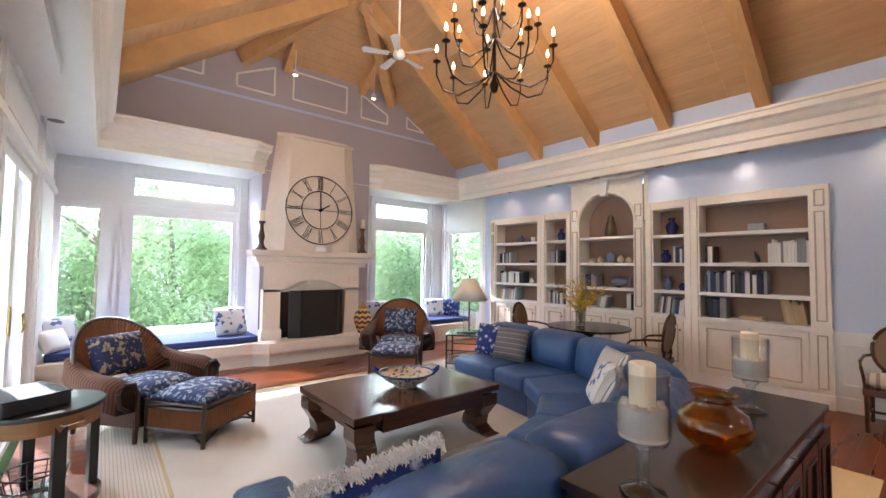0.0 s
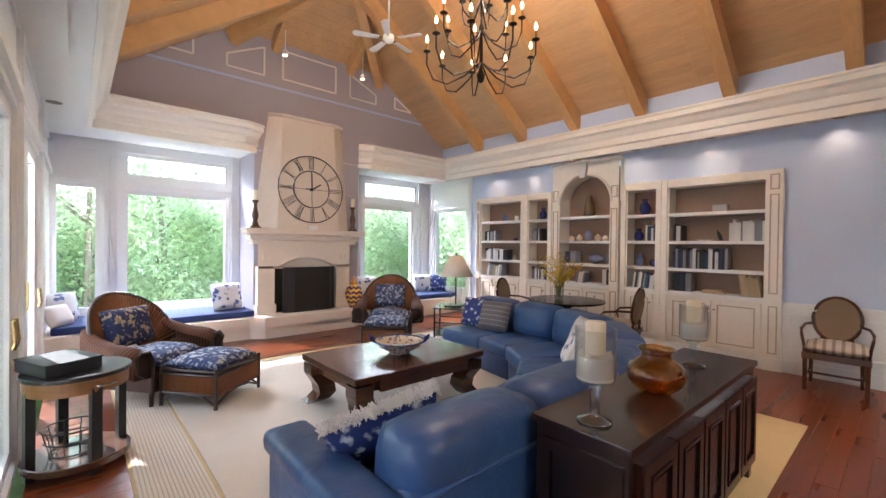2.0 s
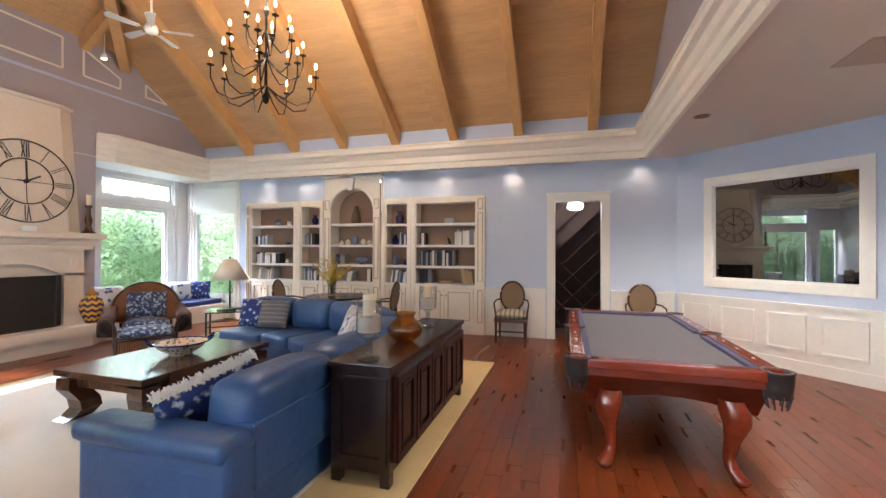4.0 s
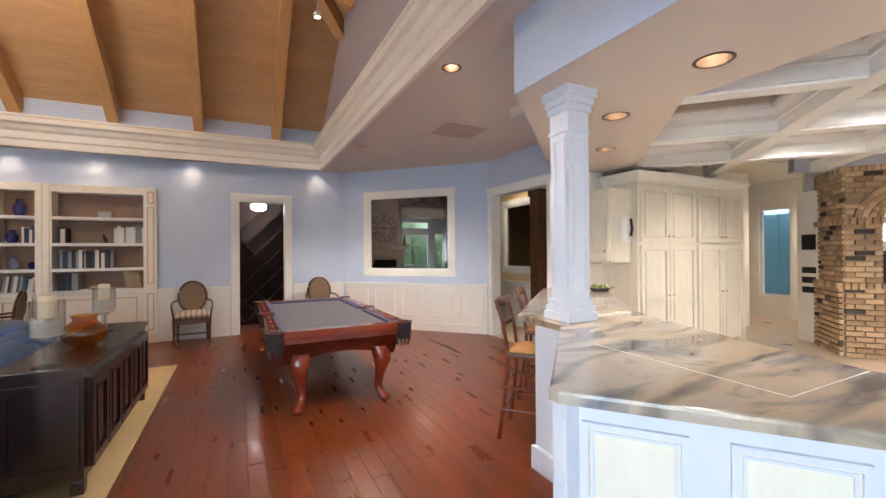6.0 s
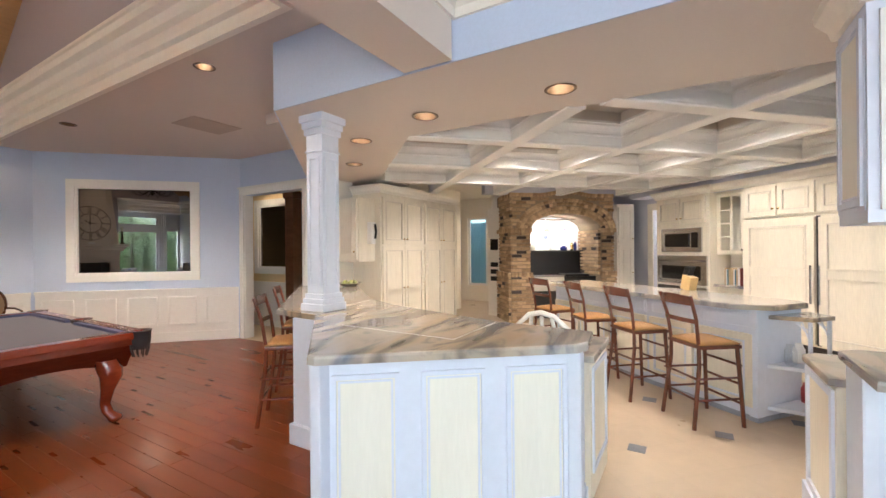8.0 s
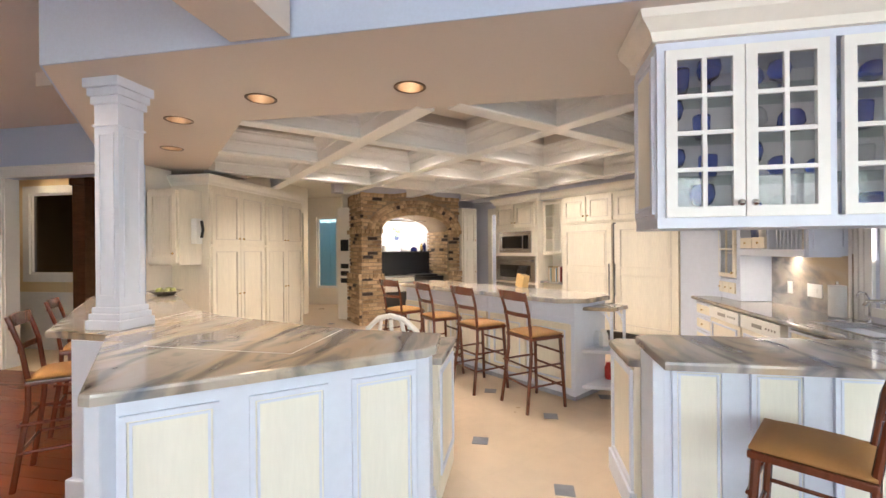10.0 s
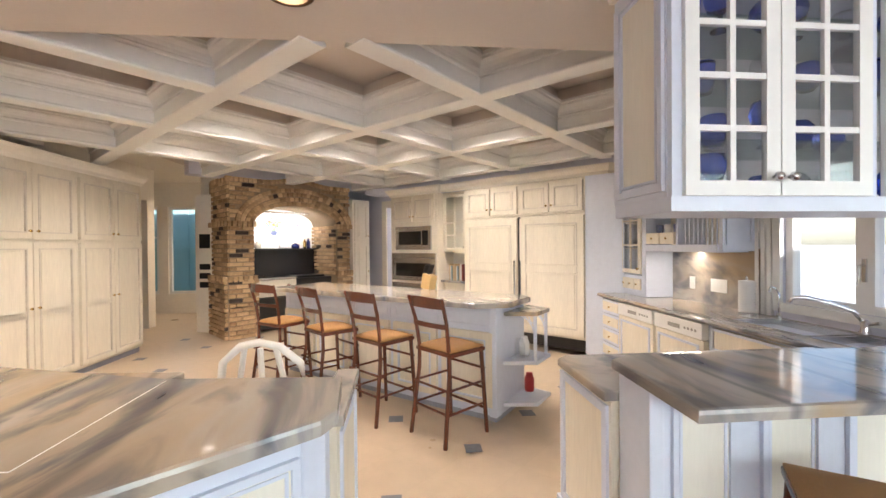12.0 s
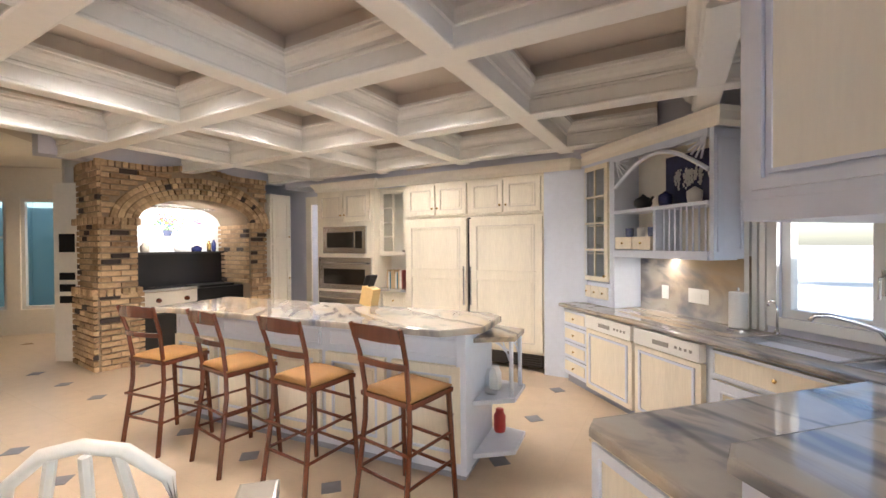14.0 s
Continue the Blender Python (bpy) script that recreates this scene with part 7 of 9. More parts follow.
# ---------------------------------------------------------------- ladder-back stools
def bar_stool():
    """A tall ladder-back stool with a rush seat; it faces +y, its base at the origin."""
    s = thing("bar_stool", "dark wooden ladder-back bar stool with woven rush seat", "stool", "bar stools")
    H = 0.70
    for x in (-0.19, 0.19):
        part("front_leg", tube([(x * 1.12, 0.21, 0), (x, 0.17, H)], 0.016, None, 8, 0.018), STOOLWOOD, s)
        part("back_leg", tube([(x * 1.08, -0.24, 0), (x * 0.95, -0.17, H * 0.75), (x * 0.92, -0.17, H), (x * 0.98, -0.20, 0.92), (x * 1.05, -0.26, 1.12)], 0.017, None, 8, 0.014), STOOLWOOD, s)
        for z in (0.26, 0.44):
            part("side_rung", tube([(x * 1.07, -0.215, z - 0.02), (x * 1.06, 0.19, z - 0.02)], 0.010), STOOLWOOD, s)
    for z in (0.20, 0.36, 0.52):
        part("front_rung", tube([(-0.205, 0.195, z), (0.205, 0.195, z)], 0.011), STOOLWOOD, s)
    for z in (0.24, 0.42):
        part("back_rung", tube([(-0.20, -0.205, z), (0.20, -0.205, z)], 0.010), STOOLWOOD, s)
    part("seat_rail", box(-0.21, -0.18, H - 0.035, 0.21, 0.20, H - 0.005, bevel=0.008), STOOLWOOD, s)
    part("seat", cushion(0.42, 0.39, 0.06, m=Matrix.Translation((0, 0.01, H - 0.025)), n=8), RUSH, s, "woven rush seat", smooth=True)
    for z, h in ((0.90, 0.035), (1.075, 0.075)):
        bm = bmesh.new()
        n = 6
        rows = []
        for i in range(n + 1):
            t = -1 + 2 * i / n
            y = -0.205 - 0.05 * (z - 0.9) / 0.2 - 0.025 * (1 - t * t)
            rise = 0.012 * (1 - t * t) if h > 0.05 else 0
            rows.append([bm.verts.new((t * 0.195, y + d, zz)) for d, zz in ((-0.008, z - h / 2), (0.008, z - h / 2), (0.008, z + h / 2 + rise), (-0.008, z + h / 2 + rise))])
        for a, b in zip(rows, rows[1:]):
            for k in range(4):
                bm.faces.new((a[k], a[(k + 1) % 4], b[(k + 1) % 4], b[k]))
        bm.faces.new(rows[0])
        bm.faces.new(rows[-1])
        part("back_slat", bm, STOOLWOOD, s)
    return s


st0 = bar_stool()


def stool_at(x, y, deg):
    return Matrix.Translation((x, y, 0)) @ Matrix.Rotation(radians(deg), 4, "Z")


st0.matrix_world = stool_at(1.20, -2.72, 132)
copy_thing(st0, stool_at(1.85, -3.40, 134))

# ---------------------------------------------------------------- kitchen ceiling beams
def clip_line(p, d, poly):
    """The stretch of the line p + t d inside a convex outline."""
    t0, t1 = -20.0, 20.0
    n = len(poly)
    for i in range(n):
        a, b = Vector(poly[i]), Vector(poly[(i + 1) % n])
        e = b - a
        nn = Vector((-e.y, e.x))
        den, num = nn.dot(d), nn.dot(a - p)
        if abs(den) < 1e-6:
            if nn.dot(p - a) < 0:
                return None
            continue
        t = num / den
        if den > 0:
            t0 = max(t0, t)
        else:
            t1 = min(t1, t)
    return (t0, t1) if t1 - t0 > 0.3 else None


BEAMSECT = [(0.066, 0.0), (0.080, 0.004), (0.084, 0.014), (0.080, 0.024), (0.072, 0.030), (0.072, 0.125), (0.088, 0.130), (0.090, 0.145), (0.082, 0.155), (0.086, 0.180), (0.104, 0.205), (0.132, 0.222), (0.138, 0.226), (0.140, 0.245), (0.150, 0.250), (0.150, 0.275)]


def beam_mesh(a, b, sect, z):
    """A beam from a to b in plan; its section gives half widths at rising heights."""
    bm = bmesh.new()
    d = (b - a).normalized()
    side = Vector((-d.y, d.x))
    outline = [(w, h) for w, h in sect] + [(-w, h) for w, h in sect[::-1]]
    ends = [[bm.verts.new((p.x + side.x * w, p.y + side.y * w, z + h)) for w, h in outline] for p in (a, b)]
    k = len(outline)
    for i in range(k):
        bm.faces.new((ends[0][i], ends[0][(i + 1) % k], ends[1][(i + 1) % k], ends[1][i]))
    bm.faces.new(ends[0])
    bm.faces.new(ends[1])
    return bm


cof = [(-4.8, -3.45), (-4.8, -6.35), (-1.75, -9.4), (-0.9, -9.72), (2.3, -7.1), (2.3, -5.3), (0.36, -3.45)]
P0 = Vector((-2.27, -4.27))
for i in range(-5, 7):
    for d, o in ((Vector((0.7071, -0.7071)), Vector((-0.94, -0.92))), (Vector((-0.7071, -0.7071)), Vector((0.94, -0.92)))):
        p = P0 + o * i
        r = clip_line(p, d, cof)
        if r:
            a, b = p + d * r[0], p + d * r[1]
            off = 0.0 if d.x > 0 else 0.003
            structure("ceiling_beam", beam_mesh(a, b, BEAMSECT, KSOF - 0.01 + off), WHITE, "white moulded coffer beam", "beam")
            structure("coffer_riser", beam_mesh(a, b, [(0.085, 0.27), (0.085, 0.40)], KSOF - 0.01 + off), TAUPE, "taupe upright side of the coffers", "beam")
for k in range(3):
    c = P0 + Vector((0.94, -0.92)) * (k - 0.5 + 0.5) + Vector((-0.0, -0.92))
    ob = part("sprinkler", tube([(c.x, c.y, COFF), (c.x, c.y, COFF - 0.10)], 0.012), BRASS)
    tagged(ob, "small ceiling sprinkler in the coffer", "sprinkler")

# ---------------------------------------------------------------- tall cabinets
def tall_cabinet(u0, label):
    m = frame_on((2.15, -5.2), (0, -1))
    c = thing("tall_cabinet", label, "cabinet", "tall pantry cabinets")
    part("body", box(u0, 0.0, 0.08, u0 + 1.195, 0.62, 2.42, None, m), PICKLED, c)
    part("toe_kick", box(u0, 0.04, 0.0, u0 + 1.195, 0.6, 0.08, None, m), mat("toe_blue", (0.30, 0.32, 0.40), 0.6), c)
    for i in range(2):
        k = u0 + 0.03 + i * 0.572
        kn = k + 0.52 if i == 0 else k + 0.04
        panel_door(c, m, k, k + 0.56, 1.62, 2.36, PICKLED, knob=kn, knob_z=1.70, glaze=PICKLINE)
        d = panel_door(c, m, k, k + 0.56, 0.12, 1.58, PICKLED, knob=kn, knob_z=0.90, glaze=PICKLINE)
        part("mid_rail", box(k + 0.06, -0.03, 0.80, k + 0.50, -0.022, 0.88, None, m), PICKLED, d)
    return c


tall_cabinet(0.0, "cream pickled pantry cabinet with paired doors")
tall_cabinet(1.2, "cream pickled pantry cabinet with paired doors")
CROWN = [(0, 0), (0.02, 0), (0.03, 0.04), (0.07, 0.09), (0.08, 0.13), (0, 0.13)]
structure("cabinet_crown", sweep([(2.78, -5.2), (2.15, -5.2), (2.15, -7.6), (2.78, -7.6)], [(-o, u) for o, u in CROWN], z=2.42), CREAM, "cream crown moulding over the pantry cabinets", "trim")
uc = thing("wall_cabinet", "small cream wall cabinet with a phone", "cabinet")
part("body", box(2.25, -5.19, 1.35, 2.70, -4.82, 2.32), PICKLED, uc)
panel_door(uc, frame_on((2.70, -4.82), (-1, 0)), 0.02, 0.43, 1.38, 2.29, PICKLED, knob=0.40, knob_z=1.5)
ph = thing("wall_phone", "white wall phone with a dark handset", "phone")
part("body", box(2.16, -5.10, 1.62, 2.245, -5.0, 1.95, bevel=0.01), WHITE, ph)
part("handset", tube([(2.13, -5.05, 1.70), (2.11, -5.05, 1.80), (2.13, -5.05, 1.92)], 0.018), BLACK, ph)
structure("pantry_wall", box(2.72, -5.2, 0, 3.1, -4.78, COFF), CREAM, "cream wall end by the pantry", "wall")

# fridge and oven wall
FM = frame_on((-1.49, -9.11), (-1, 1))
def upper_pair(parent, m, u0, u1, z0, z1):
    w = (u1 - u0) / 2
    for i in range(2):
        k = u0 + w * i
        panel_door(parent, m, k + 0.012, k + w - 0.012, z0, z1, PICKLED, knob=(k + w - 0.04 if i == 0 else k + 0.04), knob_z=z0 + 0.09, glaze=PICKLINE)


ov = thing("oven_cabinet", "cream cabinet with built-in microwave and steel ovens", "cabinet")
part("body", box(0.0, -0.06, 0.08, 1.16, 0.40, 2.42, None, FM), PICKLED, ov)
part("toe_kick", box(0.0, 0.0, 0.0, 1.16, 0.40, 0.08, None, FM), MATS["toe_blue"], ov)
om = FM @ Matrix.Translation((0, -0.06, 0))
upper_pair(ov, om, 0.05, 1.11, 1.94, 2.38)
mw = part("microwave", box(0.14, -0.03, 1.44, 1.02, 0.02, 1.86, None, om, 0.008), STEEL, ov, "steel built-in microwave")
part("microwave_door", box(0.24, -0.045, 1.53, 0.78, -0.028, 1.77, None, om, 0.004), mat("oven_glass", (0.015, 0.012, 0.010), 0.12), mw, "dark microwave window")
part("keypad", box(0.82, -0.036, 1.52, 0.95, -0.028, 1.78, None, om), MATS["oven_glass"], mw)
for z0, z1 in ((0.88, 1.38), (0.32, 0.84)):
    o1 = part("oven", box(0.04, -0.03, z0, 1.12, 0.02, z1, None, om, 0.006), STEEL, ov, "steel wall oven")
    part("oven_window", box(0.16, -0.036, z0 + 0.08, 1.0, -0.029, z1 - 0.18, None, om), MATS["oven_glass"], o1)
    part("handle", tube([(0.10, -0.07, z1 - 0.09), (1.06, -0.07, z1 - 0.09)], 0.014, m=om), STEEL, o1)
gc = thing("glass_cabinet", "slim cream cabinet with a glazed door above a shelf of books", "cabinet")
part("body", box(1.165, 0.10, 0.08, 1.68, 0.40, 0.88, None, FM), PICKLED, gc)
part("counter", box(1.165, 0.0, 0.88, 1.68, 0.40, 0.92, None, FM), STONEW, gc)
panel_door(gc, FM @ Matrix.Translation((0, 0.10, 0)), 1.19, 1.66, 0.62, 0.86, PICKLED, knob=1.42, knob_z=0.74, rim=0.03)
part("back", box(1.165, 0.36, 0.92, 1.68, 0.40, 2.42, None, FM), CREAM, gc)
part("top_box", frame_bars(FM, 1.165, 1.68, 1.40, 2.42, 0.03, 0.3, 0.08), PICKLED, gc)


def glazed_door(parent, m, u0, u1, z0, z1, nu, nz, material=PICKLED, rim=0.05, knob=None, kmat=None):
    d = part("glazed_door", frame_bars(m, u0, u1, z0, z1, rim, 0.022, -0.022), material, parent)
    for i in range(1, nu):
        u = u0 + rim + (u1 - u0 - 2 * rim) * i / nu
        part("glazing_bar", box(u - 0.010, -0.020, z0 + rim, u + 0.010, -0.004, z1 - rim, None, m), material, d)
    for i in range(1, nz):
        z = z0 + rim + (z1 - z0 - 2 * rim) * i / nz
        part("glazing_bar", box(u0 + rim, -0.0195, z - 0.010, u1 - rim, -0.0045, z + 0.010, None, m), material, d)
    p = part("pane", box(u0 + rim, -0.012, z0 + rim, u1 - rim, -0.009, z1 - rim, None, m), PANE, d, "clear glass pane")
    p.visible_shadow = False
    if knob is not None:
        part("knob", lathe([(0.006, 0), (0.006, 0.012), (0.016, 0.018), (0.013, 0.030), (0.0, 0.033)], m=m @ Matrix.Translation((knob, -0.022, z0 + 0.06)) @ Matrix.Rotation(math.pi / 2, 4, "X"), n=12), kmat or STEEL, d, smooth=True)
    return d


glazed_door(gc, FM @ Matrix.Translation((0, 0.08, 0)), 1.20, 1.66, 1.42, 2.38, 2, 4, knob=1.63)
u = 1.24
for i in range(11):
    w = rng.choice((0.025, 0.032, 0.04))
    h = rng.choice((0.20, 0.24, 0.27))
    colr = rng.choice(("red", "white", "tan", "teal", "navy"))
    ob = part("book", box(u, 0.14, 0.921, u + w - 0.002, 0.32, 0.92 + h, None, FM, 0.003), mat("book_" + colr, BOOKCOL[colr], 0.55, var=0.15, rnd=0.5))
    tagged(ob, "%s cookbook standing on the counter" % colr, "book", "cookbooks")
    u += w
fr = thing("refrigerator", "wide built-in refrigerator behind cream panels", "refrigerator")
part("body", box(1.70, 0.0, 0.22, 3.70, 0.40, 1.93, None, FM), PICKLED, fr)
for k, hx in ((1.72, 2.66), (2.73, 2.76)):
    d = panel_door(fr, FM, k, k + 0.96, 0.26, 1.90, PICKLED, knob=None, t=0.03, rim=0.09, glaze=PICKLINE)
    part("mid_rail", box(k + 0.075, -0.046, 1.12, k + 0.885, -0.026, 1.22, None, FM, 0.006), PICKLED, d)
    for z in (1.105, 1.22):
        part("rail_moulding", box(k + 0.075, -0.058, z, k + 0.885, -0.026, z + 0.016, None, FM, 0.004), PICKLED, d)
    part("handle", tube([(hx, -0.08, 0.78), (hx, -0.08, 1.28)], 0.012, m=FM), STEEL, d, "tall steel handle")
# black strip laid in for the shade of the gap between the doors
part("shadow_gap", box(2.684, -0.006, 0.24, 2.728, 0.0, 1.92, None, FM), BLACK, fr)
part("vent", box(1.72, 0.02, 0.06, 3.68, 0.30, 0.22, None, FM), mat("vent_black", (0.03, 0.025, 0.022), 0.5), fr, "black vent grille")
for i in range(5):
    part("vent_slat", box(1.74, 0.008, 0.075 + i * 0.028, 3.66, 0.02, 0.088 + i * 0.028, None, FM), MATS["vent_black"], fr)
fu = thing("upper_cabinet", "cream cabinets above the refrigerator", "cabinet")
part("body", box(1.70, 0.0, 1.935, 3.70, 0.40, 2.42, None, FM), PICKLED, fu)
upper_pair(fu, FM, 1.72, 2.69, 1.97, 2.38)
upper_pair(fu, FM, 2.71, 3.68, 1.97, 2.38)
fe = thing("end_panel", "pale blue end panel beside the refrigerator", "panel")
part("panel", box(3.705, -0.02, 0, 4.2, 0.40, 2.42, None, FM), PALEBLUE, fe)
structure("cabinet_crown_2", sweep([tuple((FM @ Vector((u_, v_, 0)))[:2]) for u_, v_ in ((0.0, 0.3), (0.0, -0.065), (1.17, -0.065), (1.17, 0.0), (4.0, -0.005), (4.3, 0.3))], [(-o, q) for o, q in CROWN], z=2.42), CREAM, "cream crown moulding over the kitchen cabinets", "trim")
structure("frieze_wall", box(-0.8, -0.03, 2.54, 4.3, 0.40, COFF, None, FM), LILAC, "pale blue wall above the cabinets", "wall")
structure("frieze_back", box(-0.55, -0.28, 2.66, 2.9, -0.03, COFF, None, Matrix.Translation((1.157, -8.197, 0)) @ Matrix.Rotation(radians(40), 4, "Z") @ Matrix.Translation((-2.35, 0, 0))), LILAC, "pale blue wall above the brick alcove", "wall")
vent = thing("air_vent", "small taupe air vent high on the wall", "vent")
part("frame", frame_bars(FM, 1.75, 2.15, 2.62, 2.76, 0.02, 0.012, -0.042), TAUPE, vent)
for i in range(4):
    part("slat", box(1.77, -0.041, 2.645 + i * 0.026, 2.13, -0.032, 2.66 + i * 0.026, None, FM), TAUPE, vent)
tp = thing("pantry_cabinet", "narrow white cabinet beside the brick arch", "cabinet")
tm = frame_on((-0.66, -9.60), (-0.766, -0.643))
part("body", box(0.0, 0.0, 0, 0.40, 0.5, 2.45, None, tm), CREAM, tp)
panel_door(tp, tm, 0.03, 0.37, 1.62, 2.38, CREAM, knob=0.33, knob_z=1.72)
panel_door(tp, tm, 0.03, 0.37, 0.10, 1.58, CREAM, knob=0.33, knob_z=1.0)

# doorway into the bright larder beside the ovens
LM = frame_on((-0.42, -10.78), (-1, 1))
dc = thing("door_larder", "cream cased doorway into a bright larder", "doorway", kind="structure")
for u0, u1, z0, z1 in ((1.16, 1.30, 0.0, 2.44), (2.00, 2.14, 0.0, 2.44), (1.30, 2.00, 2.30, 2.44)):
    part("casing", box(u0, -0.03, z0, u1, -0.003, z1, None, LM, 0.006), CREAM, dc)
structure("wall_larder_back", box(0.6, 1.5, 0, 2.6, 1.6, COFF, None, LM), WHITE, "white back wall of the larder", "wall")
structure("wall_larder_north", box(2.6, 0.18, 0, 2.7, 1.6, COFF, None, LM), WHITE, "white side wall of the larder", "wall")
structure("wall_larder_south", box(0.5, 0.18, 0, 0.6, 1.6, COFF, None, LM), WHITE, "white side wall of the larder", "wall")
structure("ceiling_larder", box(0.5, 0.18, COFF, 2.7, 1.6, COFF + 0.1, None, LM), WHITE, "white ceiling of the larder", "ceiling")
lsh = thing("larder_shelves", "white shelves on the larder wall", "shelf")
for z in (0.5, 0.95, 1.4, 1.85):
    part("shelf", box(0.7, 1.2, z, 2.5, 1.495, z + 0.025, None, LM), WHITE, lsh)
for u0 in (0.68, 2.5):
    part("upright", box(u0, 1.2, 0.0, u0 + 0.02, 1.495, 2.2, None, LM), WHITE, lsh)
# unseen lamp added to make the larder bright through its doorway
spot("larder_spot", LM @ Vector((1.6, 0.75, COFF - 0.06)), LM @ Vector((1.5, 1.0, 0)), 60, 150, (1.0, 0.95, 0.88), 0.1)

# ---------------------------------------------------------------- sink wall
SM = frame_on((-4.15, -6.22), (0, 1))
SM.translation = Vector((-4.18, -6.22, 0))
sc = thing("sink_cabinet", "pale blue base cabinets under the sink counter", "cabinet")
part("body", box(0.0, 0.03, 0.10, 2.80, 0.60, 0.855, None, SM), PALEBLUE, sc)
part("toe_kick", box(0.0, 0.08, 0.0, 2.80, 0.6, 0.10, None, SM), MATS["toe_blue"], sc)
for i in range(4):
    z = 0.13 + i * 0.18
    d = part("drawer", box(0.04, 0.0, z, 0.46, 0.03, z + 0.165, None, SM), PALEBLUE, sc)
    part("drawer_field", box(0.07, -0.008, z + 0.03, 0.43, 0.0, z + 0.135, None, SM), PICKLED, d, "cream drawer field")
    part("knob", lathe([(0.006, 0), (0.006, 0.012), (0.014, 0.02), (0.0, 0.028)], m=SM @ Matrix.Translation((0.25, -0.008, z + 0.08)) @ Matrix.Rotation(math.pi / 2, 4, "X"), n=10), BRASS, d, smooth=True)
panel_door(sc, SM @ Matrix.Translation((0, 0.03, 0)), 1.92, 2.35, 0.13, 0.62, PICKLED, knob=2.30, inset=PALEBLUE)
panel_door(sc, SM @ Matrix.Translation((0, 0.03, 0)), 2.37, 2.78, 0.13, 0.62, PICKLED, knob=2.42, inset=PALEBLUE)
d = part("drawer", box(1.92, 0.0, 0.65, 2.78, 0.03, 0.83, None, SM), PICKLED, sc)
part("drawer_rim", frame_bars(SM, 1.92, 2.78, 0.65, 0.83, 0.02, 0.014, -0.012), PALEBLUE, d)
part("knob", lathe([(0.006, 0), (0.014, 0.02), (0.0, 0.028)], m=SM @ Matrix.Translation((2.35, -0.002, 0.74)) @ Matrix.Rotation(math.pi / 2, 4, "X"), n=10), BRASS, d)
for k, lb in ((0.49, "dishwasher"), (1.19, "dishwasher")):
    dw = thing("dishwasher", "dishwasher with a cream panel and white controls", "dishwasher", "dishwashers")
    part("door", box(k, -0.02, 0.10, k + 0.66, 0.028, 0.70, None, SM), PICKLED, dw)
    part("door_rim", frame_bars(SM, k + 0.05, k + 0.61, 0.15, 0.66, 0.02, 0.012, -0.032), PALEBLUE, dw)
    cp = part("control_panel", box(k, -0.035, 0.71, k + 0.66, 0.028, 0.845, None, SM, 0.006), WHITE, dw, "white control strip")
    part("grip", box(k + 0.22, -0.04, 0.755, k + 0.38, -0.034, 0.79, None, SM), mat("grip_grey", (0.3, 0.29, 0.27), 0.5), cp)
    for i in range(4):
        part("button", box(k + 0.44 + i * 0.045, -0.039, 0.765, k + 0.46 + i * 0.045, -0.034, 0.785, None, SM), MATS["grip_grey"], cp)
ws = thing("sink_counter", "blue-veined stone counter with undermount sinks", "worktop")
bm = bmesh.new()
holes = [(1.95, 2.55, 0.16, 0.50), (2.62, 3.15, 0.16, 0.50)]
for u0, u1, v0, v1 in wall_rects(0.0, 4.1, -0.03, 0.62, holes):
    prism([(u0, v0), (u1, v0), (u1, v1), (u0, v1)], 0.857, 0.895, bm, SM)
part("slab", bm, STONEW, ws)
part("edge", tube([(0.0, -0.03, 0.876), (2.8, -0.03, 0.876)], 0.019, m=SM), STONEW, ws)
for u0, u1, v0, v1 in holes:
    bm = bmesh.new()
    box(u0, v0, 0.70, u1, v1, 0.705, bm, SM)
    frame_bars(SM @ Matrix(((1, 0, 0, 0), (0, 0, 1, 0), (0, 1, 0, 0.70), (0, 0, 0, 1))), u0 - 0.02, u1 + 0.02, v0 - 0.02, v1 + 0.02, 0.022, 0.20, 0.0, bm)
    part("basin", bm, STEEL, ws, "stainless steel sink basin")
    part("drain", lathe([(0.03, 0), (0.035, 0.003), (0.0, 0.002)], m=SM @ Matrix.Translation(((u0 + u1) / 2, (v0 + v1) / 2, 0.706))), CHROME, ws)
fc = thing("faucet", "chrome kitchen faucet with a long spout", "faucet")
fm = SM @ Matrix.Translation((2.60, 0.54, 0.895))
part("base", lathe([(0.035, 0), (0.035, 0.02), (0.026, 0.05), (0.026, 0.10), (0.0, 0.11)], m=fm), CHROME, fc, smooth=True)
part("spout", tube([(0, 0, 0.08), (-0.03, -0.05, 0.16), (-0.10, -0.16, 0.21), (-0.16, -0.26, 0.24), (-0.20, -0.31, 0.235), (-0.21, -0.33, 0.20)], 0.015, m=fm), CHROME, fc, smooth=True)
part("lever", tube([(0.02, 0, 0.08), (0.09, 0.0, 0.10)], 0.012, m=fm), CHROME, fc)
f2 = thing("filter_tap", "small chrome gooseneck tap", "faucet")
fm = SM @ Matrix.Translation((1.96, 0.55, 0.895))
part("base", lathe([(0.022, 0), (0.022, 0.03), (0.012, 0.05)], m=fm), CHROME, f2)
part("spout", tube([(0, 0, 0.04), (0, 0, 0.20), (0, -0.03, 0.25), (0, -0.07, 0.26), (0, -0.09, 0.22)], 0.009, m=fm), CHROME, f2, smooth=True)
structure("backsplash", box(0.0, 0.592, 0.895, 1.72, 0.618, 1.46, None, SM), STONEW, "grey stone backsplash", "trim")
sk = frame_on((-4.8, -6.4), (0, 1))
for u0, u1 in ((2.1, 2.69), (2.69, 3.34), (3.34, 4.0)):
    window(sk, u0, u1, 1.02, 2.2, "white casement window over the sink")
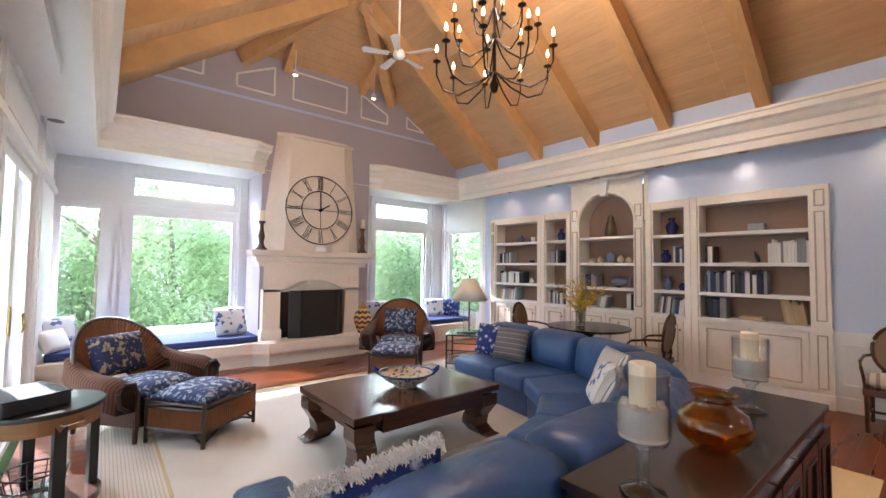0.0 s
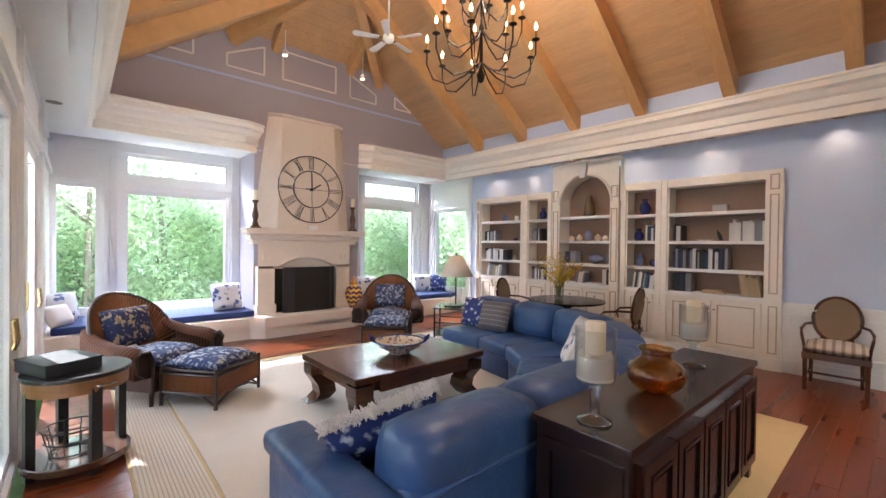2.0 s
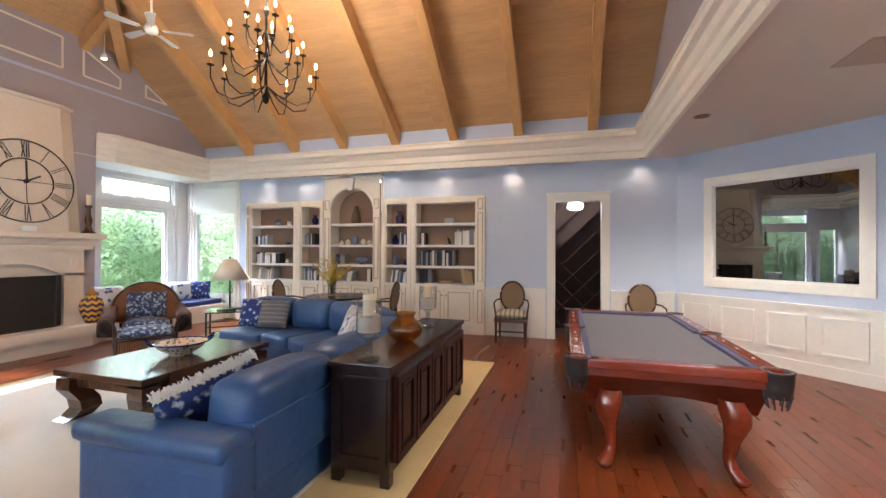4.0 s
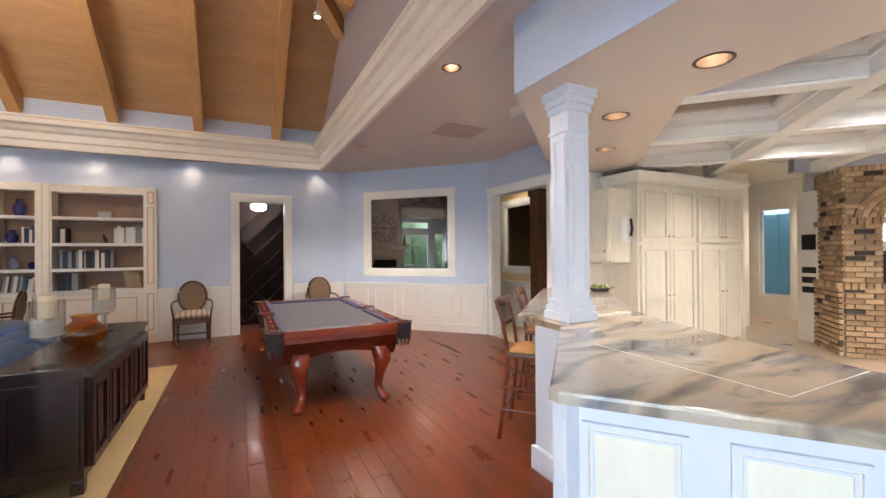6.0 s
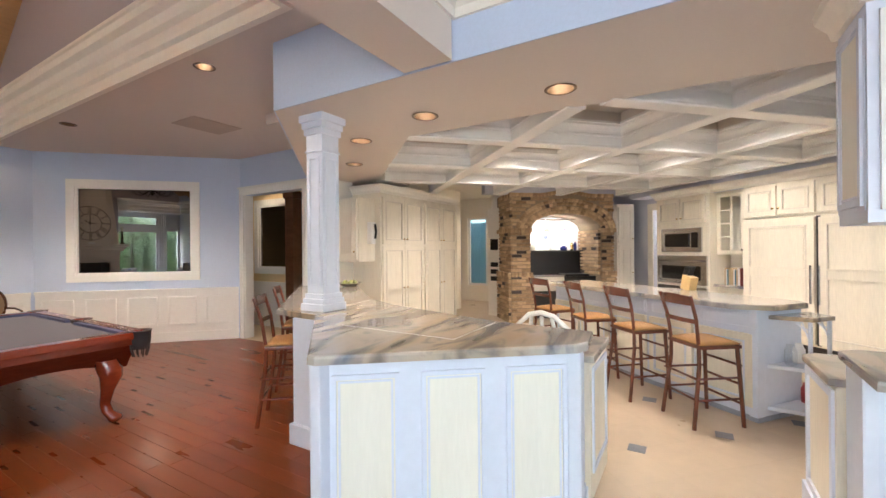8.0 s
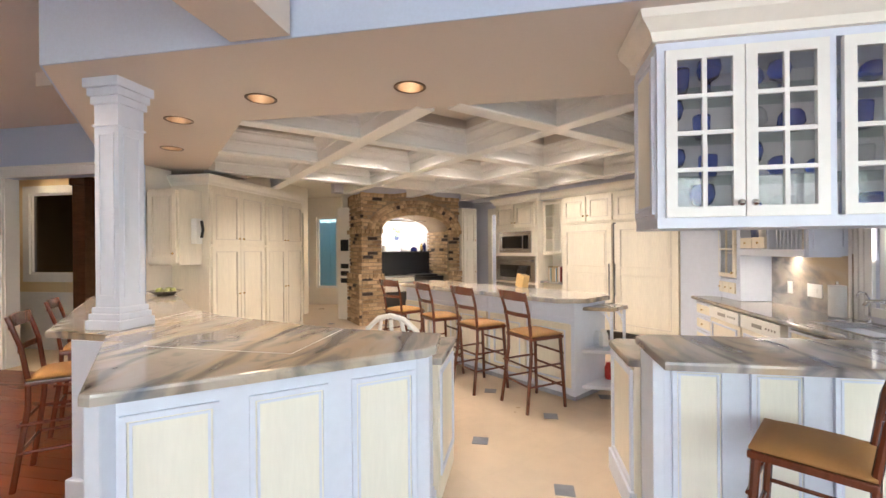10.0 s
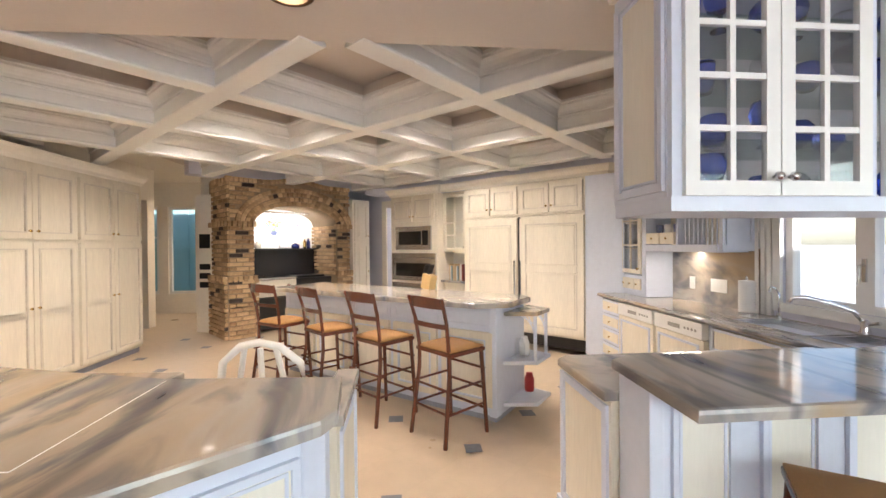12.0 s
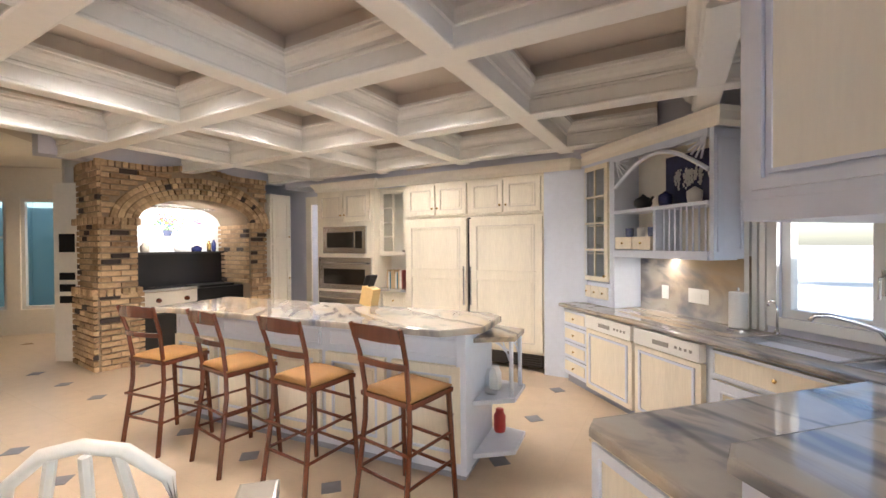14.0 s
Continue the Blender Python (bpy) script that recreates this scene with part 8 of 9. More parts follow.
structure("window_casing", frame_bars(sk, 2.03, 4.07, 0.95, 2.27, 0.07, 0.03, -0.026), WHITE, "white casing round the sink windows", "trim")
ob = thing("window_latch", "steel casement latch on the sink window", "latch")
part("plate", box(2.675, 0.018, 1.24, 2.705, 0.032, 1.40, None, sk, 0.004), STEEL, ob)
part("handle", tube([(2.69, 0.02, 1.36), (2.69, -0.02, 1.35), (2.69, -0.025, 1.22)], 0.009, m=sk), STEEL, ob)
bm = bmesh.new()
for u in (1.86, 1.92, 1.98):
    box(u, -0.03, 0.9, u + 0.04, 0.0, KSOF, bm, sk)
structure("window_pilaster", bm, WHITE, "white fluted trim beside the sink window", "trim")
pt = thing("paper_towel", "white paper towel roll on a stand", "paper towel")
m = SM @ Matrix.Translation((1.72, 0.48, 0.895))
part("roll", lathe([(0.06, 0.02), (0.062, 0.03), (0.062, 0.29), (0.02, 0.295)], m=m, n=20), WHITECLOTH, pt)
part("stand", lathe([(0.07, 0), (0.07, 0.012), (0.01, 0.016), (0.01, 0.32), (0.0, 0.33)], m=m, n=16), STEEL, pt)
for u, w in ((0.85, 0.05), (1.16, 0.13)):
    o = thing("wall_socket", "white wall socket plate on the backsplash", "socket")
    part("plate", box(u, 0.584, 1.03, u + w * 1.6, 0.592, 1.16, None, SM, 0.003), WHITE, o)
    part("switch", box(u + w * 0.5, 0.579, 1.07, u + w * 1.1, 0.584, 1.12, None, SM), WHITE, o)
# hutch over the counter
hm = frame_on((-4.45, -6.24), (0, 1))
gh = thing("glazed_cabinet", "cream narrow glazed cabinet with three spice drawers", "cabinet")
part("body", frame_bars(hm, 0.0, 0.54, 0.897, 2.46, 0.04, 0.33, 0.0), PALEBLUE, gh)
part("back", box(0.04, 0.29, 0.94, 0.50, 0.33, 2.42, None, hm), CREAM, gh)
glazed_door(gh, hm, 0.05, 0.49, 1.16, 2.42, 2, 4, knob=0.46, kmat=BRASS)
for z in (1.45, 1.76, 2.08):
    part("shelf", box(0.04, 0.02, z, 0.50, 0.29, z + 0.012, None, hm), CREAM, gh)
for i in range(3):
    d = part("drawer", box(0.06 + i * 0.143, -0.02, 0.97, 0.195 + i * 0.143, 0.0, 1.10, None, hm, 0.004), PICKLED, gh)
    part("knob", lathe([(0.005, 0), (0.012, 0.015), (0.0, 0.022)], m=hm @ Matrix.Translation((0.128 + i * 0.143, -0.02, 1.035)) @ Matrix.Rotation(math.pi / 2, 4, "X"), n=10), BRASS, d)
part("drawer_block", box(0.04, 0.0, 0.94, 0.50, 0.28, 1.14, None, hm), PALEBLUE, gh)
for i in range(6):
    ob = part("drinking_glass", lathe([(0.025, 0), (0.032, 0.10), (0.03, 0.10), (0.023, 0.006)], m=hm @ Matrix.Translation((0.12 + (i % 3) * 0.14, 0.14, 1.462 + 0.31 * (i // 3))), n=12), CLEAR)
    tagged(ob, "clear drinking glass behind the glazed door", "glass", "drinking glasses")
hu = thing("hutch", "pale blue arched hutch with a plate rack and little drawers", "hutch")
part("side_panel", box(0.545, 0.0, 0.9, 0.575, 0.33, 2.46, None, hm), PALEBLUE, hu)
part("back", box(0.575, 0.30, 1.44, 1.66, 0.33, 2.46, None, hm), CREAM, hu)
part("right_cabinet", box(1.66, 0.02, 1.44, 1.70, 0.33, 2.46, None, hm), PALEBLUE, hu)
part("right_field", frame_bars(frame_on((-4.45, -4.54), (-1, 0)), 0.05, 0.30, 1.50, 2.40, 0.02, 0.012, -0.012), PALEBLUE, hu)
part("bottom_shelf", box(0.575, 0.0, 1.43, 1.66, 0.30, 1.50, None, hm), PALEBLUE, hu)
part("middle_shelf", box(0.575, 0.0, 1.87, 1.66, 0.30, 1.90, None, hm), PALEBLUE, hu)
part("divider", box(1.10, 0.0, 1.50, 1.13, 0.30, 1.87, None, hm), PALEBLUE, hu)
for i in range(8):
    part("plate_rail", tube([(1.18 + i * 0.06, 0.05, 1.50), (1.18 + i * 0.06, 0.05, 1.87)], 0.008, None, 6, m=hm), PALEBLUE, hu)
for i in range(2):
    d = part("drawer", box(0.60 + i * 0.25, -0.012, 1.51, 0.83 + i * 0.25, 0.20, 1.63, None, hm), PICKLED, hu)
    part("knob", lathe([(0.005, 0), (0.013, 0.015), (0.0, 0.022)], m=hm @ Matrix.Translation((0.715 + i * 0.25, -0.012, 1.57)) @ Matrix.Rotation(math.pi / 2, 4, "X"), n=10), BRASS, d)
n = 14
pr = [(0.575 + 1.085 * i / n, 2.14 + 0.24 * math.sin(math.pi * i / n)) for i in range(n + 1)]
part("arch_rail", tube([(a, 0.011, z) for a, z in pr], 0.018, None, 6, m=hm), PALEBLUE, hu)
part("top_rail", box(0.575, 0.0, 2.40, 1.66, 0.03, 2.46, None, hm), PALEBLUE, hu)
for cx, s in ((0.575, 1), (1.66, -1)):
    for k in range(5):
        a = radians(8 + k * 17)
        part("fan_spoke", bar((cx + s * 0.02, 0.011, 2.40), (cx + s * (0.02 + 0.19 * math.cos(a)), 0.011, 2.40 - 0.17 * math.sin(a)), 0.012, 0.012, None, hm), PALEBLUE, hu)
structure("cabinet_crown_3", sweep([(-4.47, -6.3), (-4.47, -4.50), (-4.8, -4.50)][::-1], [(o, q) for o, q in CROWN], z=2.46), CREAM, "cream crown moulding over the hutch", "trim")
pic = thing("blue_painting", "dark blue flower painting leaning in the hutch", "painting")
part("canvas", box(1.02, 0.22, 1.905, 1.55, 0.245, 2.36, None, hm), mat("deep_blue_canvas", (0.015, 0.02, 0.10), 0.5, var=0.5, grain=12), pic)
bm = bmesh.new()
rr = random.Random(5)
for k in range(26):
    u_, top_ = 1.29 + rr.gauss(0, 0.10), 2.20 + rr.gauss(0, 0.02)
    for q in range(rr.randint(4, 8)):
        x_, z_ = u_ + rr.gauss(0, 0.008), top_ - 0.018 * q
        box(x_ - 0.008, 0.214, z_ - 0.009, x_ + 0.008, 0.219, z_ + 0.009, bm, hm)
part("blossom", bm, WHITE, pic, "white painted blossom")
ob = thing("teapot", "dark glazed teapot on the hutch shelf", "teapot")
m = hm @ Matrix.Translation((0.82, 0.14, 1.90))
part("body", lathe([(0.05, 0), (0.085, 0.05), (0.075, 0.10), (0.03, 0.125), (0.015, 0.14), (0.0, 0.15)], m=m), BLACK, ob, smooth=True)
part("spout", tube([(0.07, 0, 0.05), (0.11, 0, 0.09), (0.13, 0, 0.11)], 0.012, m=m), BLACK, ob)
part("handle", tube([(-0.07, 0, 0.09), (-0.12, 0, 0.09), (-0.11, 0, 0.04), (-0.08, 0, 0.035)], 0.008, m=m), BLACK, ob)
for u_, v_, mt_, lb in ((1.45, 0.1, WHITE, "white lidded pot on the hutch shelf"), (1.14, 0.1, COB, "round cobalt pot on the hutch shelf")):
    ob = part("pot", lathe([(0.05, 0), (0.06, 0.05), (0.06, 0.10), (0.03, 0.12), (0.01, 0.135), (0, 0.14)], m=hm @ Matrix.Translation((u_, v_, 1.90))), mt_, smooth=True)
    tagged(ob, lb, "pot")
for u_, mt_ in ((0.68, BLUEWHITE), (0.84, WHITE), (0.98, BLUEWHITE)):
    ob = part("mug", lathe([(0.035, 0), (0.04, 0.09), (0.037, 0.09), (0.03, 0.006)], m=hm @ Matrix.Translation((u_, 0.10, 1.63))), mt_, smooth=True)
    tagged(ob, "small patterned mug on the hutch", "mug")
area_light("hutch_strip", (-4.60, -5.2, 1.42), (-4.60, -5.2, 0.9), 0.5, 0.06, 2.2, (1.0, 0.9, 0.75))

# ---------------------------------------------------------------- right bar with the hanging glass cabinet
rb = thing("counter_bar", "pale blue panelled bar with a raised stone top", "bar")
part("body", box(-4.79, -2.80, 0, -2.64, -2.62, 0.99), PALEBLUE, rb)
panelled_face(rb, (-2.64, -2.62), (-4.79, -2.62), 0, 0.99, 6)
part("end_post", box(-2.66, -2.82, 0, -2.60, -2.60, 0.99, bevel=0.01), PALEBLUE, rb)
part("slab", prism([(-4.79, -2.29), (-4.79, -2.90), (-2.66, -2.90), (-2.58, -2.84), (-2.56, -2.29)][::-1], 0.99, 1.03, bevel=0.015), STONEW, rb, "blue-veined stone top")
pb = thing("peninsula_counter", "low stone counter with a cream end panel", "counter")
part("slab", prism([(-4.14, -2.82), (-4.14, -3.42), (-2.60, -3.42), (-2.54, -3.36), (-2.54, -2.825)][::-1], 0.855, 0.893, bevel=0.014), STONEW, pb)
part("body", box(-4.14, -3.38, 0.0, -2.58, -2.83, 0.855), PICKLED, pb)
em2 = frame_on((-2.578, -3.38), (0, 1))
part("end_panel", box(0.0, -0.012, 0.10, 0.56, 0.0, 0.85, None, em2), PICKLED, pb)
part("end_moulding", frame_bars(em2, 0.02, 0.54, 0.14, 0.83, 0.04, 0.014, -0.026), PALEBLUE, pb)
part("skirting", box(0.0, -0.04, 0.0, 0.56, 0.0, 0.14, None, em2), PALEBLUE, pb)
copy_thing(st0, stool_at(-3.13, -2.28, -125))
gk = thing("display_cabinet", "pale blue hanging cabinet with glazed doors over the bar", "cabinet")
GX0, GX1, GY0, GY1, GZ0, GZ1 = -4.79, -2.58, -2.80, -2.44, 1.62, 2.50
part("bottom", box(GX0, GY0, GZ0, GX1, GY1, GZ0 + 0.05), PALEBLUE, gk)
part("top", box(GX0, GY0, GZ1 - 0.04, GX1, GY1, GZ1), PALEBLUE, gk)
# opaque back, with the glass's pale reflections put into its light grey
part("back", box(GX0, GY0, GZ0 + 0.05, GX1 - 0.026, GY0 + 0.015, GZ1 - 0.04), mat("pale_sheen_back", (0.58, 0.56, 0.56), 0.3), gk)
part("end", box(GX1 - 0.025, GY0 - 0.003, GZ0 + 0.05, GX1 + 0.003, GY1 - 0.021, GZ1 - 0.04), PALEBLUE, gk)
e3 = frame_on((GX1 + 0.003, GY0), (0, 1))
bm = frame_bars(e3, 0.03, 0.33, GZ0 + 0.07, GZ1 - 0.05, 0.025, 0.014, -0.012)
frame_bars(e3, 0.065, 0.295, GZ0 + 0.105, GZ1 - 0.085, 0.010, 0.010, -0.008, bm)
part("end_moulding", bm, PALEBLUE, gk)
part("end_field", box(0.075, -0.004, GZ0 + 0.115, 0.285, 0.0, GZ1 - 0.095, None, e3), PANELFIELD, gk, "cream panel field")
g3 = frame_on((GX1, GY1), (-1, 0))
for i in range(6):
    k = 0.035 + i * 0.335 + (0.05 * (i // 2))
    if k + 0.33 < GX1 - GX0:
        glazed_door(gk, g3, k, k + 0.33, GZ0 + 0.05, GZ1 - 0.05, 2, 4, WHITE, 0.048, knob=(k + 0.305 if i % 2 == 0 else k + 0.025))
for u_ in (0.0, 0.70, 1.42):
    part("stile", box(u_, -0.004, GZ0 + 0.05, u_ + 0.036, 0.02, GZ1 - 0.04, None, g3), PALEBLUE, gk)
for z in (1.86, 2.08, 2.28):
    part("glass_shelf", box(GX0 + 0.02, GY0 + 0.02, z, GX1 - 0.03, GY1 - 0.03, z + 0.006), glass("shelf_glass", (0.85, 0.92, 0.90)), gk)
structure("cabinet_crown_4", sweep([(GX1, GY0), (GX1, GY1), (GX0, GY1)], [(-o * 1.2, q) for o, q in CROWN][::-1], z=GZ1 - 0.005), CREAM, "cream crown moulding over the hanging cabinet", "trim")
rr = random.Random(21)
for z in (1.67, 1.866, 2.086, 2.286):
    for i in range(11):
        u_ = -2.70 - i * 0.17 + rr.uniform(-0.03, 0.03)
        mt_ = COBALT if rr.random() < 0.6 else CLEAR
        s = rr.uniform(0.85, 1.15)
        prof = rr.choice(([(0.03, 0), (0.008, 0.01), (0.007, 0.05), (0.038, 0.07), (0.05, 0.11), (0.042, 0.15)], [(0.03, 0), (0.04, 0.03), (0.045, 0.12), (0.04, 0.13)], [(0.02, 0), (0.055, 0.04), (0.05, 0.08), (0.035, 0.10)]))
        ob = part("goblet", lathe([(r_ * s, z_ * s) for r_, z_ in prof], m=Matrix.Translation((u_, -2.60 + rr.uniform(-0.07, 0.06), z)), n=14), mt_, smooth=True)
        tagged(ob, "cobalt blue glass goblet on a glass shelf" if mt_ is COBALT else "clear glass goblet on a glass shelf", "glassware", "glassware")

# ---------------------------------------------------------------- island
P1, P2 = Vector((-2.45, -4.40)), Vector((-0.10, -6.30))
LI = (P2 - P1).length
IM = frame_on(tuple(P2), tuple(P1 - P2))
isl = thing("kitchen_island", "pale blue island with cream panels and veined stone top", "island")
part("body", box(0.06, 0.16, 0.06, LI - 0.10, 0.74, 0.985, None, IM), PALEBLUE, isl)
part("toe_kick", box(0.08, 0.19, 0.0, LI - 0.12, 0.72, 0.06, None, IM), MATS["toe_blue"], isl)
n = 5
w = (LI - 0.16) / n
fi = IM @ Matrix.Translation((0.06, 0.16, 0))
for i in range(n):
    d = part("drawer_front", box(w * i + 0.03, -0.012, 0.80, w * (i + 1) - 0.03, 0.0, 0.95, None, fi), PALEBLUE, isl)
    part("drawer_moulding", frame_bars(fi, w * i + 0.05, w * (i + 1) - 0.05, 0.815, 0.935, 0.015, 0.012, -0.022), PALEBLUE, d)
    panel_door(isl, fi, w * i + 0.03, w * (i + 1) - 0.03, 0.14, 0.77, PICKLED, inset=PICKLED, glaze=PALEBLUE)
part("end_post", box(LI - 0.16, 0.13, 0.06, LI - 0.09, 0.24, 0.985, None, IM, 0.01), PALEBLUE, isl)
itop = clipped(clipped([(0, 0.0), (LI, 0.0), (LI, 0.78), (0, 0.78)], 2, 0.12), 1, 0.22)
part("slab", prism(itop, 0.985, 1.03, None, IM, 0.014), STONEW, isl, "blue-veined stone top")
# open end shelves
part("end_slab", prism([(LI - 0.09, 0.28), (LI + 0.16, 0.42), (LI + 0.16, 0.72), (LI - 0.09, 0.80)], 0.90, 0.935, None, IM, 0.008), STONEW, isl, "lower stone shelf")
for z in (0.12, 0.48):
    part("end_shelf", prism([(LI - 0.09, 0.26), (LI + 0.16, 0.42), (LI + 0.16, 0.74), (LI - 0.09, 0.78)], z, z + 0.03, None, IM), PALEBLUE, isl)
for u_, v_ in ((LI + 0.13, 0.44), (LI + 0.13, 0.70)):
    part("end_leg", tube([(u_, v_, 0.51), (u_, v_, 0.90)], 0.016, m=IM), PALEBLUE, isl)
    for k in range(3):
        part("bracket_spoke", tube([(u_, v_, 0.72 + 0.05 * k), (u_ - 0.06 - 0.04 * k, v_, 0.89)], 0.006, None, 5, m=IM), PALEBLUE, isl)
for u_ in (LI - 0.02,):
    for i, mt_ in enumerate((CLEAR, WHITE, mat("red_box", (0.40, 0.03, 0.03), 0.4))):
        ob = part("jar", lathe([(0.04, 0), (0.045, 0.02), (0.045, 0.12), (0.03, 0.15), (0.03, 0.17)], m=IM @ Matrix.Translation((u_, 0.45 + i * 0.11, 0.51 if i < 2 else 0.15))), mt_, smooth=True)
        tagged(ob, "small storage jar on the island shelf", "jar")
for t, dy, turn in ((0.37, 0.0, 127), (0.30 + 0.78, 0.02, 132), (0.30 + 1.50, 0.0, 128), (0.30 + 2.25, 0.02, 143)):
    q = P1 + (P2 - P1).normalized() * t + Vector((0.62, 0.78)) * (0.16 + dy)
    copy_thing(st0, stool_at(q.x, q.y, turn))
kb = thing("knife_block", "pale wooden knife block with black knives", "knife block")
m = Matrix.Translation((-1.95, -5.80, 1.03)) @ Matrix.Rotation(radians(40), 4, "Z")
part("block", box(-0.05, -0.06, 0.0, 0.05, 0.08, 0.17, None, m @ Matrix.Rotation(radians(-14), 4, "X"), 0.006), mat("maple", (0.62, 0.42, 0.18), 0.4), kb)
for i in range(7):
    part("knife", tube([(-0.035 + (i % 4) * 0.024, -0.02 + 0.04 * (i // 4), 0.15), (-0.035 + (i % 4) * 0.024, 0.03 + 0.05 * (i // 4), 0.27)], 0.010, None, 6, m=m), BLACK, kb, "black knife handle")
wc = thing("white_chair", "white painted chair with a curved splat back", "chair")
m = Matrix.Translation((-0.99, -3.68, 0)) @ Matrix.Rotation(radians(172), 4, "Z") @ Matrix.Diagonal((1.05, 1.05, 1.13, 1))
part("back_rail", tube([(-0.21, -0.20, 0.44), (-0.235, -0.23, 0.62), (-0.20, -0.25, 0.80), (-0.10, -0.265, 0.88), (0.0, -0.27, 0.90), (0.10, -0.265, 0.88), (0.20, -0.25, 0.80), (0.235, -0.23, 0.62), (0.21, -0.20, 0.44)], 0.021, m=m), WHITE, wc, smooth=True)
for x in (-0.09, 0.0, 0.09):
    part("splat", tube([(x * 0.7, -0.21, 0.46), (x * 1.4, -0.24, 0.66), (x * 0.9, -0.262, 0.87)], 0.016, None, 6, m=m), WHITE, wc)
part("seat", box(-0.23, -0.21, 0.42, 0.23, 0.22, 0.46, None, m, 0.015), WHITE, wc)
for x, y in ((-0.2, -0.18), (0.2, -0.18), (-0.2, 0.19), (0.2, 0.19)):
    part("leg", tube([(x * 1.1, y * 1.1, 0), (x, y, 0.42)], 0.02, m=m), WHITE, wc)

# ---------------------------------------------------------------- brick cooking alcove
BX0, BX1, BYF, BTOP = -1.05, 1.22, -8.25, 2.68
OX0, OX1, OSPR, ORISE = -0.78, 0.82, 1.90, 0.36
# the alcove is laid out square and then turned about its near corner to face the island
ALC = Matrix.Translation((1.157, -8.197, 0)) @ Matrix.Rotation(radians(40), 4, "Z") @ Matrix.Translation((-BX1, -BYF, 0))
ALC_THINGS = []
OC, OR_ = (OX0 + OX1) / 2, (OX1 - OX0) / 2


def arch_z(x, extra=0.0):
    t = (x - OC) / (OR_ + extra)
    return OSPR + (ORISE + extra) * math.sqrt(max(0.0, 1 - t * t)) if abs(t) < 1 else OSPR


alc = thing("brick_alcove", "tan brick cooking alcove with a double arch", "alcove")


def hump(x):
    """The rise of the top course over the arch."""
    t = (x - OC) / 0.62
    return 0.08 * (0.5 + 0.5 * math.cos(math.pi * t)) if abs(t) < 1 else 0.0


tops = [(BX1 + (BX0 - BX1) * i / 28, BTOP + hump(BX1 + (BX0 - BX1) * i / 28)) for i in range(29)]
arcs = [(OX0 + (OX1 - OX0) * i / 24, arch_z(OX0 + (OX1 - OX0) * i / 24)) for i in range(25)]
upright = Matrix(((1, 0, 0, 0), (0, 0, 1, 0), (0, 1, 0, 0), (0, 0, 0, 1)))
part("masonry_core", prism([(BX1, 0)] + tops + [(BX0, 0), (OX0, 0)] + arcs + [(OX1, 0)], -9.25, BYF - 0.02, None, upright), MORTAR, alc, "sandy mortar core")
for x0, x1 in ((OX1 - 0.02, BX1 + 0.05), (BX0 - 0.03, OX0 + 0.03)):
    part("pier_core", box(x0, BYF - 0.80, 0, x1, BYF + 0.04, 0.98), MORTAR, alc, "sandy mortar core")
part("alcove_back", box(OX0, -9.24, 0, OX1, -9.20, 2.3), mat("white_tile", (0.82, 0.82, 0.80), 0.2, var=0.03, grain=10), alc, "glossy white tile back")
rr = random.Random(9)
flower = thing("tile_picture", "painted flower bouquet on the white tiles", "picture")
for colr, cx, cz, sp, nn in (((0.55, 0.10, 0.10), 0.10, 2.00, 0.07, 14), ((0.65, 0.45, 0.08), 0.06, 1.95, 0.09, 14), ((0.10, 0.20, 0.55), 0.08, 1.92, 0.08, 10), ((0.12, 0.30, 0.08), 0.08, 1.90, 0.10, 18), ((0.55, 0.2, 0.35), -0.42, 1.97, 0.03, 6)):
    bm = bmesh.new()
    for k in range(nn):
        lathe([(0.0, 0.0), (0.018, 0.0), (0.018, 0.002), (0.0, 0.003)], bm, Matrix.Translation((cx + rr.gauss(0, sp), -9.199, cz + rr.gauss(0, sp * 0.7))) @ Matrix.Rotation(math.pi / 2, 4, "X"), 8)
    ob = part("petals", bm, mat("tile_paint_%d" % int(colr[0] * 100 + colr[2] * 1000), colr, 0.3), flower)
    ob["kind"] = "stuff"
ALC_THINGS.append(flower)
part("painted_vase", prism([(-0.05, -0.09), (0.05, -0.09), (0.065, 0.0), (-0.065, 0.0)], -0.001, 0.002, None, Matrix.Translation((0.08, -9.197, 1.83)) @ Matrix.Rotation(math.pi / 2, 4, "X")), BLUEWHITE, flower)
rg = thing("range_cooker", "black range cooker with a white enamel front", "cooker")
ALC_THINGS.append(rg)
part("body", box(OX0 + 0.03, -9.15, 0.04, OX1 - 0.03, -8.45, 0.92), BLACK, rg)
part("front", box(0.0, -8.46, 0.62, 0.72, -8.40, 0.92, bevel=0.02), CREAM, rg, "cream enamel control front")
part("griddle_lid", box(0.0, -8.9, 0.92, 0.72, -8.38, 0.965, bevel=0.01), STEEL, rg)
for x in (0.15, 0.52):
    part("knob", lathe([(0.035, 0), (0.03, 0.03), (0, 0.032)], m=Matrix.Translation((x, -8.40, 0.80)) @ Matrix.Rotation(-math.pi / 2, 4, "X")), STOOLWOOD, rg)
part("burner_grate", box(-0.62, -8.9, 0.92, -0.08, -8.5, 0.96), BLACK, rg)
part("oven_door", box(0.0, -8.46, 0.12, 0.72, -8.42, 0.60), BLACK, rg)
part("backguard", box(OX0 + 0.02, -9.15, 0.92, OX1 - 0.02, -9.05, 1.45), mat("black_enamel", (0.015, 0.015, 0.018), 0.15), rg, "glossy black back panel")
part("warming_shelf", box(OX0 + 0.02, -9.18, 1.45, OX1 - 0.02, -8.95, 1.48), BLACK, rg)
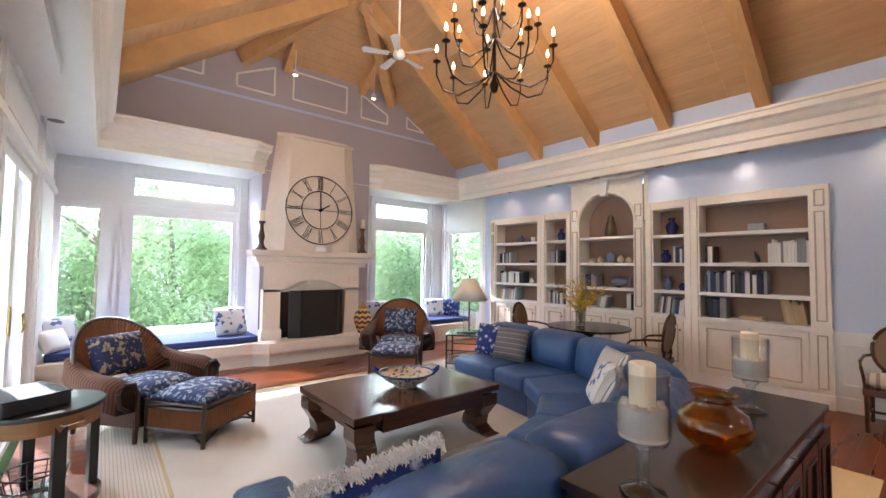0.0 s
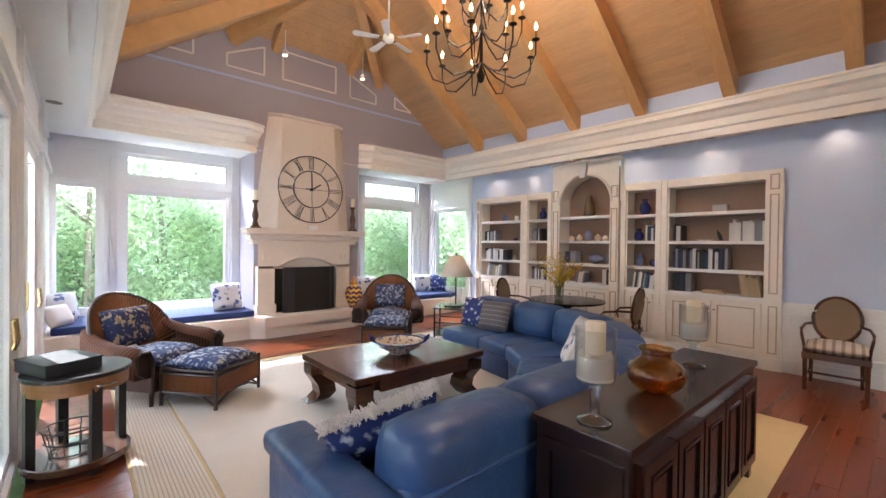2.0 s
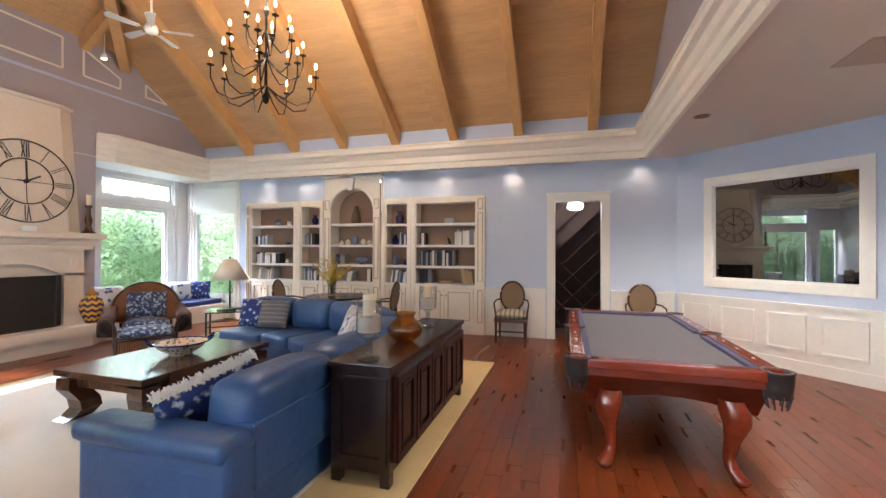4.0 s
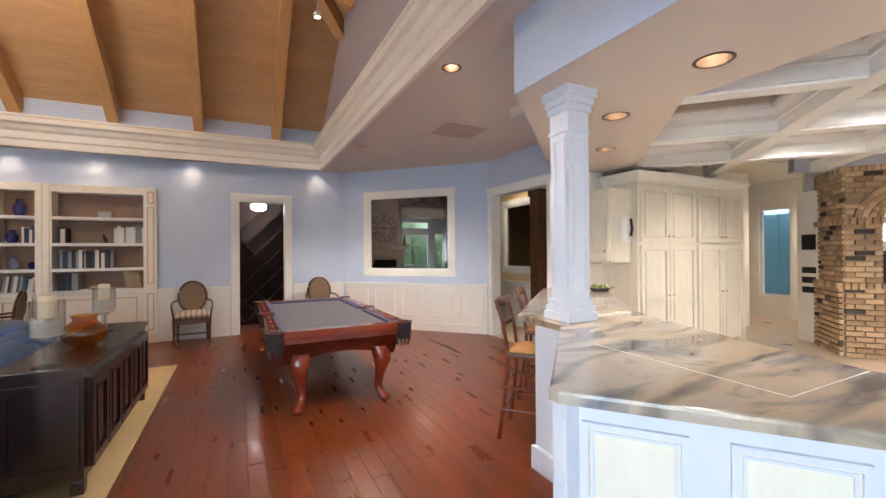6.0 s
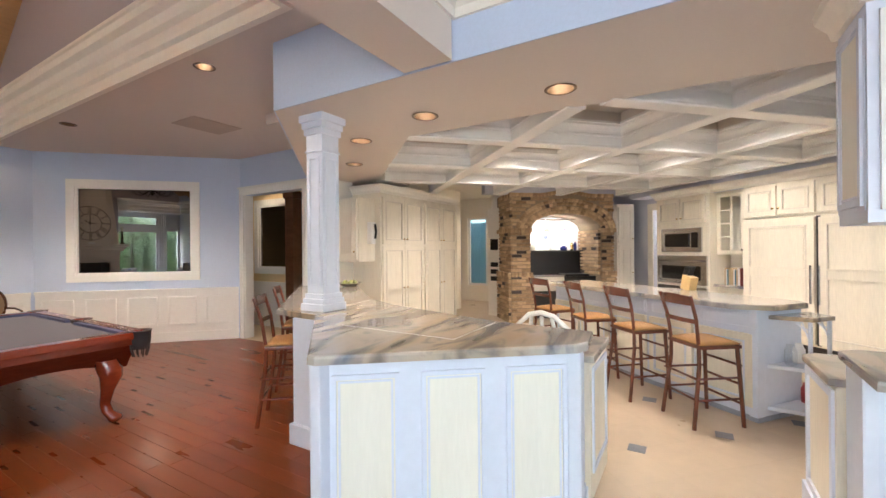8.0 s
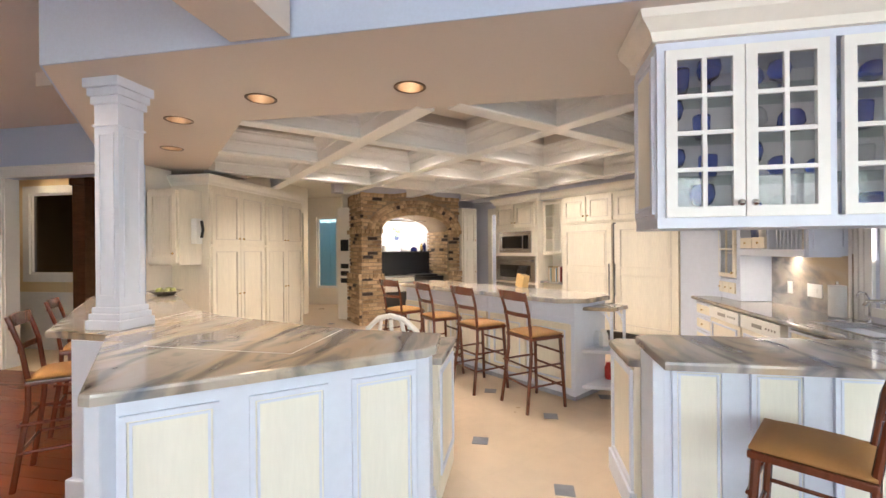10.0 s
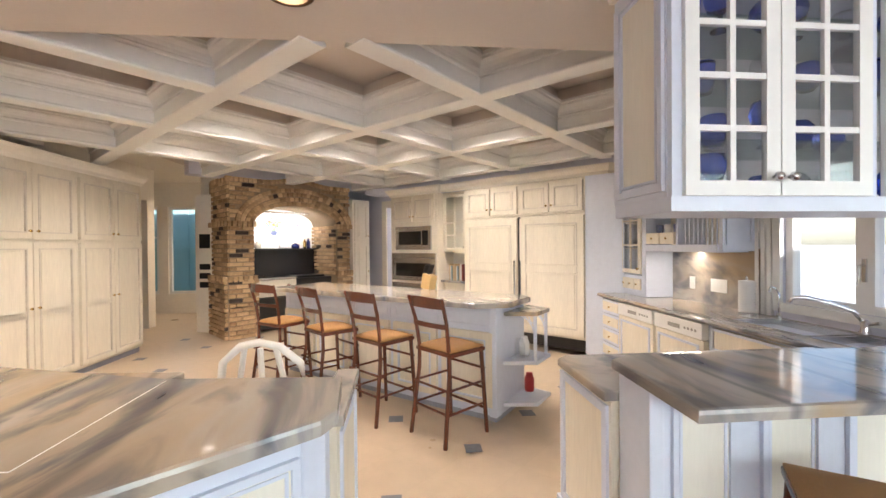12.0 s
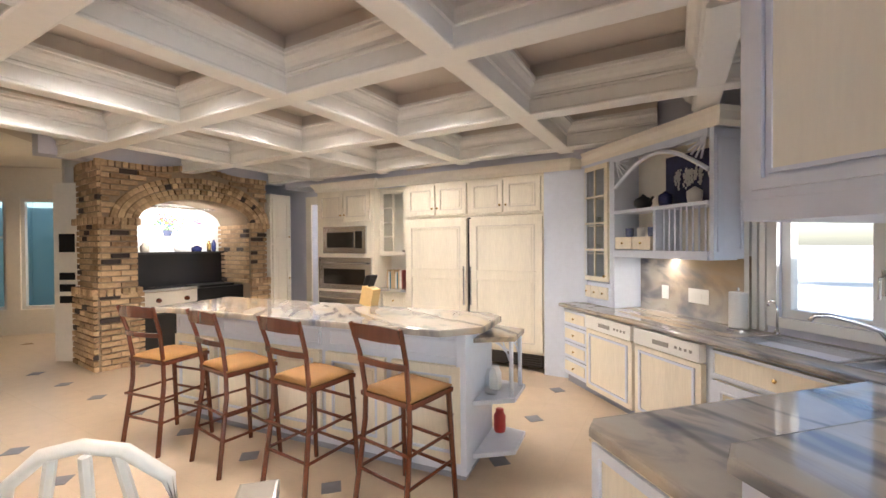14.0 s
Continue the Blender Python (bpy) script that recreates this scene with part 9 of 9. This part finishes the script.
for x, h, r_, mt_, lb in ((0.72, 0.22, 0.05, mat("box_print", (0.55, 0.50, 0.42), 0.6, var=0.4, grain=25), "printed canister on the range shelf"), (0.45, 0.14, 0.06, MATS["box_print"], "small printed tin on the range shelf"), (-0.05, 0.12, 0.09, WHITE, "white dish on the range shelf"), (-0.30, 0.10, 0.08, COB, "blue teapot on the range shelf"), (-0.50, 0.18, 0.035, BRASS, "brass pepper mill on the range shelf"), (-0.58, 0.20, 0.035, COB, "blue bottle on the range shelf")):
    ob = part("canister", lathe([(r_ * 0.8, 0), (r_, h * 0.2), (r_, h * 0.7), (r_ * 0.5, h * 0.85), (r_ * 0.4, h)], m=Matrix.Translation((x, -9.06, 1.48))), mt_, smooth=True)
    tagged(ob, lb, "canister")
    ALC_THINGS.append(ob)
ALC_THINGS.append(area_light("alcove_lamp", (OC, -8.62, 2.14), (OC, -9.15, 1.7), 0.9, 0.08, 8, (1.0, 0.96, 0.88)))
part("lamp_tube", tube([(OC - 0.45, -8.72, 2.16), (OC + 0.45, -8.72, 2.16)], 0.015), STEEL, alc)
nc = thing("media_cabinet", "white built-in column with dark equipment niches", "cabinet")
nmx = frame_on((2.02, -8.92), (-0.9, 0.28))
part("body", box(0.0, 0.0, 0.0, 0.38, 0.4, 2.45, None, nmx), CREAM, nc)
for z in (0.80, 0.96, 1.12, 1.50):
    part("niche", box(0.08, -0.006, z, 0.30, 0.002, z + (0.10 if z < 1.4 else 0.25), None, nmx), BLACK, nc, "dark equipment niche")
window(frame_on((7.2, -11.2), (-1, 0)), 2.90, 3.28, 0.45, 2.45, "tall white hall window", bars_z=(1.75,))
window(frame_on((7.2, -11.2), (-1, 0)), 3.48, 4.12, 0.45, 2.45, "tall white hall window")

# bricks: courses on the pillars, piers and spandrels, and two rings of voussoirs
BW, BH, BD = 0.205, 0.066, 0.05
BMESH = {}


def brick_mesh(w, h, dark, d=BD):
    key = (round(w, 2), round(h, 3), dark, d)
    if key not in BMESH:
        BMESH[key] = mesh_of("brick", box(-key[0] / 2 + 0.005, 0.0, -key[1] / 2 + 0.005, key[0] / 2 - 0.005, d, key[1] / 2 - 0.005, bevel=0.004), BRICKD if dark else BRICKM)
    return BMESH[key]


brng = random.Random(4)


def brick(m, w, h=BH, d=BD):
    ob = new("brick", brick_mesh(w, h, brng.random() < 0.06, d))
    ob.parent = alc
    ob.matrix_world = m @ Matrix.Translation((0, brng.uniform(-0.005, 0.004), 0)) @ Matrix.Rotation(brng.uniform(-0.008, 0.008), 4, "Y")


def brick_face(m, u0, u1, z0, z1, keep=None, step=0.075):
    """Courses on a face: m has x along it and y into the wall."""
    n = int(round((z1 - z0) / step))
    for j in range(n):
        z = z0 + (j + 0.5) * step
        u = u0 - (BW / 2 if j % 2 else 0)
        while u < u1 - 0.02:
            a, b = max(u, u0), min(u + BW, u1)
            if b - a > 0.04 and (keep is None or keep((a + b) / 2, z)):
                brick(m @ Matrix.Translation(((a + b) / 2, 0, z)), b - a)
            u += BW


def above_ring(u, z):
    x = -u
    return z > arch_z(x, 0.33) + 0.02 if abs(x - OC) < OR_ + 0.34 else True


fm0 = frame_on((0, BYF + 0.03), (-1, 0))
brick_face(fm0, -BX1, -BX0, OSPR + 0.02, BTOP - 0.08, above_ring)
brick_face(fm0, -BX1, -OX1 , 1.04, OSPR - 0.02)
brick_face(fm0, -OX0, -BX0, 1.04, OSPR - 0.02)
fm1 = frame_on((0, BYF + 0.09), (-1, 0))
brick_face(fm1, -BX1 - 0.03, -OX1 + 0.05, 0.0, 0.95)
brick_face(fm1, -OX0 - 0.05, -BX0 + 0.03, 0.0, 0.95)
brick_face(frame_on((BX1 + 0.03, BYF - 0.80), (0, 1)), 0.0, 0.83, 1.04, BTOP - 0.08)
brick_face(frame_on((BX1 + 0.09, BYF - 0.80), (0, 1)), 0.0, 0.86, 0.0, 0.95)
brick_face(frame_on((OX0 + 0.03, BYF + 0.0), (0, -1)), 0.0, 0.90, 0.95, OSPR)
for z, o in ((0.99, 0.10), (OSPR, 0.08), (BTOP - 0.045, 0.045)):
    for i in range(11):
        brick(frame_on((BX1 + o, BYF - 0.80 + 0.04 + i * 0.077), (0, 1)) @ Matrix.Translation((0, 0, z)), 0.074, 0.095, 0.09)
for x0, x1 in ((OX1 - 0.03, BX1 + 0.05), (BX0 - 0.03, OX0 + 0.05)):
    for z, y in ((0.99, 0.10), (OSPR, 0.08)):
        k = int((x1 - x0) / 0.07)
        for i in range(k):
            brick(frame_on((x0 + (i + 0.5) * (x1 - x0) / k, BYF + y), (-1, 0)) @ Matrix.Translation((0, 0, z)), 0.07, 0.10, 0.12)
k = int((BX1 - BX0) / 0.075)
for i in range(k):
    x = BX0 + (i + 0.5) * (BX1 - BX0) / k
    brick(frame_on((x, BYF + 0.045), (-1, 0)) @ Matrix.Translation((0, 0, BTOP - 0.045 + hump(x))), 0.072, 0.085, 0.06)
for ring, extra in ((0, 0.035), (1, 0.112), (2, 0.198), (3, 0.275)):
    k = 29 + ring * 3
    for i in range(k):
        a = math.pi * (i + 0.5) / k
        x, z = OC - (OR_ + extra) * math.cos(a), OSPR + (ORISE + extra) * math.sin(a)
        nx, nz = math.cos(a) / (OR_ + extra), -math.sin(a) / (ORISE + extra)
        ang = math.atan2(-nz, -nx)
        brick(frame_on((x, BYF + 0.035 + 0.012 * (ring // 2)), (-1, 0)) @ Matrix.Translation((0, 0, z)) @ Matrix.Rotation(ang - math.pi / 2, 4, "Y"), 0.078, 0.078)

for ob in (alc, *ALC_THINGS):
    ob.matrix_world = ALC @ ob.matrix_world

# ---------------------------------------------------------------- garden
LEAF = mat("leaf_green", (0.11, 0.17, 0.08), 0.5, var=0.5, island=1.2, grain=5, col2=(0.24, 0.33, 0.19))
lt = LEAF.node_tree
trl, mxs = lt.nodes.new("ShaderNodeBsdfTranslucent"), lt.nodes.new("ShaderNodeMixShader")
trl.inputs["Color"].default_value = (0.74, 0.86, 0.62, 1)
mxs.inputs[0].default_value = 0.75
lt.links.new(lt.nodes["Principled BSDF"].outputs[0], mxs.inputs[1])
lt.links.new(trl.outputs[0], mxs.inputs[2])
lt.links.new(mxs.outputs[0], lt.nodes["Material Output"].inputs["Surface"])
TRUNK = mat("pale_bark", (0.30, 0.26, 0.21), 0.8, var=0.3, grain=20, stretch=(1, 1, 0.3), bump=0.4)


def shrub(seed, h, r, leaves):
    g = random.Random(seed)
    t = thing("garden_tree", "leafy green garden tree outside the window", "tree", "garden trees")
    bm = bmesh.new()
    tips = []
    base = [Vector((0, 0, -0.3)), Vector((g.uniform(-0.1, 0.1), g.uniform(-0.1, 0.1), h * 0.4)), Vector((g.uniform(-0.2, 0.2), g.uniform(-0.2, 0.2), h * 0.8))]
    tube(base, 0.09, bm, 8, 0.03)
    for k in range(11):
        a, z = g.uniform(0, 6.28), g.uniform(0.10, 0.8) * h
        p = base[0].lerp(base[2], max(0.1, z / h))
        q = p + Vector((math.cos(a) * r * g.uniform(0.5, 0.95), math.sin(a) * r * g.uniform(0.5, 0.95), h * g.uniform(0.05, 0.22)))
        tube([p, p.lerp(q, 0.5) + Vector((0, 0, 0.08)), q], 0.03, bm, 5, 0.008)
        tips += [q, p.lerp(q, 0.6)]
    part("trunk", bm, TRUNK, t)
    verts, faces = [], []
    for k in range(leaves):
        c = g.choice(tips) + Vector((g.gauss(0, r * 0.26), g.gauss(0, r * 0.26), g.gauss(0, h * 0.10)))
        if c.z < -0.2:
            c.z = -0.2 + g.random() * 0.3
        s = g.uniform(0.035, 0.085)
        q = Euler((g.uniform(-1, 1), g.uniform(-1, 1), g.uniform(0, 6.28))).to_matrix()
        i = len(verts)
        verts += [tuple(c + (q @ Vector(v)) * s) for v in ((-1, 0, 0), (0, -0.45, 0.15), (1, 0, 0), (0, 0.45, 0.15))]
        faces.append((i, i + 1, i + 2, i + 3))
    me = bpy.data.meshes.new("crown")
    me.from_pydata(verts, [], faces)
    me.materials.append(LEAF)
    cr = new("crown", me)
    cr.parent = t
    cr["kind"] = "stuff"
    return t


s1, s2, s3 = shrub(1, 4.2, 1.3, 7000), shrub(2, 3.4, 1.2, 6400), shrub(3, 5.0, 1.5, 7600)
g = random.Random(8)
first = {0: s1, 1: s2, 2: s3}
used = set()
k = 0
for row, y in ((0, 11.6), (1, 13.4), (2, 15.6)):
    for i in range(11):
        x = -4.0 + i * 1.9 + g.uniform(-0.5, 0.5) + row * 0.6
        kind = k % 3
        m = Matrix.Translation((x, y + g.uniform(-0.4, 0.4), -0.22)) @ Matrix.Rotation(g.uniform(0, 6.28), 4, "Z")
        if kind in used:
            copy_thing(first[kind], m)
        else:
            first[kind].matrix_world = m
            used.add(kind)
        k += 1
# the last three are added out of view, to block sun from the breakfast windows
for x, y in ((9.6, 9.0), (10.4, 7.0), (10.2, 5.0), (11.5, 8.2), (-2.6, 9.6), (-3.4, 7.2), (-3.8, 6.0), (-21.0, -6.5), (-22.0, -10.5), (-5.0, 6.6), (-6.6, 6.4), (-8.2, 6.6)):
    copy_thing(first[k % 3], Matrix.Translation((x, y, -0.22)) @ Matrix.Rotation(g.uniform(0, 6.28), 4, "Z"))
    k += 1
copy_thing(first[1], Matrix.Translation((2.75, -12.25, -0.22)) @ Matrix.Diagonal((0.42, 0.42, 0.8, 1)))
# glowing board added behind the trees, in place of bright hazy distance
structure("backdrop", box(-60, 27.0, -0.3, 70, 27.2, 13), glow("haze_glow", (0.74, 0.93, 0.86), 3.2), "glowing board in place of the bright hazy distance", "backdrop")
structure("terrace", box(-218, -215, -0.21, -7.5, 6, -0.10), mat("pale_paving", (0.62, 0.60, 0.56), 0.7, var=0.1), "pale paved terrace beside the house", "terrace")
structure("terrace_2", box(-7.5, -215, -0.21, -4.97, -2.47, -0.10), MATS["pale_paving"], "pale paved terrace below the sink window", "terrace")
tq = thing("garden_wall", "turquoise painted board wall outside the hall window", "wall")
for i in range(14):
    part("board", box(0.5 + i * 0.42, -13.3, -0.22, 0.91 + i * 0.42, -13.24, 2.6), mat("turquoise_paint", (0.36, 0.58, 0.62), 0.6, var=0.08), tq)
part("rail", box(0.5, -13.24, 1.45, 6.4, -13.20, 1.56), MATS["turquoise_paint"], tq)

# ---------------------------------------------------------------- floor pieces
def inside(x, y, poly):
    hit, n = False, len(poly)
    for i in range(n):
        (x0, y0), (x1, y1) = poly[i], poly[(i + 1) % n]
        if (y0 > y) != (y1 > y) and x < (x1 - x0) * (y - y0) / (y1 - y0) + x0:
            hit = not hit
    return hit


PW, PL = 0.125, 1.1
plank_mesh = {}
prng = random.Random(31)
rest_v, rest_f = [], []
near = 0
rug_box = (0.6, 5.0, 0.6, 5.2)
row = 0
y = -4.7
while y < 7.0:
    x = -7.3 + prng.uniform(-PL, 0)
    while x < 7.2:
        L = PL * prng.choice((0.55, 0.8, 1.0, 1.2))
        x0, x1 = max(x, -7.3), min(x + L, 7.15)
        cx, cy = (x0 + x1) / 2, y + PW / 2
        if x1 - x0 > 0.08 and not (rug_box[0] < x0 and x1 < rug_box[1] and rug_box[2] < cy < rug_box[3]):
            a_in, b_in = inside(x0 + 0.01, cy, wood_area), inside(x1 - 0.01, cy, wood_area)
            if a_in or b_in:
                if not (a_in and b_in):
                    lo, hi = (x0, x1) if a_in else (x1, x0)
                    for _ in range(12):
                        md = (lo + hi) / 2
                        if inside(md, cy, wood_area):
                            lo = md
                        else:
                            hi = md
                    x0, x1 = (x0, lo) if a_in else (lo, x1)
                if x1 - x0 > 0.05:
                    if 1.2 < cx < 5.6 and -3.4 < cy < 0.2 and near < 300:
                        key = round((x1 - x0) / 0.05) * 0.05
                        key = max(0.05, key if key <= x1 - x0 + 0.026 else key - 0.05)
                        if key not in plank_mesh:
                            plank_mesh[key] = mesh_of("plank", box(-key / 2 + 0.0015, -PW / 2 + 0.0012, -0.012, key / 2 - 0.0015, PW / 2 - 0.0012, 0.0, bevel=0.0015), FLOORWOOD)
                        ob = new("plank", plank_mesh[key])
                        ob.parent = floor
                        ob.matrix_world = Matrix.Translation(((x0 + x1) / 2, cy, 0)) @ Matrix.Diagonal(((x1 - x0) / key, 1, 1, 1))
                        near += 1
                    else:
                        i = len(rest_v)
                        rest_v += [(x0 + 0.0015, y + 0.0012, 0), (x1 - 0.0015, y + 0.0012, 0), (x1 - 0.0015, y + PW - 0.0012, 0), (x0 + 0.0015, y + PW - 0.0012, 0)]
                        rest_v += [(a, b, -0.012) for a, b, _ in rest_v[i:i + 4]]
                        rest_f += [(i, i + 1, i + 2, i + 3), (i, i + 4, i + 5, i + 1), (i + 1, i + 5, i + 6, i + 2), (i + 2, i + 6, i + 7, i + 3), (i + 3, i + 7, i + 4, i)]
        x += L
    y += PW
    row += 1
me = bpy.data.meshes.new("planks_rest")
me.from_pydata(rest_v, [], rest_f)
me.materials.append(FLOORREST)
ob = new("planks_rest", me)
ob.parent = floor
ob["kind"] = "stuff"

# limestone tiles laid on the diagonal, slate squares at every other corner
TP = 0.587
tile_v, tile_f = [], []
for i in range(-26, 26):
    for j in range(-26, 26):
        c = (-1.03 + (i - j) * TP / 2, -5.38 - (i + j) * TP / 2)
        if -4.9 < c[0] < 4.2 and -11.3 < c[1] < -2.4 and inside(c[0], c[1], stone_area):
            h = TP / 2 - 0.002
            k = len(tile_v)
            q = [(c[0] + TP / 2 + dx * h, c[1] + dy * h) for dx, dy in ((1, 0), (0, 1), (-1, 0), (0, -1))]
            q = [(min(max(a, -7.3), 7.2), min(b, -2.62) if a < 0.55 else b) for a, b in q]
            tile_v += [(a, b, 0.0) for a, b in q]
            tile_f.append((k, k + 1, k + 2, k + 3))
me = bpy.data.meshes.new("tile_field")
me.from_pydata(tile_v, [], tile_f)
me.materials.append(LIMESTONE)
ob = new("tile_field", me)
ob.parent = kitchen_floor
ob["kind"] = "stuff"
ins_mesh = mesh_of("slate_inset", box(-0.062, -0.062, -0.003, 0.062, 0.062, 0.003, bevel=0.002), SLATE)
for i in range(-9, 10):
    for j in range(-9, 10):
        x, y = -1.03 + (i - j) * TP, -5.38 - (i + j) * TP
        if -4.1 < x < 2.1 and -11.0 < y < -2.7 and not inside(x, y, [(-1.5, -2.6), (-1.5, -3.3), (0.0, -3.4), (1.5, -5.0), (2.2, -4.6), (0.5, -2.6)]):
            ob = new("slate_inset", ins_mesh)
            ob.parent = kitchen_floor
            ob.matrix_world = Matrix.Translation((x, y, 0))
